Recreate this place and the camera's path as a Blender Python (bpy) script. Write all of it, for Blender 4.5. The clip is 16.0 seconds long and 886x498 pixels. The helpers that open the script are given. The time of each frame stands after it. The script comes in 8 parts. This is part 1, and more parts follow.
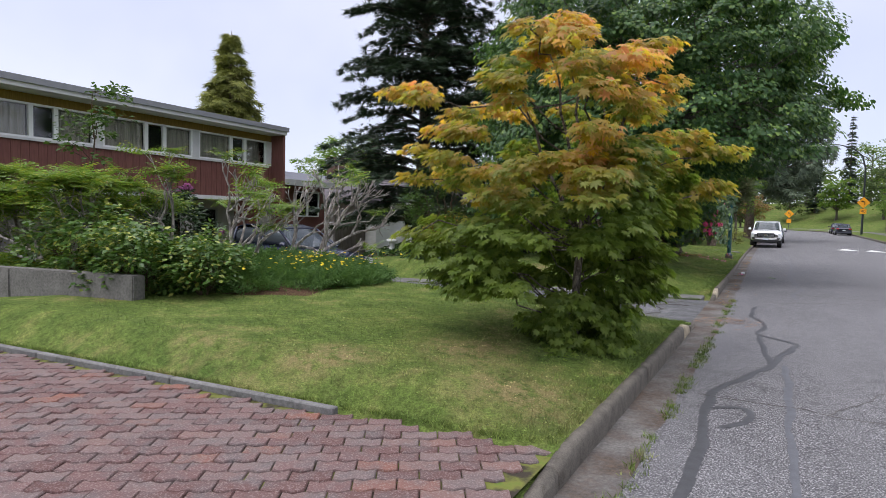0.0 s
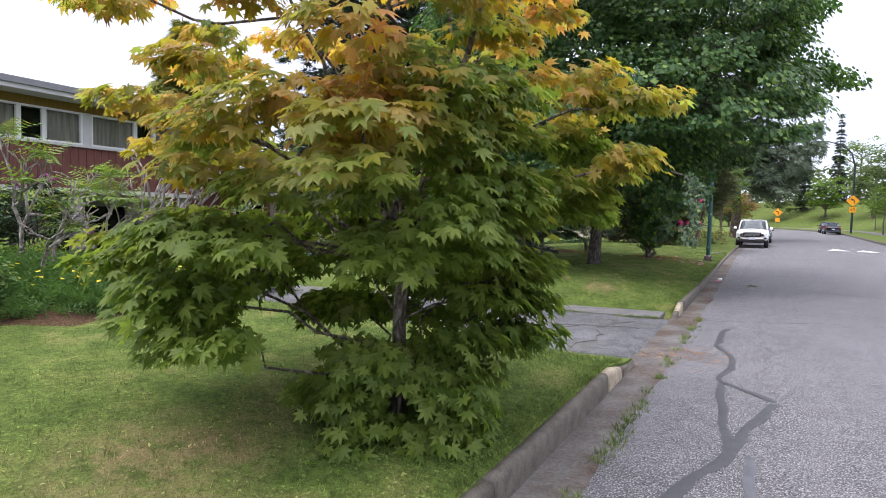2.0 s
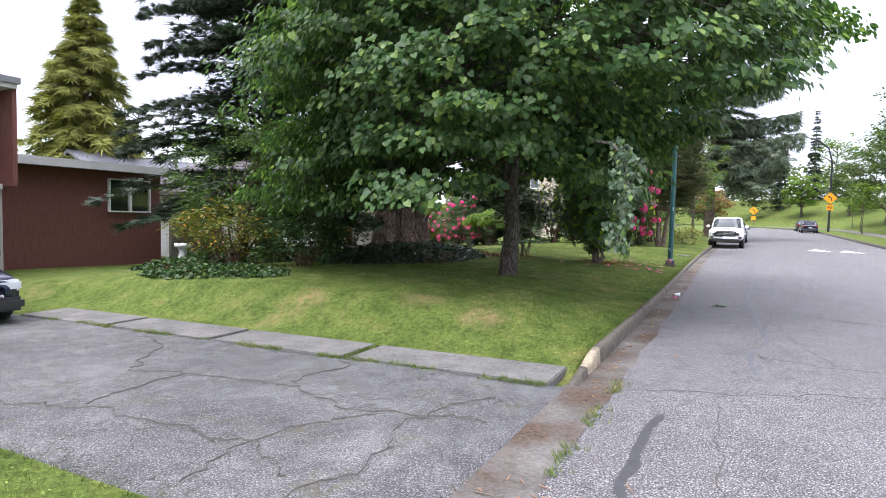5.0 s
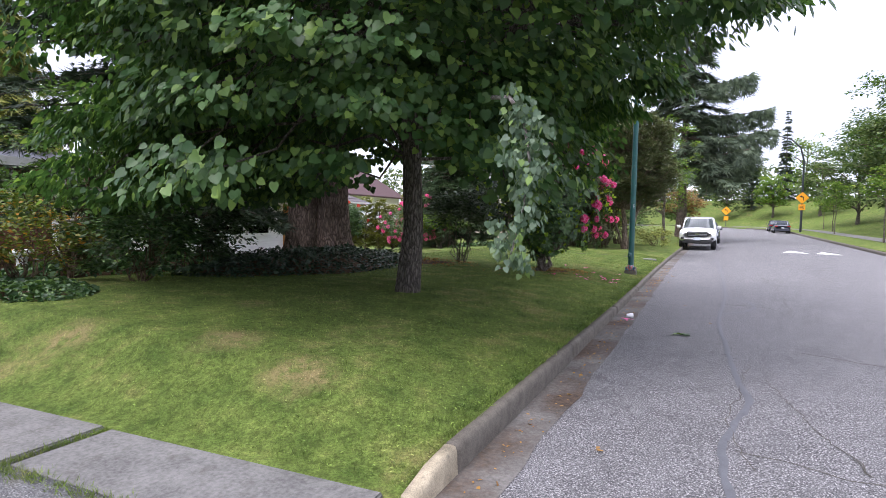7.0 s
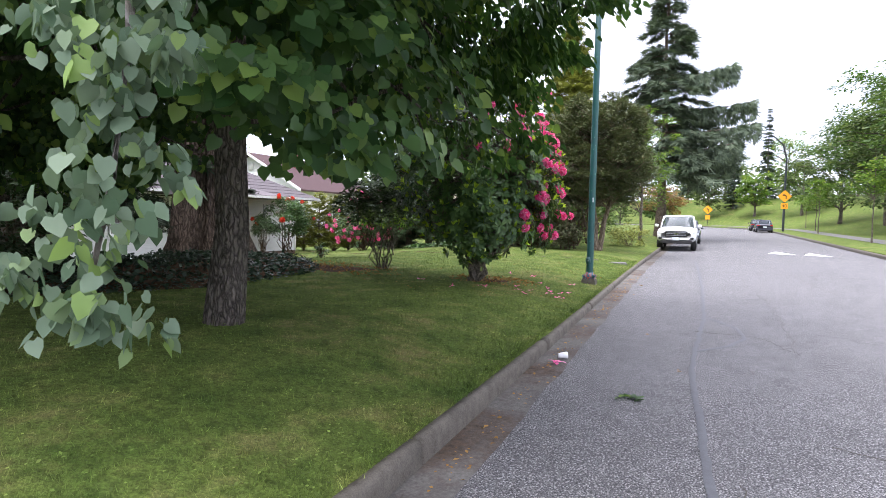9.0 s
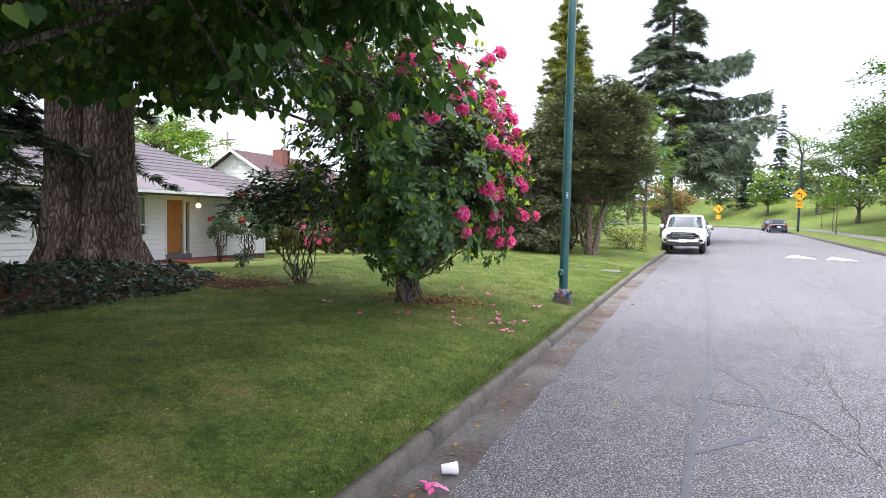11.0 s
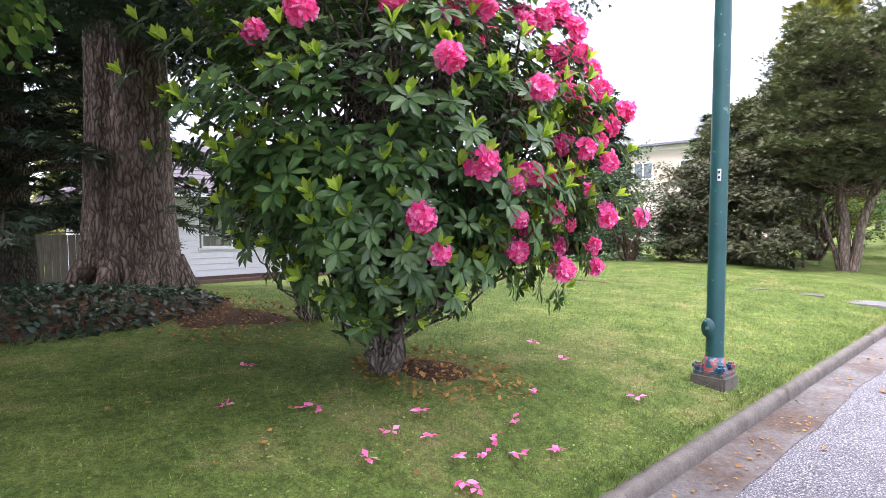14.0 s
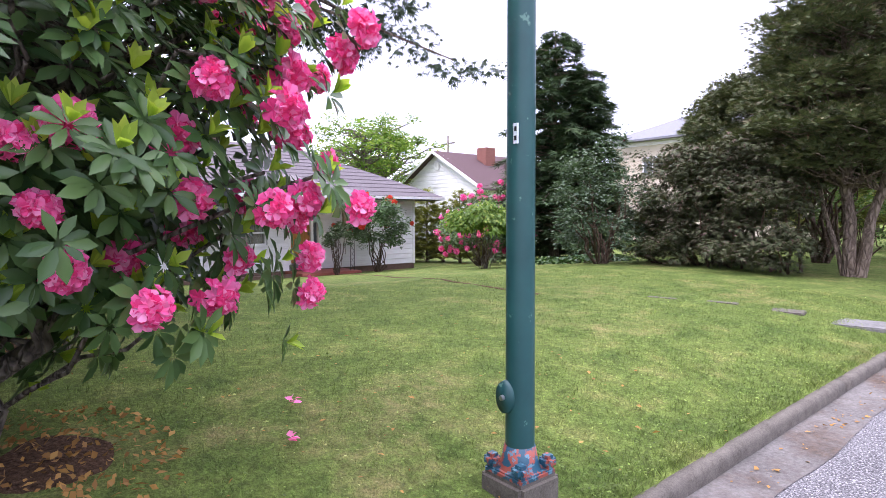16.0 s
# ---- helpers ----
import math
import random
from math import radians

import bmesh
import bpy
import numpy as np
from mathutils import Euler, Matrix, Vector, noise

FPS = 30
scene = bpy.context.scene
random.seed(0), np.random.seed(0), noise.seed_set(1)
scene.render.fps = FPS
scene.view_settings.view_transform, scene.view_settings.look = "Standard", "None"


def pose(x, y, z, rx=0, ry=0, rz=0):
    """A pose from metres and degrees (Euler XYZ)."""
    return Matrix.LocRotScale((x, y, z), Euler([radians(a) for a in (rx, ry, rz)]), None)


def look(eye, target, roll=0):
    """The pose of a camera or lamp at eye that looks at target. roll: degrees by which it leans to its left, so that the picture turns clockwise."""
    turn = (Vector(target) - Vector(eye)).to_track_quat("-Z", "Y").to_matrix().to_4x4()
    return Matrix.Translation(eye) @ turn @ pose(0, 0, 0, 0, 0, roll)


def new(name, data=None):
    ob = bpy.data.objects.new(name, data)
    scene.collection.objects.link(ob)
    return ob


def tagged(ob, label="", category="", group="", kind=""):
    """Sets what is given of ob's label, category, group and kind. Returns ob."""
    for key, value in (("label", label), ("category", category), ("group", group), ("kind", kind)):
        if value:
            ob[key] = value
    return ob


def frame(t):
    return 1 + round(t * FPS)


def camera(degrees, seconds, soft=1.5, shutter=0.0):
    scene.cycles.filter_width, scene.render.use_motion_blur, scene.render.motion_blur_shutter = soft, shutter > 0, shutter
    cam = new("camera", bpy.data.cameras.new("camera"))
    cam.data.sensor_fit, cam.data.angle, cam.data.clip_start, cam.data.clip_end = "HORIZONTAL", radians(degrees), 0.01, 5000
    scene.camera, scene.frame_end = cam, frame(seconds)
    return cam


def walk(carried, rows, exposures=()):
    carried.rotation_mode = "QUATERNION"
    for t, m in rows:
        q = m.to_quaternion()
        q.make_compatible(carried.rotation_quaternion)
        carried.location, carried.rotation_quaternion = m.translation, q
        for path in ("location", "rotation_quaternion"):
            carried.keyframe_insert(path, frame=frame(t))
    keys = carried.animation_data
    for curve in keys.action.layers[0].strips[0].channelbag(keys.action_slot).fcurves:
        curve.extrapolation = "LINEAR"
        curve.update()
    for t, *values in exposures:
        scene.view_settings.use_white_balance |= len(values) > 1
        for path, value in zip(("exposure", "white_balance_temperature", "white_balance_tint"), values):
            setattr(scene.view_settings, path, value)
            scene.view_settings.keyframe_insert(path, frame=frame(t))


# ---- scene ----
cam = camera(75.5, 16.0, soft=0.8)
METRES, EYE, TILT, LEAN, TURN = 23.0, 1.42, 0.0, 0.0, 30.6
ROWS = [
    (0.0, 0.0, 0.0, 0.0, 0.08, -3.13, -1.48),
    (0.5, 0.0175, 0.0265, -0.0006, -0.19, -3.11, -1.46),
    (1.0, 0.0347, 0.0533, -0.0001, -0.39, -3.14, -1.45),
    (1.5, 0.0518, 0.0793, 0.0001, -0.52, -3.14, -1.45),
    (2.0, 0.0696, 0.1055, -0.0001, -0.71, -3.16, -1.4),
    (2.5, 0.0884, 0.1326, -0.001, -0.84, -3.16, -1.4),
    (3.0, 0.1053, 0.1608, -0.0007, -1.01, -3.14, -1.35),
    (3.5, 0.1214, 0.1878, -0.0008, -1.27, -3.2, -1.42),
    (4.0, 0.1369, 0.2168, -0.0012, -1.66, -3.21, -1.4),
    (6.5, 0.2198, 0.355, -0.002, -4.1, -3.07, -1.2),
    (7.0, 0.2363, 0.3827, -0.0021, -4.7, -3.04, -1.2),
    (7.5, 0.2541, 0.4099, -0.0024, -5.19, -3.05, -1.19),
    (8.0, 0.271, 0.4387, -0.0026, -5.54, -3.06, -1.16),
    (8.5, 0.2884, 0.4666, -0.0035, -5.97, -3.06, -1.22),
    (9.0, 0.3063, 0.4957, -0.0032, -6.18, -3.1, -1.27),
    (9.5, 0.3235, 0.5211, -0.0031, -6.21, -3.05, -1.18),
    (10.0, 0.3399, 0.5469, -0.0026, -5.95, -3.09, -1.19),
    (12.5, 0.4125, 0.6785, -0.0006, 1.07, -3.17, -0.88),
    (13.0, 0.4274, 0.7056, -0.0004, 7.0, -3.17, -0.54),
    (13.5, 0.4422, 0.7317, 0.0003, 14.32, -3.14, -0.14),
    (14.0, 0.4562, 0.7559, 0.0003, 17.79, -3.04, 0.01),
    (14.5, 0.47, 0.7813, 0.0005, 18.95, -3.07, 0.12),
    (15.0, 0.4833, 0.8067, -0.0, 19.84, -3.09, 0.12),
    (15.5, 0.4969, 0.8325, -0.0004, 20.09, -3.15, 0.16),
    (16.0, 0.5107, 0.8585, -0.0011, 20.27, -3.18, 0.21),
]
walk(cam, [(t, pose(0, 0, EYE, TILT, LEAN, TURN) @ pose(METRES * x, METRES * y, METRES * z, 90 + pitch, roll, yaw)) for t, x, y, z, yaw, pitch, roll in ROWS], ((0, -0.1, 6350, 14), (1.5, 0.15, 6300, 17), (3.5, 0.95, 6400, 14), (7, 0.62, 6250, 18), (10, 1.08, 6350, 15), (12.5, 1.0, 6300, 16), (14.5, 1.62, 6150, 26), (16, 1.08, 6050, 28)))

# ---- world and light: bright overcast sky, brightest overhead, with a soft high sun behind the cloud ----
SUN_EL, SUN_AZ = 58.0, 200.0
world = bpy.data.worlds.new("sky")
scene.world = world
world.use_nodes = True
wt = world.node_tree
wt.nodes.clear()


def wnode(kind, **ins):
    n = wt.nodes.new(kind)
    for k, v in ins.items():
        n.inputs[k].default_value = v
    return n


w_sky = wnode("ShaderNodeTexSky")
w_sky.sky_type, w_sky.sun_disc = "NISHITA", False
w_sky.sun_elevation, w_sky.sun_rotation = radians(SUN_EL), radians(SUN_AZ)
w_tc = wnode("ShaderNodeTexCoord")
w_sep = wnode("ShaderNodeSeparateXYZ")
wt.links.new(w_tc.outputs["Generated"], w_sep.inputs[0])
w_ramp = wnode("ShaderNodeValToRGB")
w_ramp.color_ramp.elements[0].position, w_ramp.color_ramp.elements[0].color = 0.0, (0.78, 0.79, 0.88, 1)
w_ramp.color_ramp.elements[1].position, w_ramp.color_ramp.elements[1].color = 0.9, (2.75, 2.72, 2.68, 1)
e = w_ramp.color_ramp.elements.new(0.42)
e.color = (0.88, 0.89, 0.97, 1)
wt.links.new(w_sep.outputs["Z"], w_ramp.inputs[0])
w_cloud = wnode("ShaderNodeTexNoise", Scale=2.2, Detail=4.0, Roughness=0.5)
wt.links.new(w_tc.outputs["Generated"], w_cloud.inputs["Vector"])
w_cr = wnode("ShaderNodeValToRGB")
w_cr.color_ramp.elements[0].position, w_cr.color_ramp.elements[0].color = 0.35, (0.80, 0.82, 0.90, 1)
w_cr.color_ramp.elements[1].position, w_cr.color_ramp.elements[1].color = 0.68, (1.06, 1.05, 1.04, 1)
wt.links.new(w_cloud.outputs["Fac"], w_cr.inputs[0])
w_mul = wt.nodes.new("ShaderNodeMix")
w_mul.data_type, w_mul.blend_type = "RGBA", "MULTIPLY"
w_mul.inputs[0].default_value = 1.0
wt.links.new(w_ramp.outputs[0], w_mul.inputs[6])
wt.links.new(w_cr.outputs[0], w_mul.inputs[7])
w_b1, w_b2 = wnode("ShaderNodeBackground", Strength=0.05), wnode("ShaderNodeBackground", Strength=0.95)
wt.links.new(w_sky.outputs[0], w_b1.inputs[0])
wt.links.new(w_mul.outputs[2], w_b2.inputs[0])
w_add, w_out = wnode("ShaderNodeAddShader"), wnode("ShaderNodeOutputWorld")
wt.links.new(w_b1.outputs[0], w_add.inputs[0])
wt.links.new(w_b2.outputs[0], w_add.inputs[1])
wt.links.new(w_add.outputs[0], w_out.inputs[0])

sun_data = bpy.data.lights.new("sun", "SUN")
sun_data.energy, sun_data.angle, sun_data.color = 1.3, radians(25), (1.0, 0.97, 0.92)
sun = new("sun", sun_data)
az = radians(SUN_AZ)
sun_dir = Vector((math.sin(az) * math.cos(radians(SUN_EL)), math.cos(az) * math.cos(radians(SUN_EL)), math.sin(radians(SUN_EL))))
sun.matrix_world = look(sun_dir * 50, (0, 0, 0))


# ---- materials ----
class Mat:
    """A small builder of node materials."""

    def __init__(self, name):
        self.m = bpy.data.materials.new(name)
        self.m.use_nodes = True
        self.t = self.m.node_tree
        self.b = self.t.nodes["Principled BSDF"]
        self.out = self.t.nodes["Material Output"]
        self.geo = None

    def node(self, kind, **ins):
        n = self.t.nodes.new(kind)
        for k, v in ins.items():
            n.inputs[k].default_value = v
        return n

    def link(self, a, b):
        self.t.links.new(a, b)

    def pos(self):
        if self.geo is None:
            self.geo = self.node("ShaderNodeNewGeometry")
        return self.geo.outputs["Position"]

    def island(self):
        self.pos()
        return self.geo.outputs["Random Per Island"]

    def objrand(self):
        return self.node("ShaderNodeObjectInfo").outputs["Random"]

    def noise(self, scale, detail=4.0, rough=0.55, stretch=None):
        n = self.node("ShaderNodeTexNoise", Scale=scale, Detail=detail, Roughness=rough)
        src = self.pos()
        if stretch:
            mp = self.node("ShaderNodeMapping")
            mp.inputs["Scale"].default_value = stretch
            self.link(src, mp.inputs["Vector"])
            src = mp.outputs[0]
        self.link(src, n.inputs["Vector"])
        return n.outputs["Fac"]

    def voro(self, scale, feature="F1"):
        n = self.node("ShaderNodeTexVoronoi", Scale=scale)
        n.feature = feature
        self.link(self.pos(), n.inputs["Vector"])
        return n.outputs["Distance"]

    def ramp(self, fac, *stops):
        r = self.node("ShaderNodeValToRGB")
        els = r.color_ramp.elements
        while len(els) < len(stops):
            els.new(0.5)
        for el, (p, c) in zip(els, stops):
            el.position = p
            el.color = (*c, 1) if isinstance(c, tuple) else (c, c, c, 1)
        self.link(fac, r.inputs[0])
        return r.outputs[0]

    def mix(self, fac, a, b, mode="MIX"):
        n = self.t.nodes.new("ShaderNodeMix")
        n.data_type, n.blend_type = "RGBA", mode
        for s, v in ((0, fac), (6, a), (7, b)):
            if isinstance(v, bpy.types.NodeSocket):
                self.link(v, n.inputs[s])
            else:
                n.inputs[s].default_value = (*v, 1) if isinstance(v, tuple) else v
        return n.outputs[2]

    def math(self, op, a, b=0.0):
        n = self.node("ShaderNodeMath")
        n.operation = op
        for s, v in ((0, a), (1, b)):
            if isinstance(v, bpy.types.NodeSocket):
                self.link(v, n.inputs[s])
            else:
                n.inputs[s].default_value = v
        return n.outputs[0]

    def near(self, place, radius, soft=0.5):
        """1 near a place, 0 beyond the radius."""
        n = self.node("ShaderNodeVectorMath")
        n.operation = "DISTANCE"
        self.link(self.pos(), n.inputs[0])
        n.inputs[1].default_value = place
        wob = self.math("MULTIPLY", self.math("SUBTRACT", self.noise(4.0), 0.5), radius * 1.6)
        d = self.math("ADD", n.outputs["Value"], wob)
        mr = self.node("ShaderNodeMapRange")
        mr.inputs["From Min"].default_value, mr.inputs["From Max"].default_value = radius * (1 - soft), radius
        mr.inputs["To Min"].default_value, mr.inputs["To Max"].default_value = 1, 0
        self.link(d, mr.inputs["Value"])
        return mr.outputs[0]

    def bump(self, height, strength=0.3, distance=0.01):
        n = self.node("ShaderNodeBump", Strength=strength, Distance=distance)
        self.link(height, n.inputs["Height"])
        self.link(n.outputs[0], self.b.inputs["Normal"])

    def done(self, colour=None, rough=0.6, metal=0.0, spec=0.5):
        if isinstance(colour, tuple):
            self.b.inputs["Base Color"].default_value = (*colour, 1)
        elif colour is not None:
            self.link(colour, self.b.inputs["Base Color"])
        if isinstance(rough, bpy.types.NodeSocket):
            self.link(rough, self.b.inputs["Roughness"])
        else:
            self.b.inputs["Roughness"].default_value = rough
        self.b.inputs["Metallic"].default_value = metal
        self.b.inputs["Specular IOR Level"].default_value = spec
        return self.m


def plain(name, c, rough=0.5, metal=0.0, var=0.12, scale=6.0, spec=0.5):
    """Paint, plastic or metal with slight blotches and fine grain."""
    k = Mat(name)
    f = k.mix(0.5, k.noise(scale), k.noise(scale * 9))
    lo = tuple(v * (1 - var) for v in c)
    hi = tuple(min(1, v * (1 + var)) for v in c)
    return k.done(k.ramp(f, (0.3, lo), (0.7, hi)), rough, metal, spec)


def leaf_mat(name, dark, light, tip=None, through_it=0.35, rough=0.5, attr=None):
    """Leaf colour varies leaf by leaf and over the crown; light passes through."""
    k = Mat(name)
    c = k.ramp(k.mix(0.25, k.island(), k.noise(0.9, 2.0)), (0.12, dark), (0.92, light))
    if tip:
        if attr:
            a = k.node("ShaderNodeAttribute")
            a.attribute_name = attr
            fac = a.outputs["Fac"]
        else:
            fac = k.ramp(k.island(), (0.80, 0.0), (0.96, 1.0))
        if isinstance(tip, list):
            tipc = k.ramp(k.island(), *[(i / max(1, len(tip) - 1), q) for i, q in enumerate(tip)])
        else:
            tipc = tip
        c = k.mix(fac, c, tipc)
    k.done(c, rough, 0.0, 0.35)
    tr = k.node("ShaderNodeBsdfTranslucent")
    bright = k.mix(1.0, c, (1.25, 1.3, 0.8), "MULTIPLY")
    k.link(bright, tr.inputs["Color"])
    mx = k.node("ShaderNodeMixShader")
    mx.inputs[0].default_value = through_it
    k.link(k.b.outputs[0], mx.inputs[1])
    k.link(tr.outputs[0], mx.inputs[2])
    k.link(mx.outputs[0], k.out.inputs[0])
    return k.m


def bark_mat(name, dark, light, scale=9.0):
    """Furrowed bark: long plates between dark cracks, finer flakes and lichen-grey blotches over them."""
    k = Mat(name)
    mp = k.node("ShaderNodeMapping")
    mp.inputs["Scale"].default_value = (1.0, 1.0, 0.22)
    warp = k.node("ShaderNodeVectorMath")
    warp.operation = "ADD"
    nz = k.node("ShaderNodeTexNoise", Scale=scale * 0.5, Detail=3.0)
    k.link(k.pos(), nz.inputs["Vector"])
    sc = k.node("ShaderNodeVectorMath")
    sc.operation = "SCALE"
    sc.inputs["Scale"].default_value = 1.4 / scale
    k.link(nz.outputs["Color"], sc.inputs[0])
    k.link(k.pos(), warp.inputs[0])
    k.link(sc.outputs[0], warp.inputs[1])
    k.link(warp.outputs[0], mp.inputs["Vector"])
    vo = k.node("ShaderNodeTexVoronoi", Scale=scale * 1.5)
    vo.feature = "DISTANCE_TO_EDGE"
    k.link(mp.outputs[0], vo.inputs["Vector"])
    plate = k.ramp(vo.outputs["Distance"], (0.0, 0.0), (0.28, 1.0))
    fine = k.noise(scale * 4.0, 5.0, 0.7, (1.0, 1.0, 0.4))
    f = k.mix(0.4, plate, fine)
    f2 = k.noise(scale * 0.3, 3.0)
    c = k.mix(0.25, k.ramp(f, (0.15, dark), (0.72, light)), k.ramp(f2, (0.3, dark), (0.7, light)))
    k.bump(f, 1.0, 0.05)
    return k.done(c, 0.92, 0, 0.2)


def lawn_colour(k):
    big, mid, fine = k.noise(0.55, 3.0), k.noise(2.6, 4.0, 0.6), k.noise(60.0, 3.0, 0.7)
    c = k.ramp(mid, (0.3, (0.086, 0.140, 0.030)), (0.55, (0.150, 0.208, 0.048)), (0.75, (0.240, 0.268, 0.080)))
    dry = k.ramp(k.mix(0.45, big, mid), (0.52, 0.0), (0.66, 0.75))
    spots = None
    for q, r in (((-1.6, 3.9, 0.2), 0.75), ((-2.4, 4.6, 0.2), 0.7), ((-3.2, 3.6, 0.2), 0.6), ((-3.6, 14.0, 0.25), 0.4), ((-2.6, 13.7, 0.25), 0.42), ((-5.2, 13.6, 0.2), 0.4), ((-4.6, 15.3, 0.3), 0.3)):
        s = k.near(q, r, 0.7)
        spots = s if spots is None else k.math("MAXIMUM", spots, s)
    dry = k.math("MAXIMUM", dry, k.math("MULTIPLY", spots, 1.15))
    dry = k.math("MULTIPLY", dry, k.ramp(k.noise(8.0, 4.0, 0.65), (0.40, 0.12), (0.60, 1.0)))
    c = k.mix(1.0, c, k.ramp(k.noise(17.0, 3.0, 0.6), (0.35, 0.68), (0.65, 1.28)), "MULTIPLY")
    c = k.mix(dry, c, k.ramp(fine, (0.3, (0.24, 0.20, 0.085)), (0.7, (0.42, 0.33, 0.17))))
    return c, fine


k = Mat("lawn_soil")
c, fine = lawn_colour(k)
c = k.mix(k.ramp(fine, (0.4, 0.0), (0.6, 0.6)), c, (0.045, 0.055, 0.016))
k.bump(fine, 0.8, 0.03)
M_LAWN = k.done(c, 0.95, 0, 0.1)
k = Mat("grass_blade")
c, fine = lawn_colour(k)
c = k.mix(1.0, c, k.ramp(k.island(), (0.0, 0.6), (0.8, 1.25), (1.0, 1.9)), "MULTIPLY")
k.done(c, 0.6, 0, 0.25)
tr = k.node("ShaderNodeBsdfTranslucent")
k.link(c, tr.inputs["Color"])
mx = k.node("ShaderNodeMixShader")
mx.inputs[0].default_value = 0.35
k.link(k.b.outputs[0], mx.inputs[1])
k.link(tr.outputs[0], mx.inputs[2])
k.link(mx.outputs[0], k.out.inputs[0])
M_BLADE = k.m


def asphalt(name, base, tint=(1.02, 1.0, 1.05), chips=0.62, blotch=0.30):
    k = Mat(name)
    big, mid = k.noise(0.5, 4.0, 0.6), k.noise(4.0, 4.0)
    stone = k.voro(74.0)
    c = k.ramp(k.mix(0.5, big, mid), (0.3, tuple(base * (1 - blotch) * v for v in tint)), (0.7, tuple(base * (1 + blotch) * v for v in tint)))
    c = k.mix(k.ramp(stone, (0.12, 1.0), (0.55, 0.0)), c, k.mix(chips, c, (0.66, 0.65, 0.65)))
    c = k.mix(k.ramp(k.noise(110.0, 3.0, 0.7), (0.43, 0.92), (0.55, 0.0)), c, (0.035, 0.035, 0.038))
    k.bump(k.mix(0.5, stone, k.noise(120.0)), 0.7, 0.012)
    return k.done(c, 0.88, 0, 0.3)


M_ROAD = asphalt("road_asphalt", 0.148)
k = Mat("driveway_asphalt")
f = k.mix(0.5, k.noise(0.8, 5.0, 0.65), k.noise(5.0, 5.0, 0.6))
c = k.ramp(f, (0.34, (0.060, 0.062, 0.066)), (0.5, (0.130, 0.132, 0.138)), (0.64, (0.215, 0.215, 0.222)))
c = k.mix(k.ramp(k.voro(62.0), (0.15, 0.55), (0.5, 0.0)), c, (0.42, 0.41, 0.41))
c = k.mix(k.ramp(k.noise(95.0, 3.0, 0.7), (0.44, 0.8), (0.56, 0.0)), c, (0.035, 0.035, 0.037))
vo = k.node("ShaderNodeTexVoronoi", Scale=2.1)
vo.feature = "DISTANCE_TO_EDGE"
wv = k.node("ShaderNodeVectorMath")
wv.operation = "ADD"
nz = k.node("ShaderNodeTexNoise", Scale=3.0, Detail=4.0)
k.link(k.pos(), nz.inputs["Vector"])
k.link(k.pos(), wv.inputs[0])
k.link(nz.outputs["Color"], wv.inputs[1])
k.link(wv.outputs[0], vo.inputs["Vector"])
worn = k.ramp(k.noise(0.7, 3.0), (0.42, 0.0), (0.55, 1.0))
c = k.mix(k.math("MULTIPLY", k.ramp(vo.outputs["Distance"], (0.004, 0.9), (0.016, 0.0)), worn), c, (0.040, 0.038, 0.030))
c = k.mix(k.math("MULTIPLY", k.ramp(vo.outputs["Distance"], (0.01, 0.7), (0.07, 0.0)), k.ramp(k.noise(1.7, 4.0), (0.52, 0.0), (0.66, 0.8))), c, (0.085, 0.080, 0.035))
k.bump(k.mix(0.5, k.voro(62.0), k.noise(100.0)), 0.7, 0.014)
M_DRIVE = k.done(c, 0.85, 0, 0.3)
M_SEAL = plain("crack_sealant", (0.055, 0.056, 0.062), 0.55, var=0.35, scale=14)
M_CRACK = plain("open_crack", (0.075, 0.07, 0.062), 0.95, var=0.5)


def concrete(name, base, scale=3.0, grime=(0.09, 0.085, 0.075)):
    k = Mat(name)
    f = k.mix(0.5, k.noise(scale, 5.0, 0.6), k.noise(scale * 12, 4.0, 0.6))
    c = k.ramp(f, (0.32, tuple(v * 0.5 for v in base)), (0.5, base), (0.7, tuple(v * 1.5 for v in base)))
    c = k.mix(k.ramp(k.noise(scale * 2.3, 6.0, 0.7), (0.56, 0.0), (0.72, 0.75)), c, grime)
    k.bump(k.noise(85.0, 4.0, 0.7), 0.5, 0.008)
    return k.done(c, 0.9, 0, 0.25)


M_KERB = concrete("kerb_concrete", (0.118, 0.106, 0.090), 9.0, (0.055, 0.050, 0.036))
M_KERBPAINT = concrete("worn_cream_paint", (0.36, 0.31, 0.225), 11.0, (0.13, 0.115, 0.09))
M_SLAB = concrete("slab_concrete", (0.155, 0.152, 0.148))
M_RETAIN = concrete("wall_concrete", (0.155, 0.148, 0.138), 3.0)
k = Mat("gutter_concrete")
c = k.ramp(k.mix(0.5, k.noise(2.0, 5.0, 0.6), k.noise(40.0, 4.0, 0.7)), (0.32, (0.060, 0.055, 0.050)), (0.5, (0.130, 0.122, 0.115)), (0.68, (0.21, 0.20, 0.19)))
c = k.mix(k.ramp(k.noise(1.1, 6.0, 0.7), (0.44, 0.0), (0.62, 0.85)), c, k.ramp(k.noise(26.0, 4.0, 0.7), (0.35, (0.040, 0.028, 0.020)), (0.65, (0.115, 0.075, 0.05))))
k.bump(k.noise(70.0, 4.0, 0.7), 0.6, 0.01)
M_GUTTER = k.done(c, 0.92, 0, 0.25)

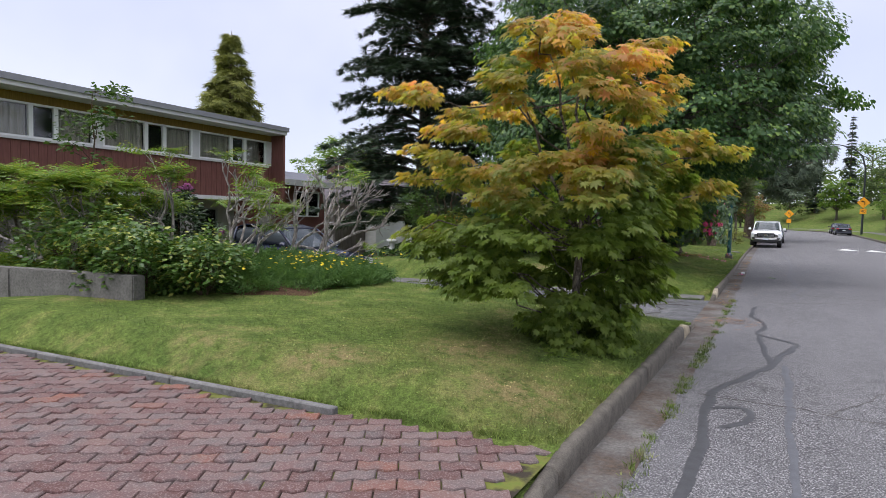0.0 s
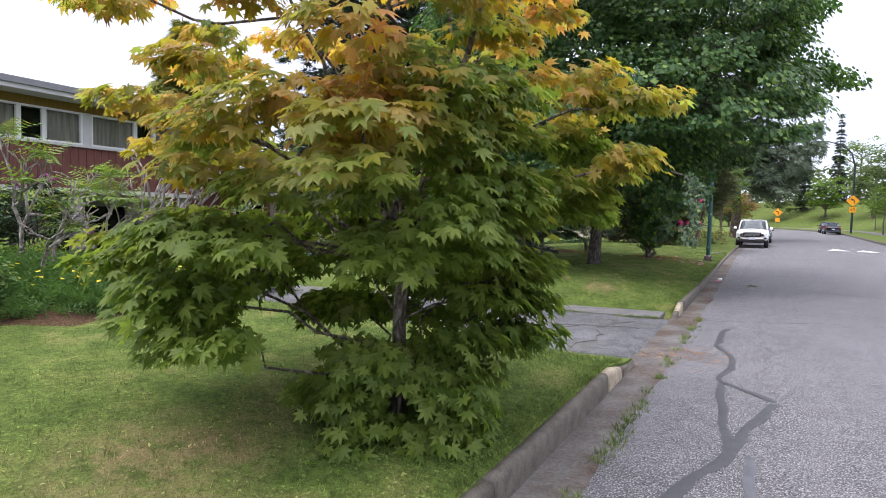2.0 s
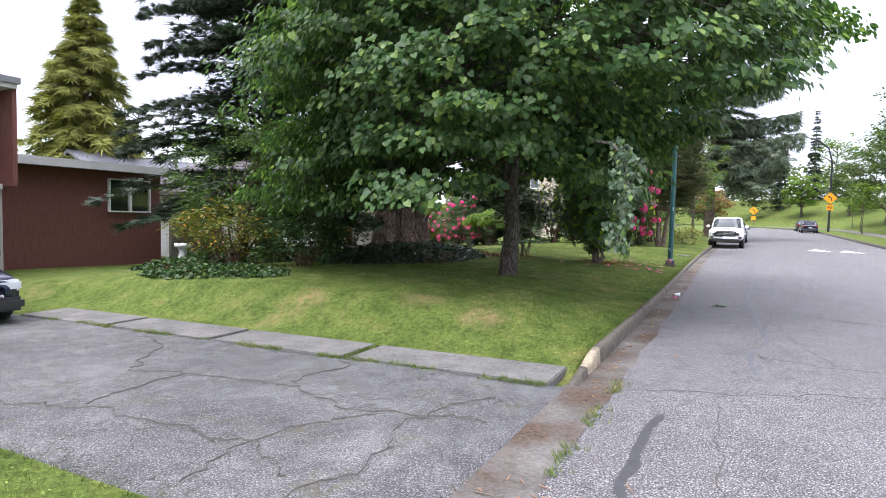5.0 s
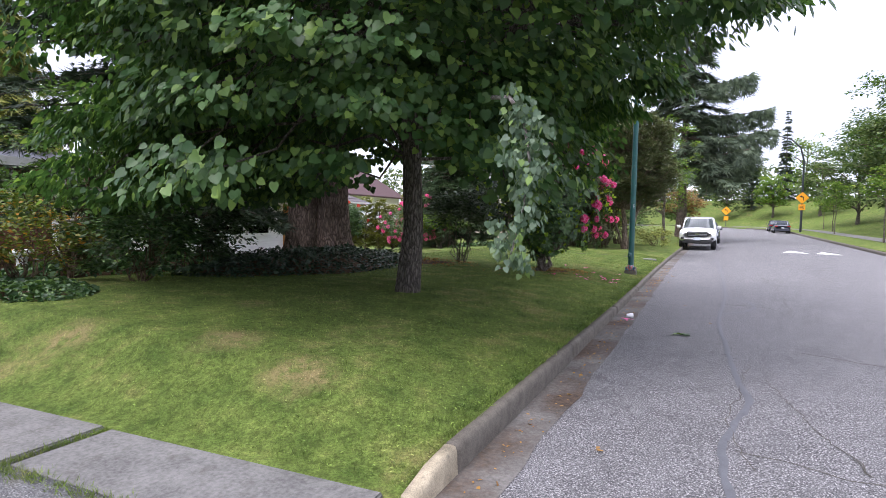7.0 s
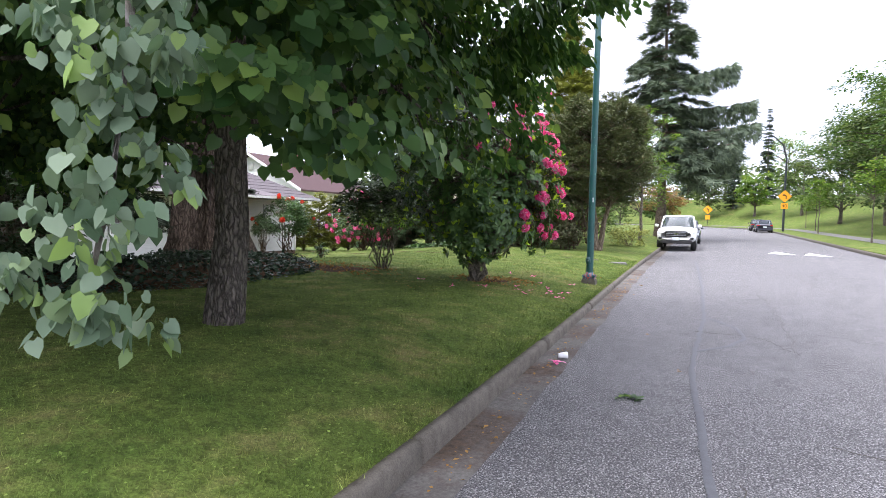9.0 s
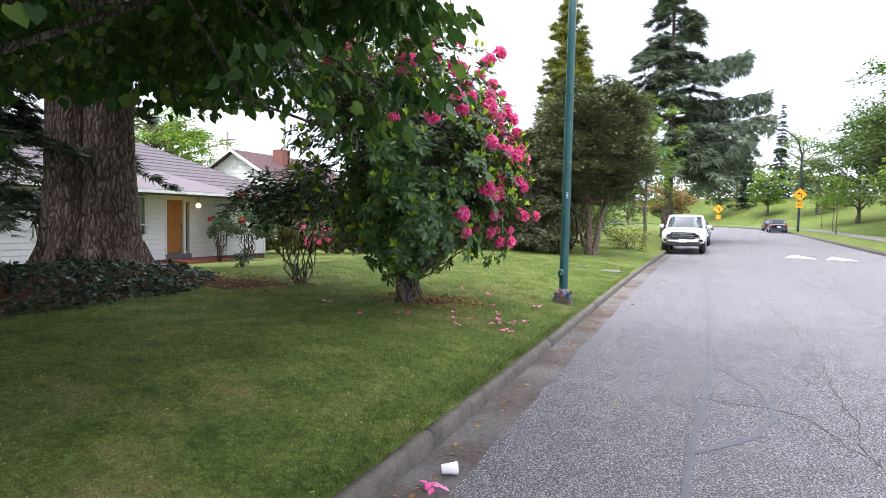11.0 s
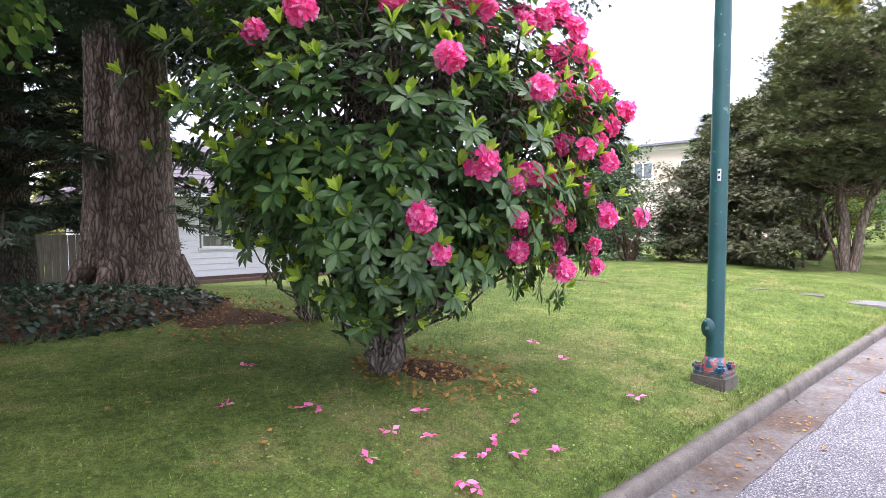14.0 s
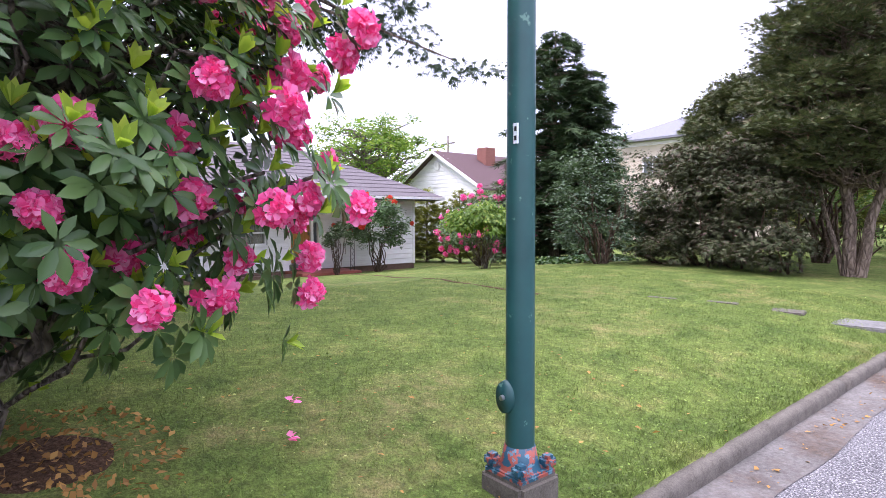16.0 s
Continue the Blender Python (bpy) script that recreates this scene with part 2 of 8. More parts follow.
def paver_mat(name, single):
    k = Mat(name)
    c = k.ramp(k.objrand() if single else k.island(), (0.0, (0.10, 0.052, 0.048)), (0.5, (0.145, 0.085, 0.080)), (0.85, (0.16, 0.115, 0.108)), (1.0, (0.19, 0.075, 0.05)))
    c = k.mix(k.ramp(k.noise(7.0, 5.0), (0.42, 0.0), (0.7, 0.8)), c, (0.115, 0.10, 0.10))
    c = k.mix(k.ramp(k.noise(90.0, 3.0), (0.5, 0.0), (0.68, 0.5)), c, (0.30, 0.25, 0.235))
    k.bump(k.noise(120.0, 4.0), 0.6, 0.006)
    return k.done(c, 0.9, 0, 0.25)


M_PAVER, M_PAVERREST = paver_mat("paver_brick", True), paver_mat("paver_brick_joined", False)
k = Mat("paver_joint")
c = k.ramp(k.noise(7.0, 4.0), (0.4, (0.045, 0.038, 0.03)), (0.58, (0.14, 0.15, 0.04)), (0.7, (0.10, 0.15, 0.03)))
M_JOINT = k.done(c, 1.0, 0, 0.1)
k = Mat("mulch")
c = k.ramp(k.noise(38.0, 5.0, 0.7), (0.3, (0.035, 0.022, 0.014)), (0.55, (0.11, 0.065, 0.04)), (0.75, (0.22, 0.14, 0.09)))
k.bump(k.noise(45.0, 5.0), 1.0, 0.04)
M_MULCH = k.done(c, 1.0, 0, 0.1)
M_BARKDARK = bark_mat("dark_furrowed_bark", (0.022, 0.019, 0.016), (0.23, 0.20, 0.175), 17.0)
M_BARK = bark_mat("grey_bark", (0.030, 0.025, 0.021), (0.25, 0.215, 0.175), 14.0)
M_BARKOLD = bark_mat("old_bark", (0.030, 0.021, 0.017), (0.25, 0.19, 0.155), 11.0)
M_BARKRED = bark_mat("cypress_bark", (0.09, 0.065, 0.05), (0.28, 0.22, 0.17))
M_BARKPALE = bark_mat("weathered_branch", (0.17, 0.15, 0.14), (0.48, 0.43, 0.40))
M_TWIG = bark_mat("twig_bark", (0.05, 0.035, 0.025), (0.13, 0.09, 0.06))
M_MAPLE = leaf_mat("maple_leaf", (0.105, 0.165, 0.028), (0.25, 0.325, 0.07), [(0.52, 0.44, 0.050), (0.68, 0.42, 0.035), (0.66, 0.38, 0.16), (0.66, 0.26, 0.14), (0.50, 0.46, 0.11)], 0.62, 0.45, "turning")
M_LINDEN = leaf_mat("linden_leaf", (0.034, 0.086, 0.030), (0.110, 0.200, 0.060), (0.22, 0.33, 0.08), 0.38, 0.42)
M_SILVER = leaf_mat("silvery_leaf", (0.085, 0.145, 0.085), (0.20, 0.265, 0.185), (0.22, 0.33, 0.10), 0.25, 0.6)
M_RHODO = leaf_mat("rhododendron_leaf", (0.034, 0.082, 0.026), (0.105, 0.185, 0.056), None, 0.2, 0.34)
M_FRESHRHODO = leaf_mat("fresh_rhododendron_leaf", (0.26, 0.40, 0.04), (0.48, 0.60, 0.08), None, 0.5, 0.42)
M_RHODARK = leaf_mat("dark_rhododendron_leaf", (0.018, 0.040, 0.014), (0.050, 0.090, 0.032), None, 0.15, 0.4)
k = Mat("pink_petal")
c = k.ramp(k.island(), (0.0, (0.84, 0.06, 0.25)), (0.5, (0.94, 0.18, 0.46)), (1.0, (0.96, 0.42, 0.67)))
k.done(c, 0.6, 0, 0.2)
k.b.inputs["Subsurface Weight"].default_value = 0.0
tr = k.node("ShaderNodeBsdfTranslucent")
k.link(c, tr.inputs["Color"])
mx = k.node("ShaderNodeMixShader")
mx.inputs[0].default_value = 0.4
k.link(k.b.outputs[0], mx.inputs[1])
k.link(tr.outputs[0], mx.inputs[2])
k.link(mx.outputs[0], k.out.inputs[0])
M_PINK = k.m
M_RED = leaf_mat("red_petal", (0.55, 0.03, 0.02), (0.75, 0.10, 0.05), None, 0.3)
M_MAUVE = leaf_mat("mauve_petal", (0.35, 0.10, 0.30), (0.5, 0.2, 0.42), None, 0.3)
M_YELLOWFL = leaf_mat("yellow_petal", (0.75, 0.55, 0.02), (0.85, 0.68, 0.04), None, 0.3)
M_FIR = leaf_mat("fir_needles", (0.020, 0.040, 0.023), (0.055, 0.085, 0.045), None, 0.1, 0.6)
M_SPRUCE = leaf_mat("spruce_needles", (0.050, 0.078, 0.052), (0.14, 0.18, 0.11), None, 0.1, 0.6)
M_CYPRESS = leaf_mat("cypress_foliage", (0.052, 0.072, 0.032), (0.150, 0.178, 0.074), (0.19, 0.15, 0.095), 0.15, 0.65)
M_GOLDCY = leaf_mat("golden_cypress_foliage", (0.12, 0.14, 0.036), (0.32, 0.33, 0.075), None, 0.2, 0.65)
M_HINOKI = leaf_mat("dark_cypress_foliage", (0.025, 0.055, 0.022), (0.075, 0.120, 0.045), None, 0.12, 0.6)
M_HEDGE = leaf_mat("hedge_foliage", (0.036, 0.048, 0.022), (0.105, 0.122, 0.052), (0.14, 0.075, 0.07), 0.12, 0.7)
M_LIGHTGREEN = leaf_mat("fresh_leaf", (0.075, 0.150, 0.022), (0.17, 0.27, 0.045), (0.26, 0.32, 0.06), 0.45, 0.5)
M_MIDGREEN = leaf_mat("mid_leaf", (0.035, 0.080, 0.018), (0.10, 0.165, 0.038), None, 0.35, 0.5)
M_WOODS = leaf_mat("woodland_leaf", (0.045, 0.080, 0.030), (0.12, 0.165, 0.060), (0.18, 0.22, 0.08), 0.35, 0.6)
M_SUMAC = leaf_mat("sumac_leaf", (0.10, 0.185, 0.028), (0.22, 0.32, 0.05), (0.34, 0.32, 0.05), 0.4, 0.5)
M_FEATHER = leaf_mat("feathery_green", (0.055, 0.120, 0.030), (0.12, 0.21, 0.06), None, 0.35, 0.7)
M_IVY = leaf_mat("ivy_leaf", (0.016, 0.045, 0.014), (0.060, 0.120, 0.035), (0.11, 0.18, 0.04), 0.2, 0.4)
M_SPOTTED = leaf_mat("spotted_laurel_leaf", (0.045, 0.105, 0.022), (0.13, 0.215, 0.045), (0.38, 0.38, 0.09), 0.3, 0.35)
M_VINCA = leaf_mat("dark_groundcover", (0.014, 0.032, 0.018), (0.045, 0.080, 0.045), None, 0.15, 0.35)
M_LAUREL = leaf_mat("laurel_leaf", (0.030, 0.065, 0.030), (0.095, 0.145, 0.075), None, 0.2, 0.35)
M_YELLOWSH = leaf_mat("azalea_leaf", (0.075, 0.105, 0.018), (0.17, 0.20, 0.03), (0.42, 0.20, 0.03), 0.35, 0.5)
M_RUSSET = leaf_mat("russet_leaf", (0.16, 0.085, 0.03), (0.30, 0.17, 0.06), None, 0.35, 0.5)
M_DRYLEAF = leaf_mat("fallen_leaf", (0.20, 0.10, 0.03), (0.42, 0.24, 0.07), None, 0.2, 0.8)
M_NEEDLE = plain("dry_needles", (0.24, 0.14, 0.085), 0.9, var=0.3)


def wood_mat(name, dark, light, stretch=(3.0, 3.0, 0.3), rough=0.75):
    k = Mat(name)
    f = k.noise(8.0, 5.0, 0.6, stretch)
    c = k.mix(k.math("MULTIPLY", k.objrand(), 0.35), k.ramp(f, (0.3, dark), (0.7, light)), dark)
    k.bump(f, 0.3, 0.005)
    return k.done(c, rough, 0, 0.3)


M_REDSIDE = wood_mat("red_brown_siding", (0.13, 0.052, 0.043), (0.20, 0.085, 0.070))
M_WHITESIDE = wood_mat("white_siding", (0.66, 0.66, 0.66), (0.80, 0.80, 0.80), (0.4, 0.4, 5.0), 0.55)
M_FENCE = wood_mat("grey_fence_wood", (0.10, 0.085, 0.075), (0.24, 0.21, 0.19))
M_DOOR = wood_mat("golden_oak_door", (0.28, 0.12, 0.03), (0.46, 0.22, 0.07), (4.0, 4.0, 0.4), 0.4)
M_WHITE = plain("white_paint", (0.74, 0.74, 0.73), 0.5, var=0.06)
M_TRIMGREY = plain("pale_trim", (0.56, 0.56, 0.55), 0.5, var=0.1)
M_FASCIA = plain("grey_roof_edge", (0.21, 0.215, 0.23), 0.6)
M_OCHRE = wood_mat("ochre_soffit", (0.17, 0.10, 0.02), (0.27, 0.17, 0.04))
M_BEIGE = plain("beige_stucco", (0.55, 0.48, 0.38), 0.9, var=0.06)
M_BRICK = plain("dark_red_brick", (0.21, 0.085, 0.065), 0.9, var=0.3, scale=9)
M_BRICKBR = plain("brown_brick", (0.12, 0.075, 0.055), 0.9, var=0.3, scale=9)
M_STEP = plain("red_painted_step", (0.34, 0.10, 0.07), 0.7, var=0.15)
M_STUCCO = plain("grey_stucco", (0.30, 0.28, 0.26), 0.95, var=0.1)
# near-black colour that stands in for the shade inside unlit houses
M_ROOMSHADE = plain("painted_room_shade", (0.012, 0.012, 0.013), 0.9)
k = Mat("curtain")
M_CURTAIN = k.done(k.ramp(k.noise(3.0, 4.0, 0.6, (1.0, 4.0, 0.25)), (0.3, (0.20, 0.19, 0.16)), (0.7, (0.42, 0.40, 0.34))), 0.9, 0, 0.1)
k = Mat("shingle")
f = k.mix(0.5, k.objrand(), k.noise(11.0, 4.0))
c = k.ramp(f, (0.3, (0.085, 0.075, 0.083)), (0.7, (0.155, 0.138, 0.148)))
k.bump(k.noise(60.0), 0.5, 0.01)
M_SHINGLE = k.done(c, 0.95, 0, 0.2)
M_SHINGLERED = plain("red_shingle", (0.090, 0.060, 0.063), 0.95, var=0.2, scale=12, spec=0.1)
M_SLATE = plain("grey_shingle", (0.16, 0.165, 0.19), 0.95, var=0.2, scale=12)
k = Mat("pole_green")
peel = k.ramp(k.noise(13.0, 6.0, 0.65), (0.63, 0.0), (0.66, 1.0))
c = k.mix(peel, k.ramp(k.noise(4.0), (0.3, (0.010, 0.060, 0.062)), (0.7, (0.016, 0.085, 0.082))), (0.10, 0.21, 0.17))
M_POLE = k.done(c, 0.38, 0, 0.5)
k = Mat("pole_base_paint")
c = k.mix(k.ramp(k.noise(22.0, 4.0), (0.5, 0.0), (0.54, 1.0)), (0.010, 0.070, 0.115), (0.28, 0.065, 0.045))
c = k.mix(k.ramp(k.noise(31.0, 4.0), (0.58, 0.0), (0.61, 1.0)), c, (0.08, 0.20, 0.26))
M_POLEBASE = k.done(c, 0.5, 0, 0.5)
M_DARKPOLE = plain("dark_pole", (0.022, 0.028, 0.032), 0.5)
M_SIGN = plain("sign_amber", (0.85, 0.36, 0.012), 0.45, var=0.03)
M_BLACK = plain("black_print", (0.012, 0.012, 0.012), 0.5)
M_CARWHITE = plain("white_car_paint", (0.78, 0.79, 0.80), 0.18, var=0.02)
M_CARBLUE = plain("dark_blue_car_paint", (0.025, 0.030, 0.055), 0.12, var=0.1)
M_CARGREY = plain("grey_car_paint", (0.055, 0.060, 0.085), 0.15, var=0.05)
M_TYRE = plain("tyre_rubber", (0.018, 0.018, 0.018), 0.85)
M_RIM = plain("alloy_rim", (0.45, 0.46, 0.48), 0.3, 0.9)
M_CHROME = plain("chrome", (0.72, 0.73, 0.75), 0.12, 1.0, var=0.02)
M_PLASTIC = plain("black_plastic", (0.02, 0.02, 0.021), 0.5)
M_GLASSCAR = plain("tinted_car_glass", (0.07, 0.085, 0.095), 0.04, var=0.05, spec=1.0)
M_LIGHTLENS = plain("clear_lamp_lens", (0.62, 0.65, 0.68), 0.1, var=0.05, spec=0.8)
M_REDLENS = plain("red_lamp_lens", (0.35, 0.015, 0.015), 0.15)
M_PLATE = plain("number_plate", (0.62, 0.68, 0.74), 0.4, var=0.03)
M_ROADPAINT = plain("worn_white_road_paint", (0.66, 0.66, 0.64), 0.8, var=0.12)
k = Mat("window_glass")
k.done((0.9, 0.95, 0.95), 0.03, 0, 0.5)
tp = k.node("ShaderNodeBsdfTransparent")
gl = k.node("ShaderNodeBsdfGlossy", Roughness=0.03)
fr = k.node("ShaderNodeFresnel", IOR=1.5)
mx = k.node("ShaderNodeMixShader")
k.link(fr.outputs[0], mx.inputs[0])
k.link(tp.outputs[0], mx.inputs[1])
k.link(gl.outputs[0], mx.inputs[2])
k.link(mx.outputs[0], k.out.inputs[0])
M_GLASS = k.m
k = Mat("lamp_bulb")
k.done((0.9, 0.6, 0.25), 0.4)
k.b.inputs["Emission Color"].default_value = (1.0, 0.55, 0.15, 1)
k.b.inputs["Emission Strength"].default_value = 6.0
M_BULB = k.m
M_URN = plain("white_stone_urn", (0.62, 0.62, 0.60), 0.8, var=0.1)
M_CUP = plain("white_paper_cup", (0.75, 0.74, 0.75), 0.6, var=0.05)


# ---- geometry helpers ----
def link_mesh(name, me, material, parent=None, label=""):
    me.materials.append(material)
    ob = new(name, me)
    if parent is not None:
        ob.parent = parent
    if label:
        ob["label"] = label
    return ob


def part(name, bm, material, parent=None, label="", smooth=False):
    me = bpy.data.meshes.new(name)
    bm.to_mesh(me)
    bm.free()
    if smooth:
        me.polygons.foreach_set("use_smooth", [True] * len(me.polygons))
    return link_mesh(name, me, material, parent, label)


def np_mesh(name, verts, faces, material, parent=None, label="", smooth=False):
    """A mesh from arrays; faces: one array of equal polygons or a list of such arrays."""
    if not isinstance(faces, list):
        faces = [faces]
    me = bpy.data.meshes.new(name)
    verts = np.asarray(verts, dtype=np.float32)
    me.vertices.add(len(verts))
    me.vertices.foreach_set("co", verts.ravel())
    loops = np.concatenate([np.asarray(q).ravel() for q in faces]).astype(np.int32)
    sizes = np.concatenate([np.full(len(q), np.asarray(q).shape[1]) for q in faces]).astype(np.int32)
    me.loops.add(len(loops))
    me.loops.foreach_set("vertex_index", loops)
    me.polygons.add(len(sizes))
    me.polygons.foreach_set("loop_start", np.concatenate([[0], np.cumsum(sizes)[:-1]]).astype(np.int32))
    me.polygons.foreach_set("loop_total", sizes)
    me.update(calc_edges=True)
    if smooth:
        me.polygons.foreach_set("use_smooth", np.ones(len(sizes), dtype=bool))
    return link_mesh(name, me, material, parent, label)


def thing(name, place, label, category, group="", kind="", turn=0.0):
    ob = new(name)
    ob.matrix_world = pose(*place, 0, 0, turn)
    return tagged(ob, label, category, group, kind)


def box(bm, x0, x1, y0, y1, z0, z1, bev=0.0):
    vs = [bm.verts.new(q) for q in ((x0, y0, z0), (x1, y0, z0), (x1, y1, z0), (x0, y1, z0), (x0, y0, z1), (x1, y0, z1), (x1, y1, z1), (x0, y1, z1))]
    fs = [bm.faces.new([vs[i] for i in q]) for q in ((3, 2, 1, 0), (4, 5, 6, 7), (0, 1, 5, 4), (1, 2, 6, 5), (2, 3, 7, 6), (3, 0, 4, 7))]
    if bev:
        bmesh.ops.bevel(bm, geom=list({ed for f in fs for ed in f.edges}), offset=bev, segments=2, affect="EDGES")
    return bm


def boxpart(name, x0, x1, y0, y1, z0, z1, material, parent=None, label="", bev=0.0):
    return part(name, box(bmesh.new(), x0, x1, y0, y1, z0, z1, bev), material, parent, label)


class Tubes:
    """Collects tapered tubes into one mesh."""

    def __init__(self, sides=7):
        self.n, self.v, self.f, self.base = sides, [], [], 0

    def add(self, pts, radii, ridges=0.0, rng=None, cap=True):
        pts = np.asarray(pts, dtype=float)
        m, n = len(pts), self.n
        tan = np.gradient(pts, axis=0)
        tan /= np.linalg.norm(tan, axis=1)[:, None] + 1e-9
        ref = np.array([1.0, 0.1, 0.05]) if abs(tan[0][2]) > 0.7 else np.array([0.05, 0.1, 1.0])
        a = np.cross(tan, ref)
        a /= np.linalg.norm(a, axis=1)[:, None] + 1e-9
        b = np.cross(tan, a)
        ang = np.arange(n) * 2 * np.pi / n
        rad = np.asarray(radii, dtype=float)[:, None] * np.ones(n)
        if ridges and rng is not None:
            rad = rad * (1 + ridges * (rng.random(n)[None, :] - 0.5) + ridges * 0.5 * (rng.random((m, n)) - 0.5))
        ring = pts[:, None, :] + rad[:, :, None] * (np.cos(ang)[None, :, None] * a[:, None, :] + np.sin(ang)[None, :, None] * b[:, None, :])
        self.v.append(ring.reshape(-1, 3))
        i = np.arange(m - 1)[:, None] * n + np.arange(n)[None, :]
        j = np.arange(m - 1)[:, None] * n + (np.arange(n)[None, :] + 1) % n
        q = np.stack([i, j, j + n, i + n], axis=-1).reshape(-1, 4) + self.base
        self.f.append(q)
        self.base += m * n
        if cap:
            self.v.append(np.array([pts[-1]]))
            top = self.base - n
            for s in range(n):
                self.f.append(np.array([[top + s, top + (s + 1) % n, self.base, self.base]]))
            self.base += 1

    def mesh(self, name, material, parent=None, label=""):
        quads = np.concatenate(self.f)
        tri = quads[:, 2] == quads[:, 3]
        faces = [quads[~tri]]
        if tri.any():
            faces.append(quads[tri][:, :3])
        return np_mesh(name, np.concatenate(self.v), faces, material, parent, label, True)


def curve_pts(p0, p1, n=6, sag=0.0, wob=0.0, rng=None):
    p0, p1 = np.asarray(p0, float), np.asarray(p1, float)
    s = np.linspace(0, 1, n)[:, None]
    p = p0 + (p1 - p0) * s
    p[:, 2] += sag * 4 * (s * (1 - s))[:, 0]
    if rng is not None and wob:
        p[1:-1] += rng.normal(0, wob, (n - 2, 3))
    return p


def leaf_shape(kind):
    """Vertices and triangles of one leaf, a unit long, tip along +y."""
    if kind == "maple":
        v = [(0, 0.30, 0.0)]
        for ang, ln in ((-128, 0.42), (-84, 0.60), (-42, 0.74), (0, 0.80), (42, 0.74), (84, 0.60), (128, 0.42)):
            for da, l, z in ((-21, ln * 0.52, -0.03), (0, ln, -0.22 * ln), (21, ln * 0.52, -0.03)):
                q = radians(ang + da)
                v.append((math.sin(q) * l, 0.30 + math.cos(q) * l, z))
        f = [(0, 1 + 3 * i + j + 1, 1 + 3 * i + j) for i in range(7) for j in (0, 1)]
        return np.array(v), np.array(f)
    if kind == "heart":
        v = [(0, 0.02, -0.03), (-0.25, -0.10, 0.04), (-0.49, 0.17, 0.05), (-0.40, 0.56, 0.0), (0, 1.0, -0.16), (0.40, 0.56, 0.0), (0.49, 0.17, 0.05), (0.25, -0.10, 0.04)]
        f = [(0, i, i + 1) for i in range(1, 7)]
        return np.array(v), np.array(f)
    if kind == "lance":
        v = [(0, 0, 0), (-0.15, 0.3, 0.035), (-0.19, 0.66, 0.03), (0, 1.0, -0.10), (0.19, 0.66, 0.03), (0.15, 0.3, 0.035), (0, 0.5, -0.02)]
        f = [(6, i, i + 1) for i in range(5)] + [(6, 5, 0)]
        return np.array(v), np.array(f)
    if kind == "oval":
        return np.array([(0, 0, 0), (-0.3, 0.5, 0.06), (0, 1.0, -0.05), (0.3, 0.5, 0.06)]), np.array([(0, 2, 1), (0, 3, 2)])
    if kind == "spray":
        v, f = [], []
        for a, l in ((-55, 0.6), (-28, 0.85), (0, 1.0), (28, 0.85), (55, 0.6)):
            q = radians(a)
            b = len(v)
            v += [(math.cos(q) * 0.07, -math.sin(q) * 0.07, 0), (-math.cos(q) * 0.07, math.sin(q) * 0.07, 0), (math.sin(q) * l, math.cos(q) * l, -0.12 * l)]
            f.append((b, b + 2, b + 1))
        return np.array(v), np.array(f)
    if kind == "frond":
        v, f = [], []
        for i in range(6):
            y, l = 0.12 + 0.15 * i, 0.30 - 0.02 * i
            for s in (-1, 1):
                b = len(v)
                v += [(0, y, 0), (s * l, y + 0.09, -0.06), (s * l * 0.55, y - 0.035, -0.02)]
                f.append((b, b + 1, b + 2) if s > 0 else (b, b + 2, b + 1))
        b = len(v)
        v += [(-0.02, 0, 0), (0.02, 0, 0), (0, 1.05, -0.08)]
        f.append((b, b + 1, b + 2))
        return np.array(v), np.array(f)
    if kind == "blade":
        return np.array([(-0.05, 0, 0), (0.05, 0, 0), (0, 1.0, 0)]), np.array([(0, 1, 2)])
    v, f = [], []
    for a in range(0, 360, 72):
        q = radians(a)
        b = len(v)
        v += [(0, 0, -0.25)]
        for da, l, z in ((-0.62, 0.62, 0.30), (-0.42, 0.98, 0.12), (0.0, 1.06, 0.26), (0.42, 0.98, 0.08), (0.62, 0.62, 0.24)):
            v.append((math.cos(q + da) * l, math.sin(q + da) * l, z))
        f += [(b, b + i, b + i + 1) for i in range(1, 5)]
    return np.array(v), np.array(f)


def unit(a):
    return a / (np.linalg.norm(a, axis=1)[:, None] + 1e-9)


def scatter(kind, at, tips, normals, sizes):
    """Arrays of many leaves: place, direction of the tip, upper side, length."""
    v, f = leaf_shape(kind)
    t = unit(np.asarray(tips, float))
    x = unit(np.cross(t, np.asarray(normals, float)))
    z = np.cross(x, t)
    s = np.asarray(sizes, float)[:, None, None]
    allv = np.asarray(at, float)[:, None, :] + s * (v[None, :, 0:1] * x[:, None, :] + v[None, :, 1:2] * t[:, None, :] + v[None, :, 2:3] * z[:, None, :])
    allf = f[None, :, :] + (np.arange(len(at)) * len(v))[:, None, None]
    return allv.reshape(-1, 3), allf.reshape(-1, 3), len(v)


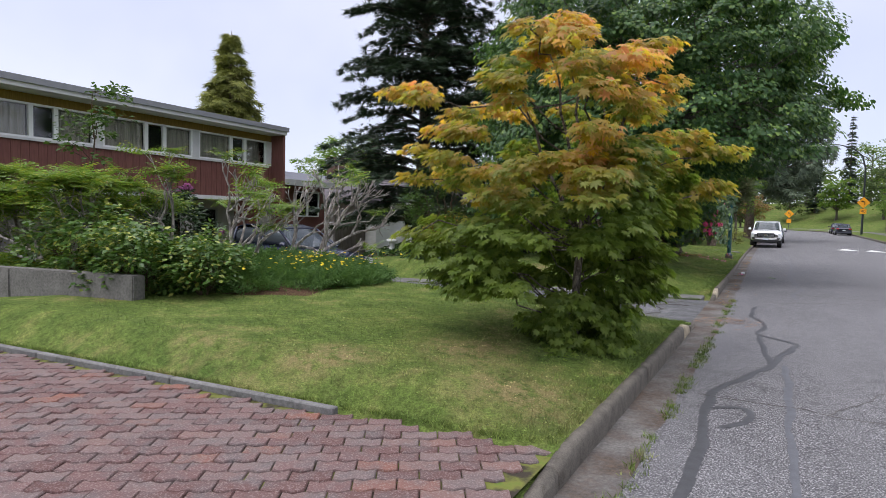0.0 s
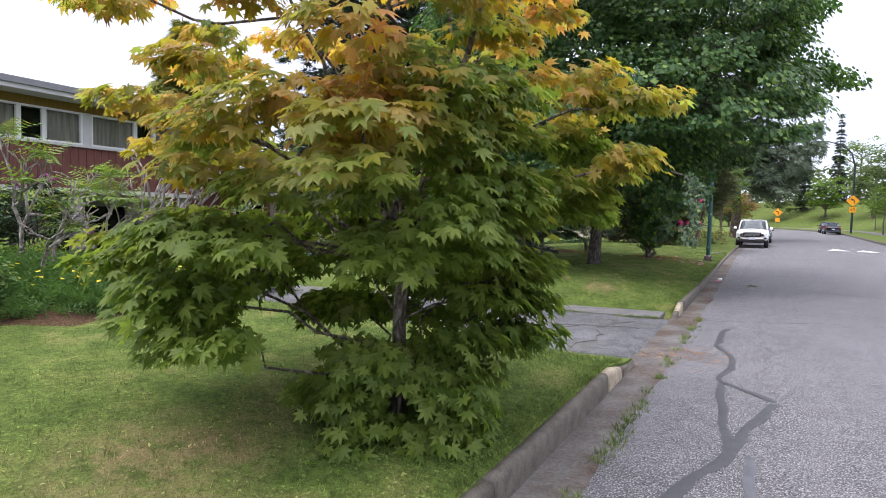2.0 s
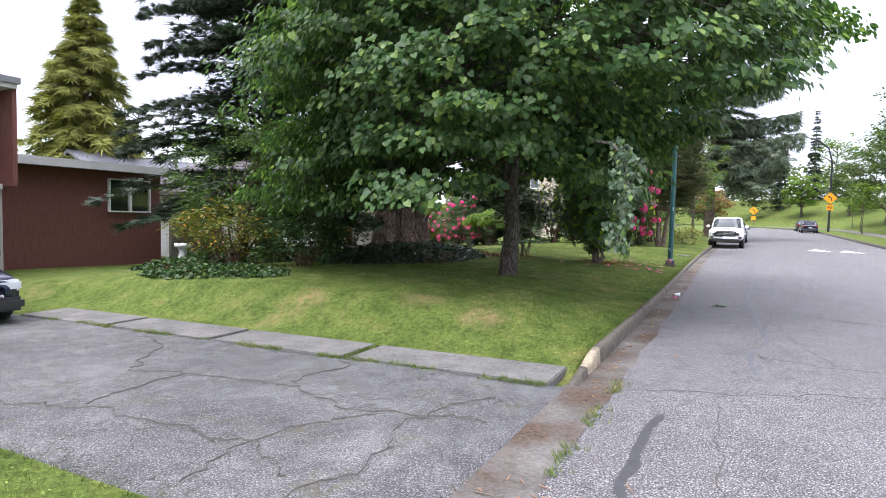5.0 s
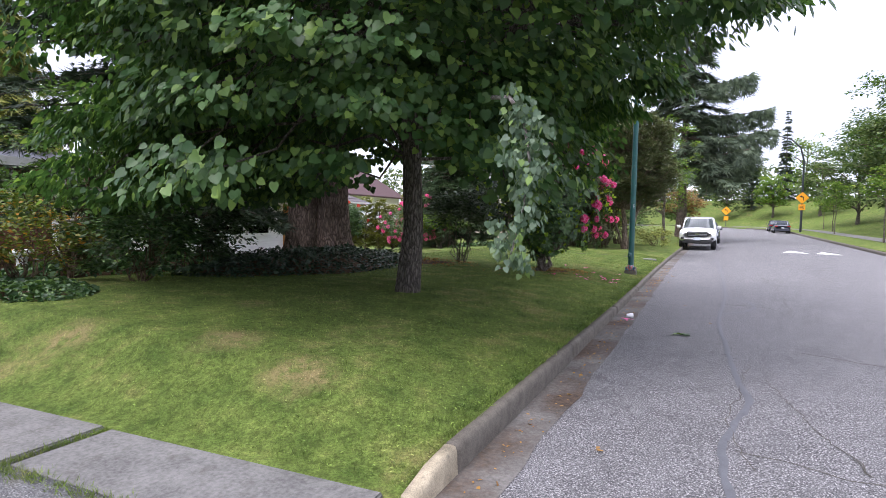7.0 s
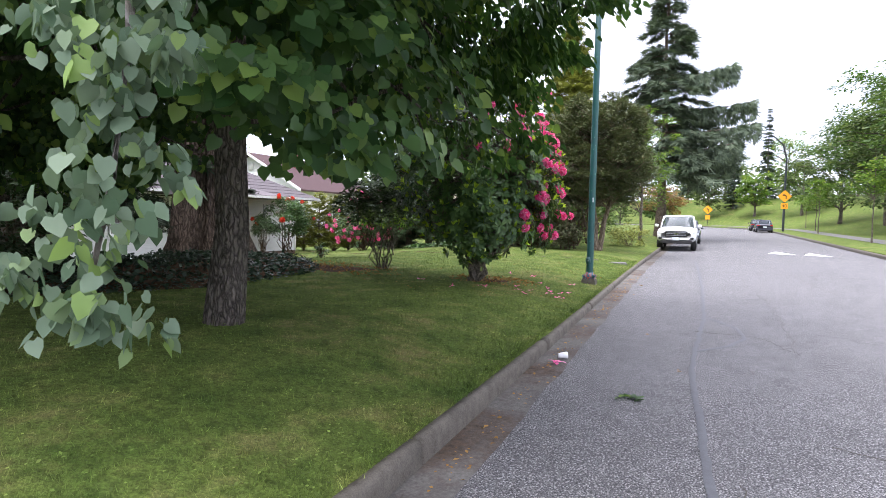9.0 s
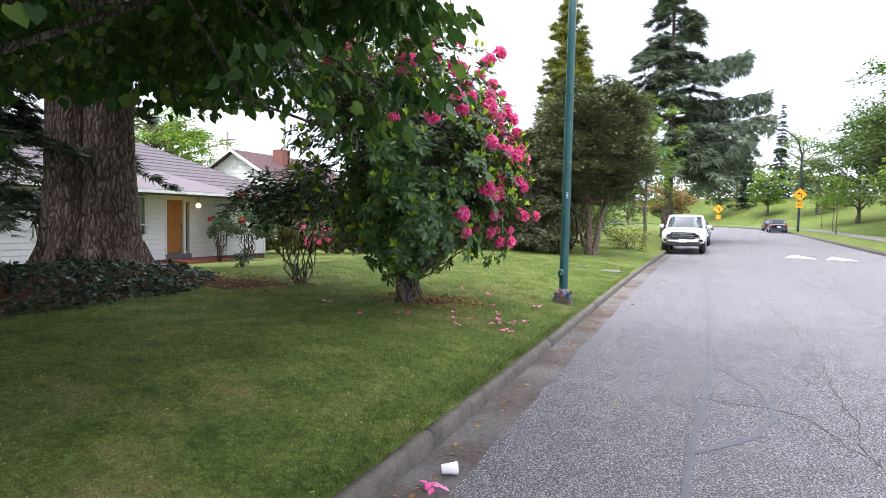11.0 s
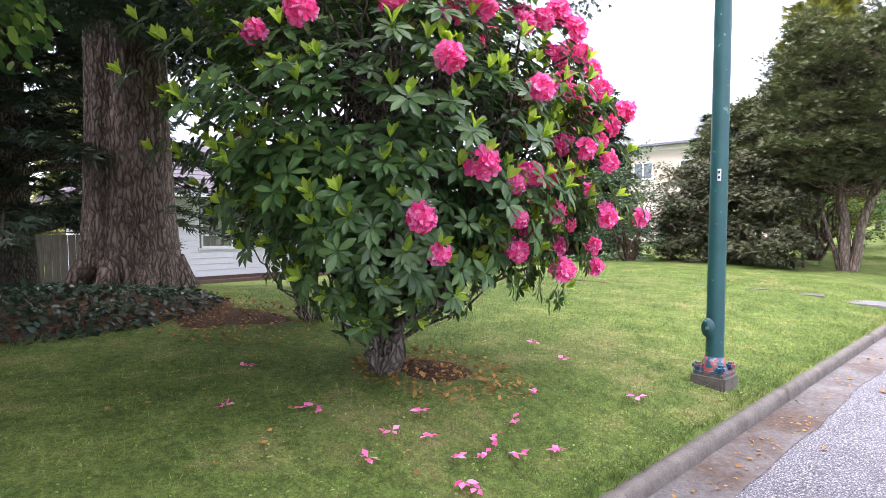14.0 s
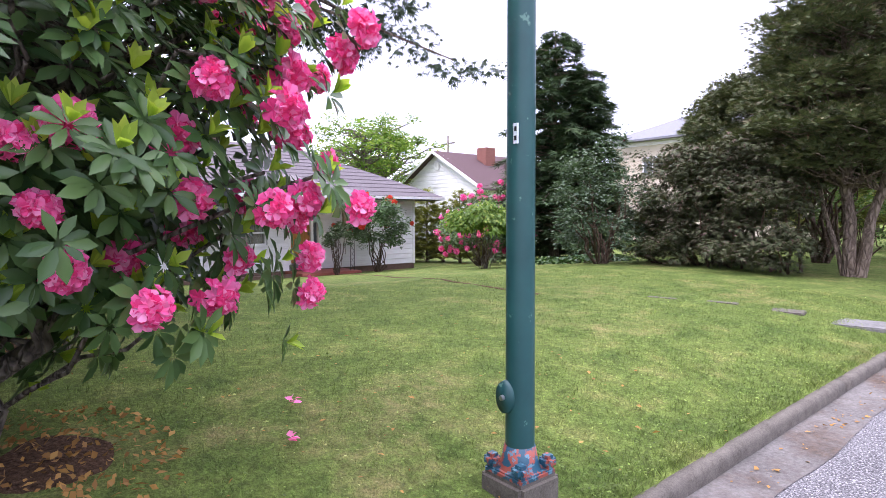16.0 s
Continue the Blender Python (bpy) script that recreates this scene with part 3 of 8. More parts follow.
def clump_leaves(rng, centres, radii, per, size, kind, droop=0.35, out=0.6, hub=None, up=0.9, face_out=0.0):
    """Leaves on the outsides of small clumps; tips droop and point outwards."""
    c = np.repeat(np.asarray(centres, float), per, axis=0)
    r = np.repeat(np.asarray(radii, float).reshape(len(centres), -1) * np.ones(3), per, axis=0)
    d = unit(rng.normal(size=(len(c), 3)))
    d[:, 2] = np.where(d[:, 2] < -0.3, -d[:, 2], d[:, 2])
    at = c + d * r * (rng.random(len(c)) ** 0.4)[:, None]
    tip = d * out + rng.normal(0, 0.45, d.shape)
    if hub is not None:
        tip += unit(c - np.asarray(hub, float)) * 0.5
    tip[:, 2] = tip[:, 2] * 0.35 - droop
    nor = rng.normal(0, 0.35, d.shape) + d * 0.25
    nor[:, 2] += up
    if face_out:
        nor += unit(c - np.asarray(hub, float)) * face_out
    return at, tip, nor, size * (0.7 + 0.6 * rng.random(len(c)))


def crown(name, rng, centres, radii, per, size, kind, material, parent, label="", **kw):
    at, tip, nor, sz = clump_leaves(rng, centres, radii, per, size, kind, **kw)
    v, f, _ = scatter(kind, at, tip, nor, sz)
    ob = np_mesh(name, v, f, material, parent, label)
    ob["kind"] = "stuff"
    return ob


def shell(rng, n, centre, radii, inner=0.55, low=-0.9):
    """Points in the outer part of an ellipsoid."""
    d = unit(rng.normal(size=(n * 3, 3)))
    d = d[d[:, 2] > low][:n]
    rr = inner + (1 - inner) * rng.random(len(d)) ** 0.7
    lump = 1 + 0.16 * np.sin(d[:, 0] * 5 + centre[0]) * np.cos(d[:, 1] * 4 + centre[1]) + 0.12 * np.sin(d[:, 2] * 7 + centre[2])
    return np.asarray(centre) + d * np.asarray(radii) * (rr * lump)[:, None]


def branches(tubes, rng, stem, centres, r0=0.05, share=1.0, sag=0.1, lowest=0.0):
    """Limbs from a stem (a polyline) to the clumps."""
    stem = np.asarray(stem, float)
    for c in centres:
        if rng.random() > share:
            continue
        drop = np.linalg.norm(c[:2] - stem[0][:2]) * 0.45
        k = np.argmin(np.abs(stem[:, 2] - max(lowest, c[2] - drop)))
        d = np.linalg.norm(c - stem[k])
        tubes.add(curve_pts(stem[k], c, 6, sag * d, 0.04 * d, rng), np.linspace(r0 * min(1.3, 0.35 + 0.25 * d), 0.006 + r0 * 0.1, 6), cap=False)


def vary(a, b, u):
    return a + (b - a) * u


# ---- the lie of the land ----
def step(a, b, x):
    u = np.clip((np.asarray(x, float) - a) / (b - a), 0, 1)
    return u * u * (3 - 2 * u)


def bend(y):
    return -np.clip(np.asarray(y, float) - 92, 0, 200) ** 2 / 70.0


def kerb_x(y):
    """The near kerb's line."""
    y = np.asarray(y, float)
    k = sum(np.interp(y + o, (-20, 0, 8, 15, 20, 24, 28, 36, 60), (-1.07, -1.07, -1.11, -1.20, -1.27, -1.375, -1.475, -1.62, -1.93)) for o in (-2, -1, 0, 1, 2)) / 5
    return k + bend(y)


def right_x(y):
    return 7.7 + bend(y) * 0.9


def rise(y):
    return 0.0125 * np.clip(np.asarray(y, float) - 44, 0, 90)


def road_z(x, y):
    u = (np.asarray(x, float) - kerb_x(y)) / (right_x(y) - kerb_x(y))
    return -0.08 + 0.30 * u * (1 - u) + rise(y) + 0.075 * (step(13, 23, y) - step(30, 44, y))


def drive_z(x):
    return -0.05 + 0.028 * (np.asarray(x, float) + 1.1)


def paver_z(x):
    return 0.075 + 0.012 * (np.asarray(x, float) + 1.0)


def paver_edge(x):
    return 3.2 + 0.09 * (np.asarray(x, float) + 1.0)


def land(x, y):
    """Height of the ground either side of the road."""
    x, y = np.asarray(x, float), np.asarray(y, float)
    d = kerb_x(y) - x
    z = 0.085 + 0.11 * step(-0.1, 1.5, d) + 0.022 * np.clip(d, 0, 4)
    z = z + 0.09 * np.exp(-((y - 16.5) / 3.0) ** 2) * step(0.5, 2.5, d)
    z = z - 0.088 * np.clip(-8 - x, 0, 10.5)
    z = z + 0.22 * np.exp(-((x + 9.4) ** 2 + (y - 22.5) ** 2) / 5.0)
    k = step(8.1, 9.2, y) * (1 - step(12.85, 13.9, y)) * step(-0.2, 0.0, d)
    z = z * (1 - k) + k * drive_z(x)
    k = step(-0.5, 0.0, paver_edge(x) - y) * step(0.0, 0.3, d)
    z = z * (1 - k) + k * (paver_z(x) + 0.005)
    z = z + rise(y) * step(0, 1, d)
    e = x - right_x(y)
    zr = 0.12 + 0.05 * np.clip(e, 0, 3) + 0.9 * rise(y) + 0.23 * np.clip(e - 5.5, 0, 22) * step(20, 60, y)
    return np.where(e > -0.05, zr, z)


def build_ground():
    ys = np.concatenate([[-260, -120, -60, -30, -15, -8], np.arange(-5, 46, 0.2), np.arange(46, 100, 1.5), [102, 108, 116, 130, 150, 180, 230, 300, 500, 900]])
    dl = np.concatenate([[900, 400, 200, 120, 80, 60, 50], np.arange(44, 14, -1.0), np.arange(14, 1, -0.22), np.arange(1, -0.001, -0.1)])
    dr = np.concatenate([np.arange(0, 14, 0.8), np.arange(14, 40, 2.0), [45, 60, 80, 120, 200, 400, 900]])
    X, Y = [], []
    for y in ys:
        X.append(np.concatenate([kerb_x(y) + 0.02 - dl, [kerb_x(y) + 0.02, kerb_x(y) + 0.03, kerb_x(y) + 2, right_x(y) + 0.1, right_x(y) + 0.14], right_x(y) + 0.14 + dr]))
    X = np.array(X)
    Y = np.repeat(ys[:, None], X.shape[1], axis=1)
    Z = land(X, Y)
    nl = len(dl)
    Z[:, nl] = Z[:, nl - 1]
    Z[:, nl + 4] = Z[:, nl + 5]
    Z[:, nl + 1:nl + 4] = rise(ys)[:, None] - 0.25
    # sunk beds under the paved areas
    d = kerb_x(Y) - X
    sink = ((Y > 9.25) & (Y < 12.8) & (d > -0.06) & (d < 16)) | ((Y < paver_edge(X) - 0.02) & (d > -0.06) & (d < 9) & (Y > -4.9))
    Z = np.where(sink, Z - 0.07, Z)
    for i in range(len(ys)):
        for j in range(0, nl, 1):
            if -6 < Y[i, j] < 46 and X[i, j] > -20 and not sink[i, j]:
                Z[i, j] += 0.012 * noise.noise((X[i, j] * 1.7, Y[i, j] * 1.7, 0))
    Z[:, nl] = Z[:, nl - 1]
    n, m = X.shape
    idx = np.arange(n * m).reshape(n, m)
    q = np.stack([idx[:-1, :-1], idx[:-1, 1:], idx[1:, 1:], idx[1:, :-1]], axis=-1)
    # lawn, road bed and far verge keep their own edges
    q = np.delete(q, [nl - 1, nl + 4], axis=1).reshape(-1, 4)
    ob = np_mesh("ground", np.stack([X, Y, Z], axis=-1).reshape(-1, 3), q, M_LAWN, smooth=True)
    return tagged(ob, "mown green lawn with dry straw-coloured patches", "lawn", kind="structure")


def strip(name, xs_of, zs_of, ys, material, label, category):
    """A sheet swept along the road: columns by functions of y."""
    V, rows = [], len(ys)
    for y in ys:
        xs = xs_of(y)
        zs = zs_of(xs, y)
        V.append(np.stack([xs, np.full(len(xs), y), zs], axis=-1))
    V = np.array(V)
    m = V.shape[1]
    idx = np.arange(rows * m).reshape(rows, m)
    q = np.stack([idx[:-1, :-1], idx[:-1, 1:], idx[1:, 1:], idx[1:, :-1]], axis=-1).reshape(-1, 4)
    return tagged(np_mesh(name, V.reshape(-1, 3), q, material, smooth=True), label, category, kind="structure")


build_ground()
LONG = np.concatenate([np.arange(-60, 90, 1.0), np.arange(90, 150, 2.0)])
strip("road", lambda y: np.linspace(kerb_x(y) + 0.02, right_x(y), 26), lambda x, y: road_z(x, y), LONG, M_ROAD, "worn grey asphalt street with sealed cracks", "road")
strip("gutter", lambda y: np.linspace(kerb_x(y) + 0.085 - 0.45 * float(step(8.9, 9.3, y) * (1 - step(12.0, 12.4, y))), kerb_x(y) + 0.40 + 0.05 * noise.noise((y * 1.1, 0, 7)) + 0.03 * noise.noise((y * 3.7, 0, 3)), 6),
      lambda x, y: road_z(x, y) + 0.005, np.arange(-20, 60, 0.25), M_GUTTER, "dirty concrete gutter strip with leaf litter", "gutter")


def low_kerb(y):
    """1 where the kerb stands, 0 where it drops for an entrance."""
    return float((1 - step(8.0, 9.0, y) * (1 - step(12.3, 13.2, y))) * (0.45 + 0.55 * step(2.6, 3.4, y)))


def kerb(side, y0, y1, name, material, group):
    """One length of kerb with a worn round edge and a back sunk in the lawn."""
    V = []
    ys = np.linspace(y0 + 0.008, y1 - 0.008, max(3, int((y1 - y0) / 0.2)))
    for y in ys:
        x0 = kerb_x(y) if side < 0 else right_x(y)
        base = float(rise(y))
        top = base - 0.055 + 0.145 * (low_kerb(y) if side < 0 else 1.0) + 0.004 * noise.noise((0, y * 3, side))
        for dx, dz in ((0.012, -0.16), (0.0, 0.0), (-0.006, top - base - 0.03), (-0.03, top - base - 0.004), (-0.07, top - base + 0.003), (-0.135, top - base), (-0.15, -0.14)):
            jit = 0.006 * noise.noise((dx * 40, y * 5, 2))
            V.append((x0 + 0.092 + dx * 0.60 + jit if side < 0 else x0 - dx + jit, y, base + dz + (0.0 if dz < -0.1 else jit)))
    n, m = len(ys), 7
    idx = np.arange(n * m).reshape(n, m)
    q = np.stack([idx[:-1, :-1], idx[1:, :-1], idx[1:, 1:], idx[:-1, 1:]], axis=-1).reshape(-1, 4)
    if side > 0:
        q = q[:, ::-1]
    ends = np.array([idx[0], idx[-1][::-1]])
    ob = np_mesh(name, V, [q, ends], material)
    return tagged(ob, "weathered concrete kerb length" if material is M_KERB else "kerb end with worn cream paint", "kerb", group, "structure")


for a, b in [(-12 + 3 * i, -9 + 3 * i) for i in range(5)] + [(3, 5.5), (5.5, 7.9)]:
    kerb(-1, a, b, "kerb_near", M_KERB, "near kerb")
kerb(-1, 7.9, 8.45, "kerb_near", M_KERBPAINT, "near kerb")
kerb(-1, 8.45, 9.0, "kerb_near", M_KERB, "near kerb")
kerb(-1, 12.3, 12.72, "kerb_near", M_KERB, "near kerb")
kerb(-1, 12.72, 13.25, "kerb_near", M_KERBPAINT, "near kerb")
for i in range(15):
    kerb(-1, 13.25 + 3 * i, 16.25 + 3 * i, "kerb_near", M_KERB, "near kerb")
kerb(-1, 58.25, 110, "kerb_near", M_KERB, "near kerb")
kerb(1, -20, 120, "kerb_far", M_KERB, "far kerb")

# driveway of cracked asphalt
xs = np.concatenate([np.arange(-16, -1.3, 0.3), [-1.16, -1.06]])
strip("driveway", lambda y: xs + (kerb_x(y) + 1.05 if y else 0) * 0, lambda x, y: drive_z(x) + 0.012 * np.sin(x * 2.3 + y * 1.7) - 0.11 * (np.asarray(x) > -1.1) - (0.10 if y < 9.21 or y > 12.19 else 0), np.concatenate([[9.2], np.linspace(9.22, 12.18, 22), [12.2]]), M_DRIVE, "old cracked asphalt driveway with grass in its joints", "driveway")


def slab(x0, x1, y0, y1, n):
    bm = bmesh.new()
    z0, z1 = float(drive_z(x0)), float(drive_z(x1))
    vs = [bm.verts.new(q) for q in ((x0, y0, z0 - 0.1), (x1, y0, z1 - 0.1), (x1, y1, z1 - 0.1), (x0, y1, z0 - 0.1), (x0, y0, z0 + 0.014), (x1, y0, z1 + 0.014), (x1, y1, z1 + 0.022), (x0, y1, z0 + 0.022))]
    for q in ((3, 2, 1, 0), (4, 5, 6, 7), (0, 1, 5, 4), (1, 2, 6, 5), (2, 3, 7, 6), (3, 0, 4, 7)):
        bm.faces.new([vs[i] for i in q])
    bmesh.ops.bevel(bm, geom=bm.edges[:], offset=0.012, segments=2, affect="EDGES")
    return tagged(part("concrete_slab", bm, M_SLAB), "long grey concrete slab edging the driveway", "paving slab", "slabs beside the driveway", "structure")


for i, (a, b) in enumerate(((-3.45, -1.3), (-5.5, -3.55), (-7.6, -5.6), (-9.8, -7.7))):
    slab(a, b, 12.16 - 0.01 * i, 12.80 + 0.02 * i, i)

# far side: path, verge and park
strip("pavement", lambda y: np.linspace(right_x(y) + 2.3, right_x(y) + 3.9, 5), lambda x, y: land(x, y) + 0.03, np.arange(-20, 120, 2.0), M_SLAB, "pale concrete footpath along the park", "footpath")

# ---- cracks ----
def ribbon(name, pts, width, material, label, category, rng, height=0.004, surface=road_z, wander=0.03):
    pts = np.asarray(pts, float)
    seg = np.linalg.norm(np.diff(pts, axis=0), axis=1)
    s = np.concatenate([[0], np.cumsum(seg)])
    n = max(6, int(s[-1] / 0.06))
    u = np.linspace(0, s[-1], n)
    p = np.stack([np.interp(u, s, pts[:, 0]), np.interp(u, s, pts[:, 1])], axis=-1)
    ker = np.ones(5) / 5
    pad = np.pad(p, ((2, 2), (0, 0)), mode="edge")
    p = np.stack([np.convolve(pad[:, i], ker, "valid") for i in (0, 1)], axis=-1)
    nz = np.array([[noise.noise((q[0] * 3, q[1] * 3, 5)), noise.noise((q[0] * 3, q[1] * 3, 9))] for q in p])
    nz2 = np.array([[noise.noise((q[0] * 14, q[1] * 14, 5)), noise.noise((q[0] * 14, q[1] * 14, 9))] for q in p])
    p = p + wander * nz + wander * 0.35 * nz2
    t = np.gradient(p, axis=0)
    t /= np.linalg.norm(t, axis=1)[:, None] + 1e-9
    side = np.stack([-t[:, 1], t[:, 0]], axis=-1)
    w = width * 0.5 * (1 + 0.35 * nz[:, 0] + 0.35 * (rng.random(n) - 0.5))
    w[0] = w[-1] = width * 0.1
    a, b = p + side * w[:, None], p - side * w[:, None]
    V = np.concatenate([np.c_[a, surface(a[:, 0], a[:, 1]) + height], np.c_[p, surface(p[:, 0], p[:, 1]) + height * 1.8], np.c_[b, surface(b[:, 0], b[:, 1]) + height]])
    i = np.arange(n - 1)
    q = np.concatenate([np.stack([i + n, i + n + 1, i + 1, i], axis=-1), np.stack([i + 2 * n, i + 2 * n + 1, i + n + 1, i + n], axis=-1)])
    return tagged(np_mesh(name, V, q, material), label, category, kind="structure")


rng = np.random.default_rng(3)
for pts, w in (([(-0.42, 1.2), (-0.40, 3.1), (-0.40, 4.3), (-0.46, 5.0), (-0.45, 5.6), (-0.25, 6.2), (-0.03, 6.9), (0.06, 7.5), (0.25, 8.3)], 0.075),
               ([(0.25, 8.3), (0.0, 8.6), (-0.2, 8.75), (-0.23, 8.9), (-0.13, 9.6), (-0.2, 10.1), (-0.37, 10.5), (-0.37, 11.4), (-0.33, 11.9)], 0.065),
               ([(-0.03, 6.9), (-0.1, 7.6), (-0.18, 8.3), (-0.2, 8.75)], 0.06),
               ([(-0.46, 5.0), (-0.18, 5.2), (-0.13, 4.83), (-0.35, 4.53)], 0.055)):
    ribbon("sealed_crack", pts, w, M_SEAL, "dark winding tar seal over a road crack", "crack seal", rng)
M_SEALPALE = plain("old_worn_sealant", (0.092, 0.095, 0.108), 0.7, var=0.3, scale=14)
for pts, w in (([(0.32, 13.4), (0.25, 14.3), (0.45, 15.35), (0.36, 16.4), (0.28, 17.95), (0.23, 18.9), (0.24, 19.84), (0.33, 22.2), (0.30, 26.0), (0.2, 30.8), (0.05, 36)], 0.05),
               ([(0.16, 2.0), (0.16, 3.5), (0.11, 5.6), (0.1, 7.0)], 0.06), ([(0.24, 19.84), (0.55, 20.2), (0.76, 20.72), (0.71, 21.4), (0.33, 22.2)], 0.05)):
    ribbon("worn_crack_seal", pts, w, M_SEALPALE, "faded grey seal over a road crack", "crack seal", rng)
for pts in ([(-0.6, 5.4), (0.6, 5.3), (1.6, 5.0), (3.0, 4.9)], [(0.4, 5.3), (0.9, 6.3), (1.3, 7.0)], [(0.6, 1.5), (0.7, 3.0), (1.2, 4.2), (1.6, 5.0)], [(0.08, 9.0), (0.2, 10.37), (0.09, 10.76), (0.03, 12.5)], [(-0.7, 12.4), (0.3, 12.75), (1.2, 13.2), (2.4, 13.0)],
            [(0.42, 13.95), (0.29, 14.9), (0.51, 16.8)], [(0.94, 14.5), (1.06, 14.15), (0.85, 14.9), (0.6, 16.2)], [(0.3, 14.3), (1.1, 14.1), (2.2, 14.2)], [(2.6, 26), (2.2, 33), (1.8, 41)], [(1.2, 20), (1.3, 24), (1.1, 29)], [(-0.8, 30.2), (1.5, 30.6), (4, 30.3)],
            [(1.9, 6), (2.0, 9), (1.7, 12)], [(1.0, 17.5), (2.2, 17.0), (3.2, 17.4)], [(0.15, 21), (0.9, 20.9), (1.2, 20.2)]):
    ribbon("road_crack", pts, 0.007, M_CRACK, "fine open crack in the asphalt", "road crack", rng, wander=0.08)
for pts in ([(-1.3, 11.0), (-2.2, 10.8), (-3.4, 11.1), (-5.0, 10.7)], [(-2.2, 10.8), (-2.6, 10.0), (-2.5, 9.4)], [(-2.0, 9.7), (-2.6, 10.0), (-4.0, 9.9), (-5.5, 9.6)], [(-3.4, 11.1), (-3.2, 11.7), (-3.5, 12.1)], [(-4.2, 9.9), (-4.4, 10.9)], [(-1.9, 9.3), (-1.7, 10.2), (-1.9, 10.8), (-1.6, 11.6)], [(-5.0, 10.7), (-5.6, 11.6), (-6.5, 12.0)]):
    ribbon("driveway_crack", pts, 0.005, M_CRACK, "open crack in the driveway", "road crack", rng, 0.014, lambda x, y: drive_z(x) + 0.012 * np.sin(x * 2.3 + y * 1.7), 0.16)
# speed-hump arrows
for x in (3.1, 4.55):
    y0 = 44.3
    p = [(x, y0), (x + 1.15, y0), (x + 0.55, y0 + 2.2)]
    tagged(np_mesh("hump_marking", [(*q, float(road_z(*q)) + 0.006) for q in p] + [(*q, float(road_z(*q)) - 0.02) for q in p], [np.array([[0, 1, 2]]), np.array([[0, 3, 4, 1], [1, 4, 5, 2], [2, 5, 3, 0]])], M_ROADPAINT), "white painted triangle on a road hump", "road marking", "hump markings", "structure")


# ---- trees ----
def trunk_path(rng, place, height, lean=(0, 0), wob=0.03, n=9):
    s = np.linspace(0, 1, n)
    p = np.array(place, float) + np.c_[lean[0] * s, lean[1] * s, height * s]
    p[1:-1, :2] += rng.normal(0, wob * height * 0.2, (n - 2, 2))
    return p


def at_ground(x, y, sink=0.03):
    return (x, y, float(land(x, y)) - sink)


def deciduous(name, x, y, height, crown_c, crown_r, n_clumps, per, leaf, leaf_size, mat, bark, label, seed, trunk_r=0.15, clump_r=0.5, inner=0.5, category="tree", flat=0.7, low=-0.9, limbs=0.6, group="", z=None, **kw):
    """A broadleaf tree: tapered trunk, limbs to each clump, clumps of leaves."""
    rng = np.random.default_rng(seed)
    base = at_ground(x, y) if z is None else (x, y, z)
    t = thing(name, base, label, category, group)
    stem = trunk_path(rng, (0, 0, 0), height, (crown_c[0] * 0.4, crown_c[1] * 0.4))
    tb = Tubes(9)
    rad = np.linspace(trunk_r, trunk_r * 0.18, len(stem))
    rad[0] *= 1.35
    tb.add(stem, rad, 0.12, rng)
    cs = shell(rng, n_clumps, crown_c, crown_r, inner, low)
    branches(tb, rng, stem, cs, trunk_r * 0.45, limbs)
    tb.mesh("trunk", bark, t)
    cr = np.stack([np.full(len(cs), clump_r), np.full(len(cs), clump_r), np.full(len(cs), clump_r * flat)], axis=-1) * (0.7 + 0.6 * rng.random(len(cs)))[:, None]
    crown("crown", rng, cs, cr, per, leaf_size, leaf, mat, t, hub=(crown_c[0], crown_c[1], crown_c[2] - crown_r[2]), **kw)
    return t


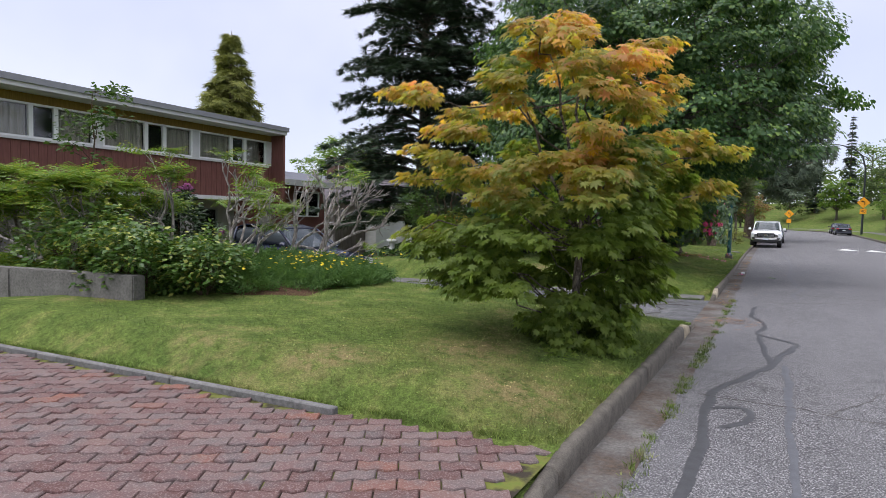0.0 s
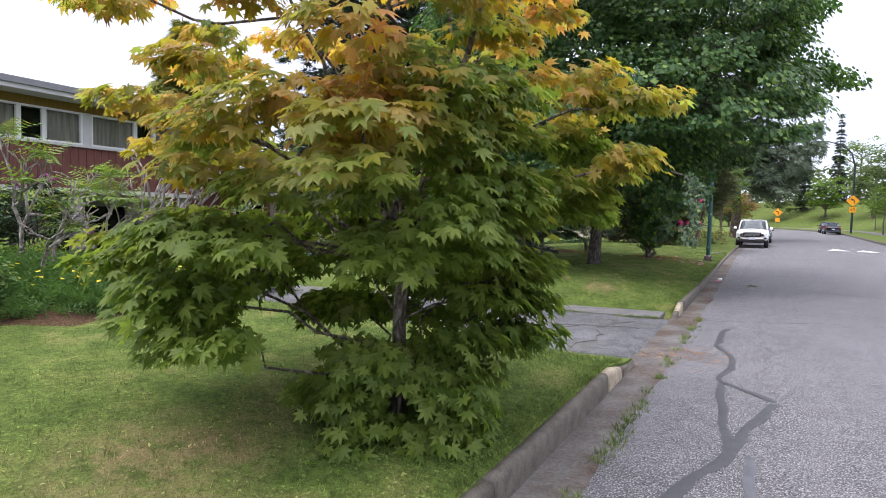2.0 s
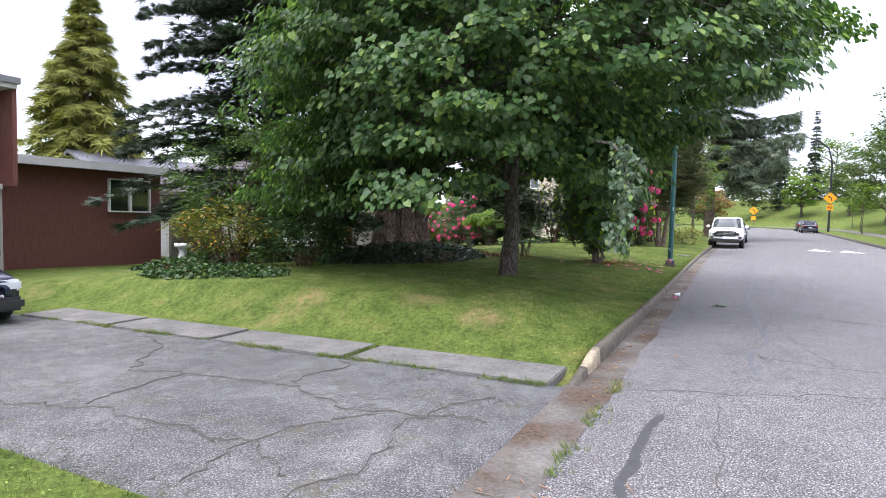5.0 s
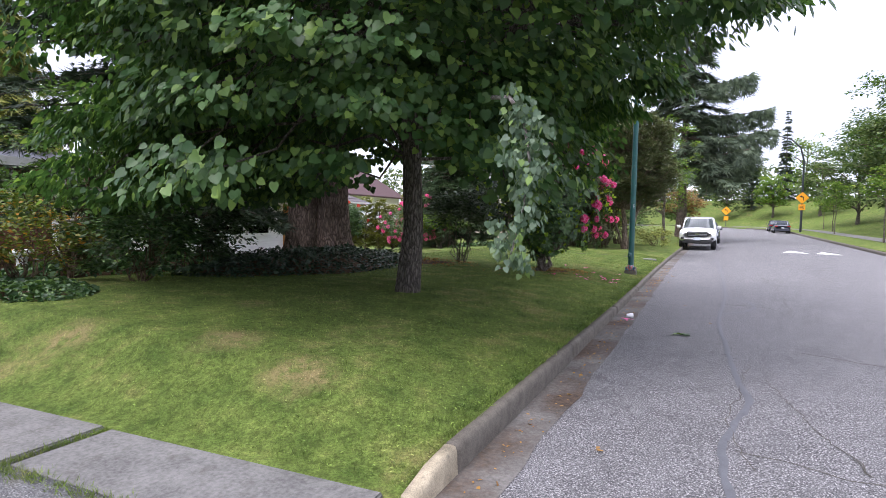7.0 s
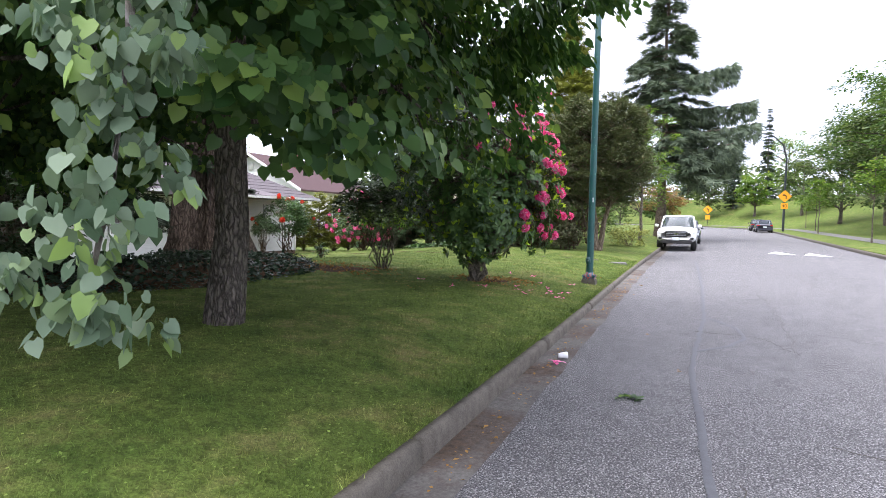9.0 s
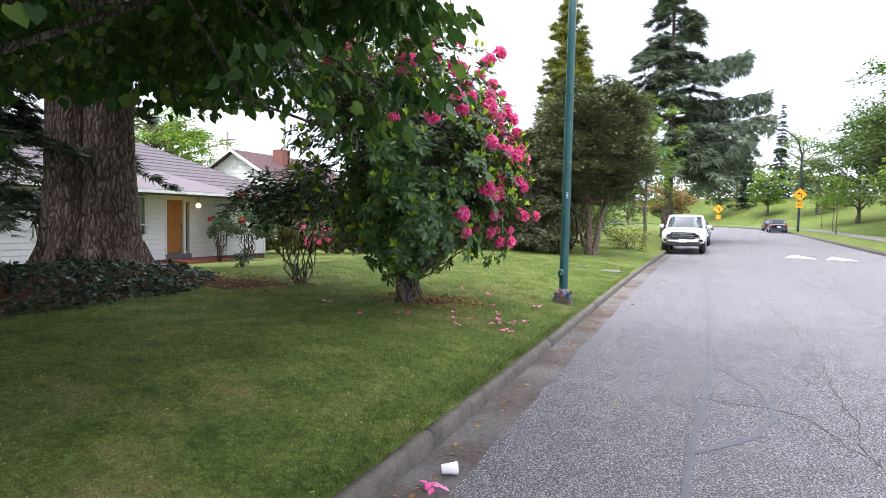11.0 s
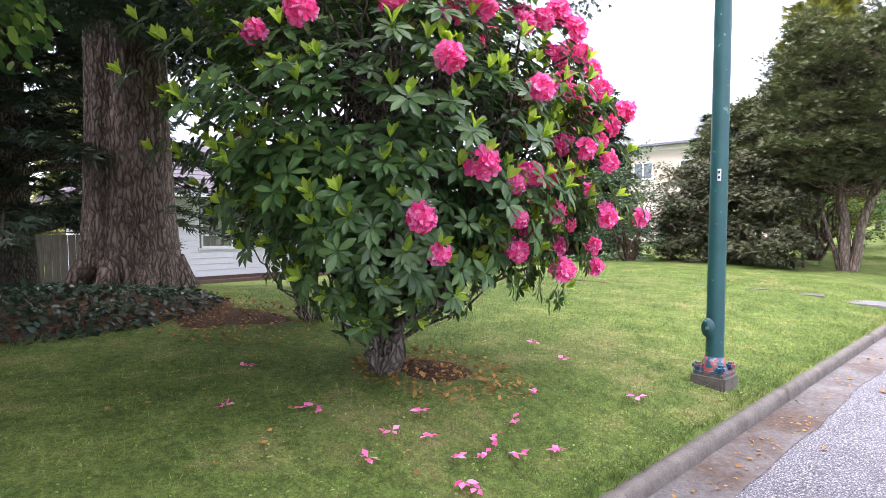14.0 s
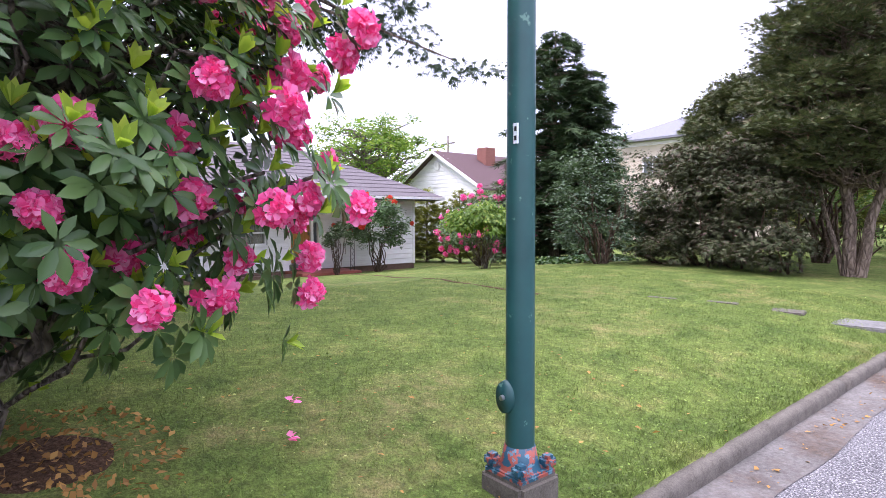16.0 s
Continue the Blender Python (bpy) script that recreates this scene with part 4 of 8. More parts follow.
def conifer(name, x, y, height, r_base, mat, bark, label, seed, first=0.05, trunk_r=0.2, layers=30, per_layer=9, size=0.5, per=26, droop=0.25, power=0.9, category="conifer", sprig=0.28, z=None, gaps=0.12, lean=(0, 0)):
    """A conifer: straight trunk with whorls of sagging boughs set with needle sprays."""
    rng = np.random.default_rng(seed)
    base = at_ground(x, y) if z is None else (x, y, z)
    t = thing(name, base, label, category)
    tb = Tubes(8)
    stem = trunk_path(rng, (0, 0, 0), height, lean, 0.01)
    rad = np.linspace(trunk_r, 0.02, len(stem))
    rad[0] *= 1.3
    tb.add(stem, rad, 0.1, rng)
    A, T, N, S = [], [], [], []
    for i in range(layers):
        u = first + (1 - first) * (i + rng.random() * 0.6) / layers
        z0 = u * height
        reach = r_base * (1 - (u - first) / (1 - first)) ** power + 0.12
        for j in range(per_layer):
            if rng.random() < gaps:
                continue
            a = rng.random() * 2 * np.pi
            L = reach * (0.65 + 0.5 * rng.random())
            d = np.array([math.cos(a), math.sin(a), 0])
            p0 = np.array([lean[0] * u, lean[1] * u, z0])
            p1 = p0 + d * L + np.array([0, 0, -droop * L + 0.12 * L * rng.random()])
            path = curve_pts(p0, p1, 5, 0.10 * L)
            if L > 0.5:
                tb.add(path, np.linspace(0.012 + 0.012 * L, 0.006, 5), cap=False)
            n = max(5, int(per * L / max(r_base, 0.1) + per * 0.25))
            s = 0.25 + 0.8 * rng.random(n) ** 0.8
            k = np.clip(s, 0, 1)
            at = p0 + (p1 - p0) * k[:, None]
            at[:, 2] += 0.4 * L * k * (1 - k)
            side = np.cross(d, (0, 0, 1))
            w = (rng.random(n) - 0.5) * L * 0.5 * (1.15 - k)
            at = at + side * w[:, None] + rng.normal(0, 0.04, at.shape)
            A.append(at)
            tp = d * 0.8 + side * np.sign(w)[:, None] * 0.5 + rng.normal(0, 0.25, at.shape)
            tp[:, 2] -= droop * 1.2
            T.append(tp)
            nn = rng.normal(0, 0.35, at.shape)
            nn[:, 2] += 1
            N.append(nn)
            S.append(np.full(n, size) * (0.6 + 0.7 * rng.random(n)) * (0.55 + 0.45 * min(1, L / r_base + 0.3)))
    tb.mesh("trunk", bark, t)
    v, f, _ = scatter("spray", np.concatenate(A), np.concatenate(T), np.concatenate(N), np.concatenate(S))
    ob = np_mesh("foliage", v, f, mat, t)
    ob["kind"] = "stuff"
    return t


def shrub(name, x, y, radii, mat, label, seed, n=60, per=40, size=0.08, leaf="oval", clump=0.22, bark=M_TWIG, category="shrub", zc=None, inner=0.6, flower=None, flower_n=0, flower_size=0.05, group="", z=None, low=-0.75, **kw):
    """A bush on several stems."""
    rng = np.random.default_rng(seed)
    base = at_ground(x, y) if z is None else (x, y, z)
    t = thing(name, base, label, category, group)
    zc = radii[2] * 0.95 if zc is None else zc
    cs = shell(rng, n, (0, 0, zc), radii, inner, low)
    cs[:, 2] = np.maximum(cs[:, 2], 0.06)
    tb = Tubes(5)
    for c in cs[:: max(1, len(cs) // 14)]:
        s = np.array([c[0] * 0.12, c[1] * 0.12, 0])
        c = np.array((0, 0, zc)) + (c - np.array((0, 0, zc))) * 0.8
        tb.add(curve_pts(s, c, 8, 0.10, 0.07 * radii[0], rng), np.linspace(0.022 * max(0.5, radii[2]), 0.005, 8), cap=False)
    tb.mesh("stem", bark, t)["kind"] = "stuff"
    crown("foliage", rng, cs, clump * (0.7 + 0.6 * rng.random((len(cs), 1))), per, size, leaf, mat, t, hub=(0, 0, 0), **kw)
    if flower is not None:
        out = cs[np.argsort(-np.linalg.norm((cs - (0, 0, zc)) / np.asarray(radii), axis=1))][:flower_n]
        for i, c in enumerate(out):
            d = unit((c - np.array((0, 0, zc)))[None])[0]
            truss(t, c + d * clump * 0.9, d, flower_size, flower, rng)
    return t


TRUSS = {}


def truss(parent, place, d, size, mat, rng):
    """One round flower head of many ruffled florets; the heads share a few meshes."""
    key = (mat.name, int(rng.random() * 5))
    if key not in TRUSS:
        r2 = np.random.default_rng(len(TRUSS) + 40)
        n = 19
        u = (np.arange(n) + 0.5) / n
        a = np.arange(n) * 2.39996 + r2.random(n) * 0.5
        h = 1 - 1.35 * u
        dirs = unit(np.c_[np.cos(a) * np.sqrt(1 - h * h), np.sin(a) * np.sqrt(1 - h * h), h + 0.15] + r2.normal(0, 0.12, (n, 3)))
        side = unit(np.cross(dirs, r2.normal(size=(n, 3))))
        v, f, _ = scatter("floret", dirs * (0.58 + 0.22 * r2.random((n, 1))), side, dirs + r2.normal(0, 0.3, dirs.shape), 0.40 + 0.12 * r2.random(n))
        me = bpy.data.meshes.new("flower_head")
        me.from_pydata(v.tolist(), [], f.tolist())
        me.materials.append(mat)
        TRUSS[key] = me
    ob = new("flower_head", TRUSS[key])
    ob.parent = parent
    q = Vector(d).to_track_quat("Z", "Y").to_matrix().to_4x4()
    s = size * (0.8 + 0.4 * rng.random())
    ob.matrix_basis = Matrix.Translation(Vector(place)) @ q @ Matrix.Diagonal((s, s, s, 1))
    return ob


def japanese_maple():
    """Layered small maple beside the kerb: one stem that forks, a skirt of leaves at the foot, open under the boughs."""
    rng = np.random.default_rng(11)
    t = thing("maple_tree", at_ground(-1.81, 5.76), "small layered maple with green leaves turning orange and gold", "tree")
    tb = Tubes(9)
    bole = np.array([(0, 0, 0), (0.02, 0.01, 0.3), (0.0, 0.03, 0.65), (0.03, 0.02, 1.0)])
    tb.add(bole, [0.062, 0.047, 0.043, 0.042], 0.2, rng)
    stems = []
    for lean, h, r in (((-0.35, 0.1), 1.9, 0.03), ((0.5, 0.15), 2.0, 0.03), ((0.1, 0.4), 1.8, 0.026), ((-0.6, -0.4), 1.6, 0.024), ((0.0, -0.25), 2.2, 0.022)):
        s = trunk_path(rng, bole[-1], h, lean, 0.06)
        tb.add(s, np.linspace(r, 0.008, len(s)), 0.1, rng)
        stems.append(s)
    low = [np.concatenate([bole, bole[-1:] + (0, 0, 0.1)])]
    cs, rad = [], []

    def tier(z, r, n, a0=0.0, a1=360.0, inner=0.35, thin=0.12):
        for _ in range(n):
            a = radians(rng.uniform(a0, a1))
            q = r * (inner + (1 - inner) * rng.random() ** 0.6) * (1 + 0.16 * math.sin(3 * a + z * 2.1))
            px, py = math.cos(a) * q * 1.08, math.sin(a) * q
            if px > 0.66 and py < 0.55:
                px = 0.66 - 0.6 * (px - 0.66)
            if py < -1.15:
                py = -1.15 - 0.3 * (py + 1.15)
            cs.append((px, py, z - 0.12 * q + rng.normal(0, 0.05)))
            rad.append((0.23, 0.23, thin))

    for z, r, n in ((0.14, 0.46, 15), (0.32, 0.46, 11), (0.5, 0.36, 6)):
        tier(z, r, n, inner=0.45)
    for z in (0.62, 0.86, 1.05):
        tier(z + 0.12, 1.32, 7, 182, 262, 0.62)
        tier(z + 0.05, 0.98, 5, 5, 62, 0.7)
        tier(z + 0.05, 0.8, 4, 80, 185, 0.5)
    for z, r, n in ((1.32, 1.5, 22), (1.55, 1.6, 22), (1.8, 1.62, 20), (2.02, 1.6, 16), (2.24, 1.52, 14), (2.46, 1.38, 12), (2.66, 1.2, 10), (2.86, 1.0, 9), (3.04, 0.8, 7), (3.16, 0.5, 4)):
        tier(z, r, n)
    for z in np.arange(1.2, 2.15, 0.17):
        tier(z, 0.78, 5, -85, 25, 0.8, 0.14)
    for z in (0.7, 0.9, 1.1):
        tier(z, 0.95, 6, 75, 235, 0.4)
    for q in ((1.28, 0.84, 2.05), (1.12, 0.82, 2.0), (0.95, 0.7, 2.05), (0.9, 1.0, 1.66), (0.78, 1.35, 1.48), (0.92, 1.3, 1.62), (0.6, 1.45, 1.65), (0.75, 1.2, 1.8), (0.5, 1.2, 1.38), (0.8, 1.1, 1.3), (-1.66, -0.88, 2.55), (-1.5, -0.72, 2.62), (-1.35, -0.98, 2.45), (0.66, 0.46, 3.1), (0.52, 0.28, 3.05), (-0.5, -0.12, 3.0), (-1.42, -0.84, 1.12), (-1.28, -1.02, 1.0), (-1.18, -0.74, 0.72), (0.7, 0.4, 0.62), (0.66, 0.48, 0.8), (0.56, 0.6, 0.7)):
        cs.append(q)
        rad.append((0.22, 0.22, 0.09))
    cs = np.array(cs)
    for c in cs[:: 5]:
        s = stems[int(rng.integers(len(stems)))] if c[2] > 1.1 else low[0]
        branches(tb, rng, s, [c], 0.013, 1.0, 0.05)
    tb.mesh("trunk", M_BARK, t)
    at, tip, nor, sz = clump_leaves(rng, cs, rad, 84, 0.082, "maple", droop=0.75, out=0.7, hub=(0, 0, 0.6), up=0.8, face_out=0.9)
    v, f, nv = scatter("maple", at, tip, nor, sz)
    ob = np_mesh("crown", v, f, M_MAPLE, t)
    out_r = np.linalg.norm(at[:, :2], axis=1) / 1.6
    patch = np.array([noise.noise(p * 1.6) for p in at])
    turning = np.clip((at[:, 2] - 1.25) / 1.7 * 0.9 + (out_r - 0.75) * 0.4 + patch * 0.9 - 0.10 - 0.30 * np.clip(at[:, 1] - 0.5, 0, 1) + rng.normal(0, 0.12, len(at)), 0, 1)
    turning *= 0.15 + 0.85 * step(0.9, 2.1, at[:, 2])
    attr = ob.data.attributes.new("turning", "FLOAT", "POINT")
    attr.data.foreach_set("value", np.repeat(turning, nv).astype(np.float32))
    ob["kind"] = "stuff"


japanese_maple()


def linden():
    """Broad crown of many leafy sprays down to head height, dark within, open round the stem."""
    rng = np.random.default_rng(21)
    x, y = -3.74, 17.36
    t = thing("linden_tree", at_ground(x, y, 0.05), "broad spreading linden with dense dark heart-shaped leaves", "tree")
    stem = trunk_path(rng, (0, 0, 0), 8.6, (0.2, 0.1), 0.02, 10)
    tb = Tubes(26)
    rad = np.array([0.185, 0.138, 0.132, 0.13, 0.14, 0.135, 0.11, 0.085, 0.06, 0.03])
    tb.add(stem, rad, 0.2, rng)
    mid = (0.25, 0.2, 4.65)
    cs = [shell(rng, 1050, mid, (4.85, 4.3, 3.75), 0.76, -0.92), shell(rng, 260, mid, (3.7, 3.3, 2.9), 0.55, -0.8)]
    low = []
    for i in range(190):
        a = radians(rng.uniform(150, 300))
        q = rng.uniform(2.8, 4.8)
        low.append((math.cos(a) * q * 1.08, math.sin(a) * q * 0.8, 1.15 + 3.4 * rng.random()))
    for i in range(120):
        a = radians(rng.uniform(-60, 150))
        q = rng.uniform(1.8, 4.6)
        low.append((math.cos(a) * q, math.sin(a) * q, 1.55 + 1.4 * rng.random()))
    for i in range(60):
        low.append((1.3 + 1.3 * rng.random(), -2.0 + 2.4 * rng.random(), 1.35 + 1.0 * rng.random()))
    for i in range(70):
        low.append((-5.4 + 3.6 * rng.random(), -2.4 + 4.6 * rng.random(), 1.0 + 1.1 * rng.random()))
    for i in range(70):
        low.append((-4.4 + 3.2 * rng.random(), -0.3 + 1.8 * rng.random(), 1.35 + 1.3 * rng.random()))
    for u in np.linspace(0, 1, 12):
        low.append((4.4 + 1.1 * u, 2.1 + 1.2 * u, 5.0 - 0.5 * u + 0.2 * math.sin(u * 20)))
        low.append((4.2 + 0.9 * u, 1.6 + 1.4 * u, 4.3 - 0.4 * u))
    cs = np.concatenate(cs + [np.array(low)])
    rr = np.linalg.norm(cs[:, :2], axis=1)
    cs = cs[(cs[:, 2] > 1.05 + 0.95 * (rr < 2.3) + 0.25 * (rr < 3.0)) & (cs[:, 0] > np.interp(cs[:, 2], (1.2, 2.4, 4.0), (-4.3, -4.7, -5.3)))]
    # the crown's underside climbs towards the street and the far side
    w = cs + np.array((x, y, float(land(x, y))))
    ok = np.ones(len(w), dtype=bool)
    for x0, y0, lean in ((0.33, 14.8, 0.264), (0.30, 13.3, 0.125), (0.27, 12.6, 0.0), (0.22, 18.26, 1.0), (0.1, 21.6, 2.5)):
        out = (w[:, 1] > y0) & (w[:, 0] > x0 - 0.2 - lean * (w[:, 1] - y0))
        ok &= ~(out & (w[:, 2] < 1.36 + 0.42 * np.hypot(w[:, 0] - x0, w[:, 1] - y0) + 0.15))
    for x0, y0, lift in ((0.2, 19.0, 0.19), (0.13, 20.7, 0.44)):
        ok &= ~((w[:, 1] > y0) & (w[:, 2] < 1.5 + lift * np.hypot(w[:, 0] - x0, w[:, 1] - y0)))
    ok &= ~((w[:, 0] > -1.45) & (w[:, 2] < 2.7))
    ok &= ~((w[:, 0] > -2.3) & (w[:, 1] < 15.2) & (w[:, 2] < 3.0))
    cs = cs[ok]
    for c in cs[rng.random(len(cs)) < 0.16]:
        branches(tb, rng, stem, [c], 0.022, 1.0, 0.05, 2.0 + 3.0 * rng.random())
    tb.mesh("trunk", M_BARKDARK, t)
    r = np.array([0.48, 0.48, 0.25]) * (0.65 + 0.6 * rng.random((len(cs), 1)))
    crown("crown", rng, cs, r, 84, 0.088, "heart", M_LINDEN, t, hub=(0, 0, 2.6), droop=0.85, face_out=1.5, up=0.6)
    # a broken bough hanging with wilted silvery leaves
    pts = np.array([(2.1, -2.3, 2.15), (2.4, -2.7, 2.05), (2.58, -2.88, 1.85), (2.66, -2.95, 1.5), (2.62, -2.97, 1.15), (2.52, -3.0, 0.72)])
    hb = Tubes(5)
    hb.add(pts, np.linspace(0.02, 0.006, 6), cap=False)
    bough = hb.mesh("broken_bough", M_BARKPALE, t, "snapped bough hanging down")
    along = 1.4 + 3.6 * rng.random(46)
    cc = np.stack([np.interp(along, np.arange(6), pts[:, a]) for a in range(3)], axis=-1) + rng.normal(0, 0.07, (46, 3)) * (1, 1, 0.6)
    crown("wilted_foliage", rng, cc, np.array([[0.10, 0.10, 0.11]]) * np.ones((len(cc), 1)), 15, 0.050, "heart", M_SILVER, bough, "pale silvery wilted leaves", droop=0.9, out=0.3, up=0.3)


linden()


def old_giant():
    """The huge old trunk by the white house with high dark boughs."""
    rng = np.random.default_rng(31)
    t = thing("old_fir_tree", at_ground(-9.32, 22.5, 0.1), "huge old conifer with a deeply furrowed fluted trunk", "tree")
    tb = Tubes(64)
    for off, r, h in (((-0.28, -0.05), 0.52, 15.0), ((0.32, 0.08), 0.44, 13.0)):
        p = np.array([(off[0] * (1.25 - 0.25 * min(1, s * 6)), off[1], h * s) for s in np.linspace(0, 1, 14) ** 1.5])
        rr = r * (1 - 0.75 * np.linspace(0, 1, 14) ** 1.5)
        rr[0] *= 1.22
        rr[1] *= 1.12
        rr[2] *= 1.03
        tb.add(p, rr, 0.15, rng)
    for a in np.arange(0, 6.2, 0.8):
        d = np.array([math.cos(a), math.sin(a)])
        tb.add([(d[0] * 0.7, d[1] * 0.6, 0.5), (d[0] * 0.92, d[1] * 0.8, 0.16), (d[0] * 1.12, d[1] * 0.98, 0.02)], [0.16, 0.12, 0.05], 0.1, rng)
    A = []
    for i in range(70):
        z = 4.8 + 9 * rng.random()
        a = rng.random() * 2 * np.pi
        L = (4.6 - 0.22 * (z - 3)) * (0.6 + 0.5 * rng.random())
        d = np.array([math.cos(a), math.sin(a), 0])
        p0 = np.array([0, 0, z]) + d * 0.4
        p1 = p0 + d * L + (0, 0, -0.28 * L)
        tb.add(curve_pts(p0, p1, 5, 0.3), np.linspace(0.06, 0.012, 5), cap=False)
        for s in np.linspace(0.3, 1.05, 7):
            A.append(p0 + (p1 - p0) * s + (0, 0, 0.35 * s * (1 - s)) + rng.normal(0, 0.12, 3))
    # boughs that reach out over the rhododendron and the lawn
    for p1 in ((2.6, 6.2, 3.5), (1.9, 5.6, 3.9), (1.2, 4.9, 4.0), (3.2, 6.0, 4.6), (2.2, 5.0, 4.9), (0.8, 5.8, 4.4), (2.6, 1.8, 4.4), (1.6, 2.4, 4.1), (3.4, 4.2, 5.2), (2.3, -0.9, 3.5), (3.0, 0.2, 3.2), (2.0, 0.9, 3.3), (3.5, 1.1, 3.4), (1.7, -1.6, 3.6), (2.7, 1.6, 3.7), (3.9, 0.3, 3.8)):
        p0 = np.array([0.3, 0.2, p1[2] + 1.0])
        p1 = np.array(p1)
        tb.add(curve_pts(p0, p1, 6, 0.3), np.linspace(0.06, 0.01, 6), cap=False)
        for s in np.linspace(0.35, 1.05, 13):
            A.append(p0 + (p1 - p0) * s + rng.normal(0, 0.22, 3))
    tb.mesh("trunk", M_BARKOLD, t)
    A = np.array(A)
    crown("foliage", rng, A, np.array([0.5, 0.5, 0.22]) * np.ones((len(A), 1)), 60, 0.16, "spray", M_FIR, t, droop=0.5)


old_giant()


def rhododendron():
    """Vase-shaped: crooked stems from one foot, a wide leafy head, flower heads thickest towards the street."""
    rng = np.random.default_rng(41)
    t = thing("rhododendron_tree", at_ground(-3.42, 22.9, 0.04), "large pink flowering rhododendron on gnarled crossing stems", "flowering shrub")
    tb = Tubes(9)
    cs = shell(rng, 520, (0.0, 0.0, 1.95), (1.6, 1.6, 1.55), 0.62, -0.97)
    reach = np.interp(cs[:, 2], (0.35, 0.6, 0.9, 1.2, 1.6, 2.0, 2.7, 3.2, 3.5), (0.28, 0.50, 0.80, 1.05, 1.32, 1.48, 1.42, 1.1, 0.6))
    low = 0.12 * np.clip(1.3 - cs[:, 2], 0, 1)
    rr = np.hypot(cs[:, 0] + 0.62 * low, cs[:, 1] + 0.78 * low)
    cs = cs[(rr < reach) & (cs[:, 2] > 0.42)]
    side = np.array((1.12, 1.05, 1.75)) + rng.normal(0, 1, (9, 3)) * (0.12, 0.12, 0.25)
    skirt = np.array((-0.1, -0.2, 0.66)) + rng.normal(0, 1, (9, 3)) * (0.2, 0.2, 0.12)
    under = np.array((0.58, 0.62, 1.02)) + rng.normal(0, 1, (26, 3)) * (0.26, 0.26, 0.16)
    cs = np.concatenate([cs, side, skirt, under])
    stems = []
    for lean, h, r in (((0.85, 0.45), 1.7, 0.062), ((-0.6, -0.35), 1.6, 0.058), ((0.3, -0.55), 1.55, 0.05), ((-0.35, 0.55), 1.8, 0.052), ((0.1, 0.15), 2.1, 0.05)):
        s = trunk_path(rng, (lean[0] * -0.07, lean[1] * -0.07, 0), h, lean, 0.2)
        rad = np.linspace(r, 0.018, len(s))
        rad[0] *= 1.7
        tb.add(s, rad, 0.35, rng)
        stems.append(s)
    for i, c in enumerate(cs):
        branches(tb, rng, stems[i % 5], [c], 0.02, 0.6, 0.04)
    tb.mesh("trunk", M_BARK, t)
    # whorls of long leaves round each shoot
    A, T, N, S = [], [], [], []
    shoots = np.repeat(cs, 5, axis=0) + np.clip(rng.normal(0, 0.15, (len(cs) * 5, 3)), -0.26, 0.26)
    shoots = shoots[shoots[:, 2] > 0.36]
    axes = unit(shoots - np.array((0, 0, 1.3)) + np.array((0, 0, 0.55)))
    for c, ax in zip(shoots, axes):
        side = unit(np.cross(ax, rng.normal(size=3))[None])[0]
        s2 = np.cross(ax, side)
        n = 9
        a = np.arange(n) * 2 * np.pi / n + rng.random() * 3
        d = np.cos(a)[:, None] * side + np.sin(a)[:, None] * s2
        A.append(np.repeat(c[None], n, axis=0) + d * 0.012)
        T.append(d + ax * 0.2 + rng.normal(0, 0.16, d.shape) - np.array((0, 0, 0.25)))
        N.append(ax + rng.normal(0, 0.15, d.shape))
        S.append(0.085 + 0.05 * rng.random(n))
    v, f, _ = scatter("lance", np.concatenate(A), np.concatenate(T), np.concatenate(N), np.concatenate(S))
    ob = np_mesh("foliage", v, f, M_RHODO, t)
    ob["kind"] = "stuff"
    # flower heads, most of them on the street side
    d = unit(shoots - np.array((0.0, 0.0, 1.7)))
    far = np.linalg.norm((shoots - (0, 0, 1.95)) / np.array((1.5, 1.5, 1.5)), axis=1)
    score = d[:, 0] * 0.62 + d[:, 1] * 0.34 + 0.32 * d[:, 2] + rng.normal(0, 0.5, len(d)) + 0.3 * far
    picked, used = [], np.zeros(len(shoots), dtype=bool)
    for i in np.argsort(-score):
        if len(picked) >= 112:
            break
        if shoots[i][2] > 0.8 and far[i] > 0.80 and all(np.linalg.norm(shoots[i] - q) > 0.15 for q in picked):
            picked.append(shoots[i])
            used[i] = True
    for c in picked:
        q = unit((c - np.array((0, 0, 1.5)))[None])[0]
        truss(t, c + q * 0.07, q, 0.090, M_PINK, rng)
    # pale upright leaves of this year's shoots
    fresh = np.where((far > 0.74) & ~used & (rng.random(len(far)) < 0.55))[0]
    c = np.repeat(shoots[fresh] + axes[fresh] * 0.02, 6, axis=0)
    ax = np.repeat(axes[fresh], 6, axis=0)
    around = unit(np.cross(ax, rng.normal(size=ax.shape)))
    v, f, _ = scatter("lance", c, ax * 0.9 + around * 0.55 + (0, 0, 0.35), around * -0.6 + ax, 0.080 + 0.04 * rng.random(len(c)))
    ob = np_mesh("new_growth", v, f, M_FRESHRHODO, t, "bright yellow-green new shoots")
    ob["kind"] = "stuff"


rhododendron()
shrub("rhododendron_bush", -5.6, 23.45, (1.0, 0.9, 0.62), M_RHODARK, "dark low rhododendron on bare twisted stems", 43, 70, 60, 0.105, "lance", 0.24, M_BARK, zc=1.15, inner=0.35, low=-0.5, out=0.9)


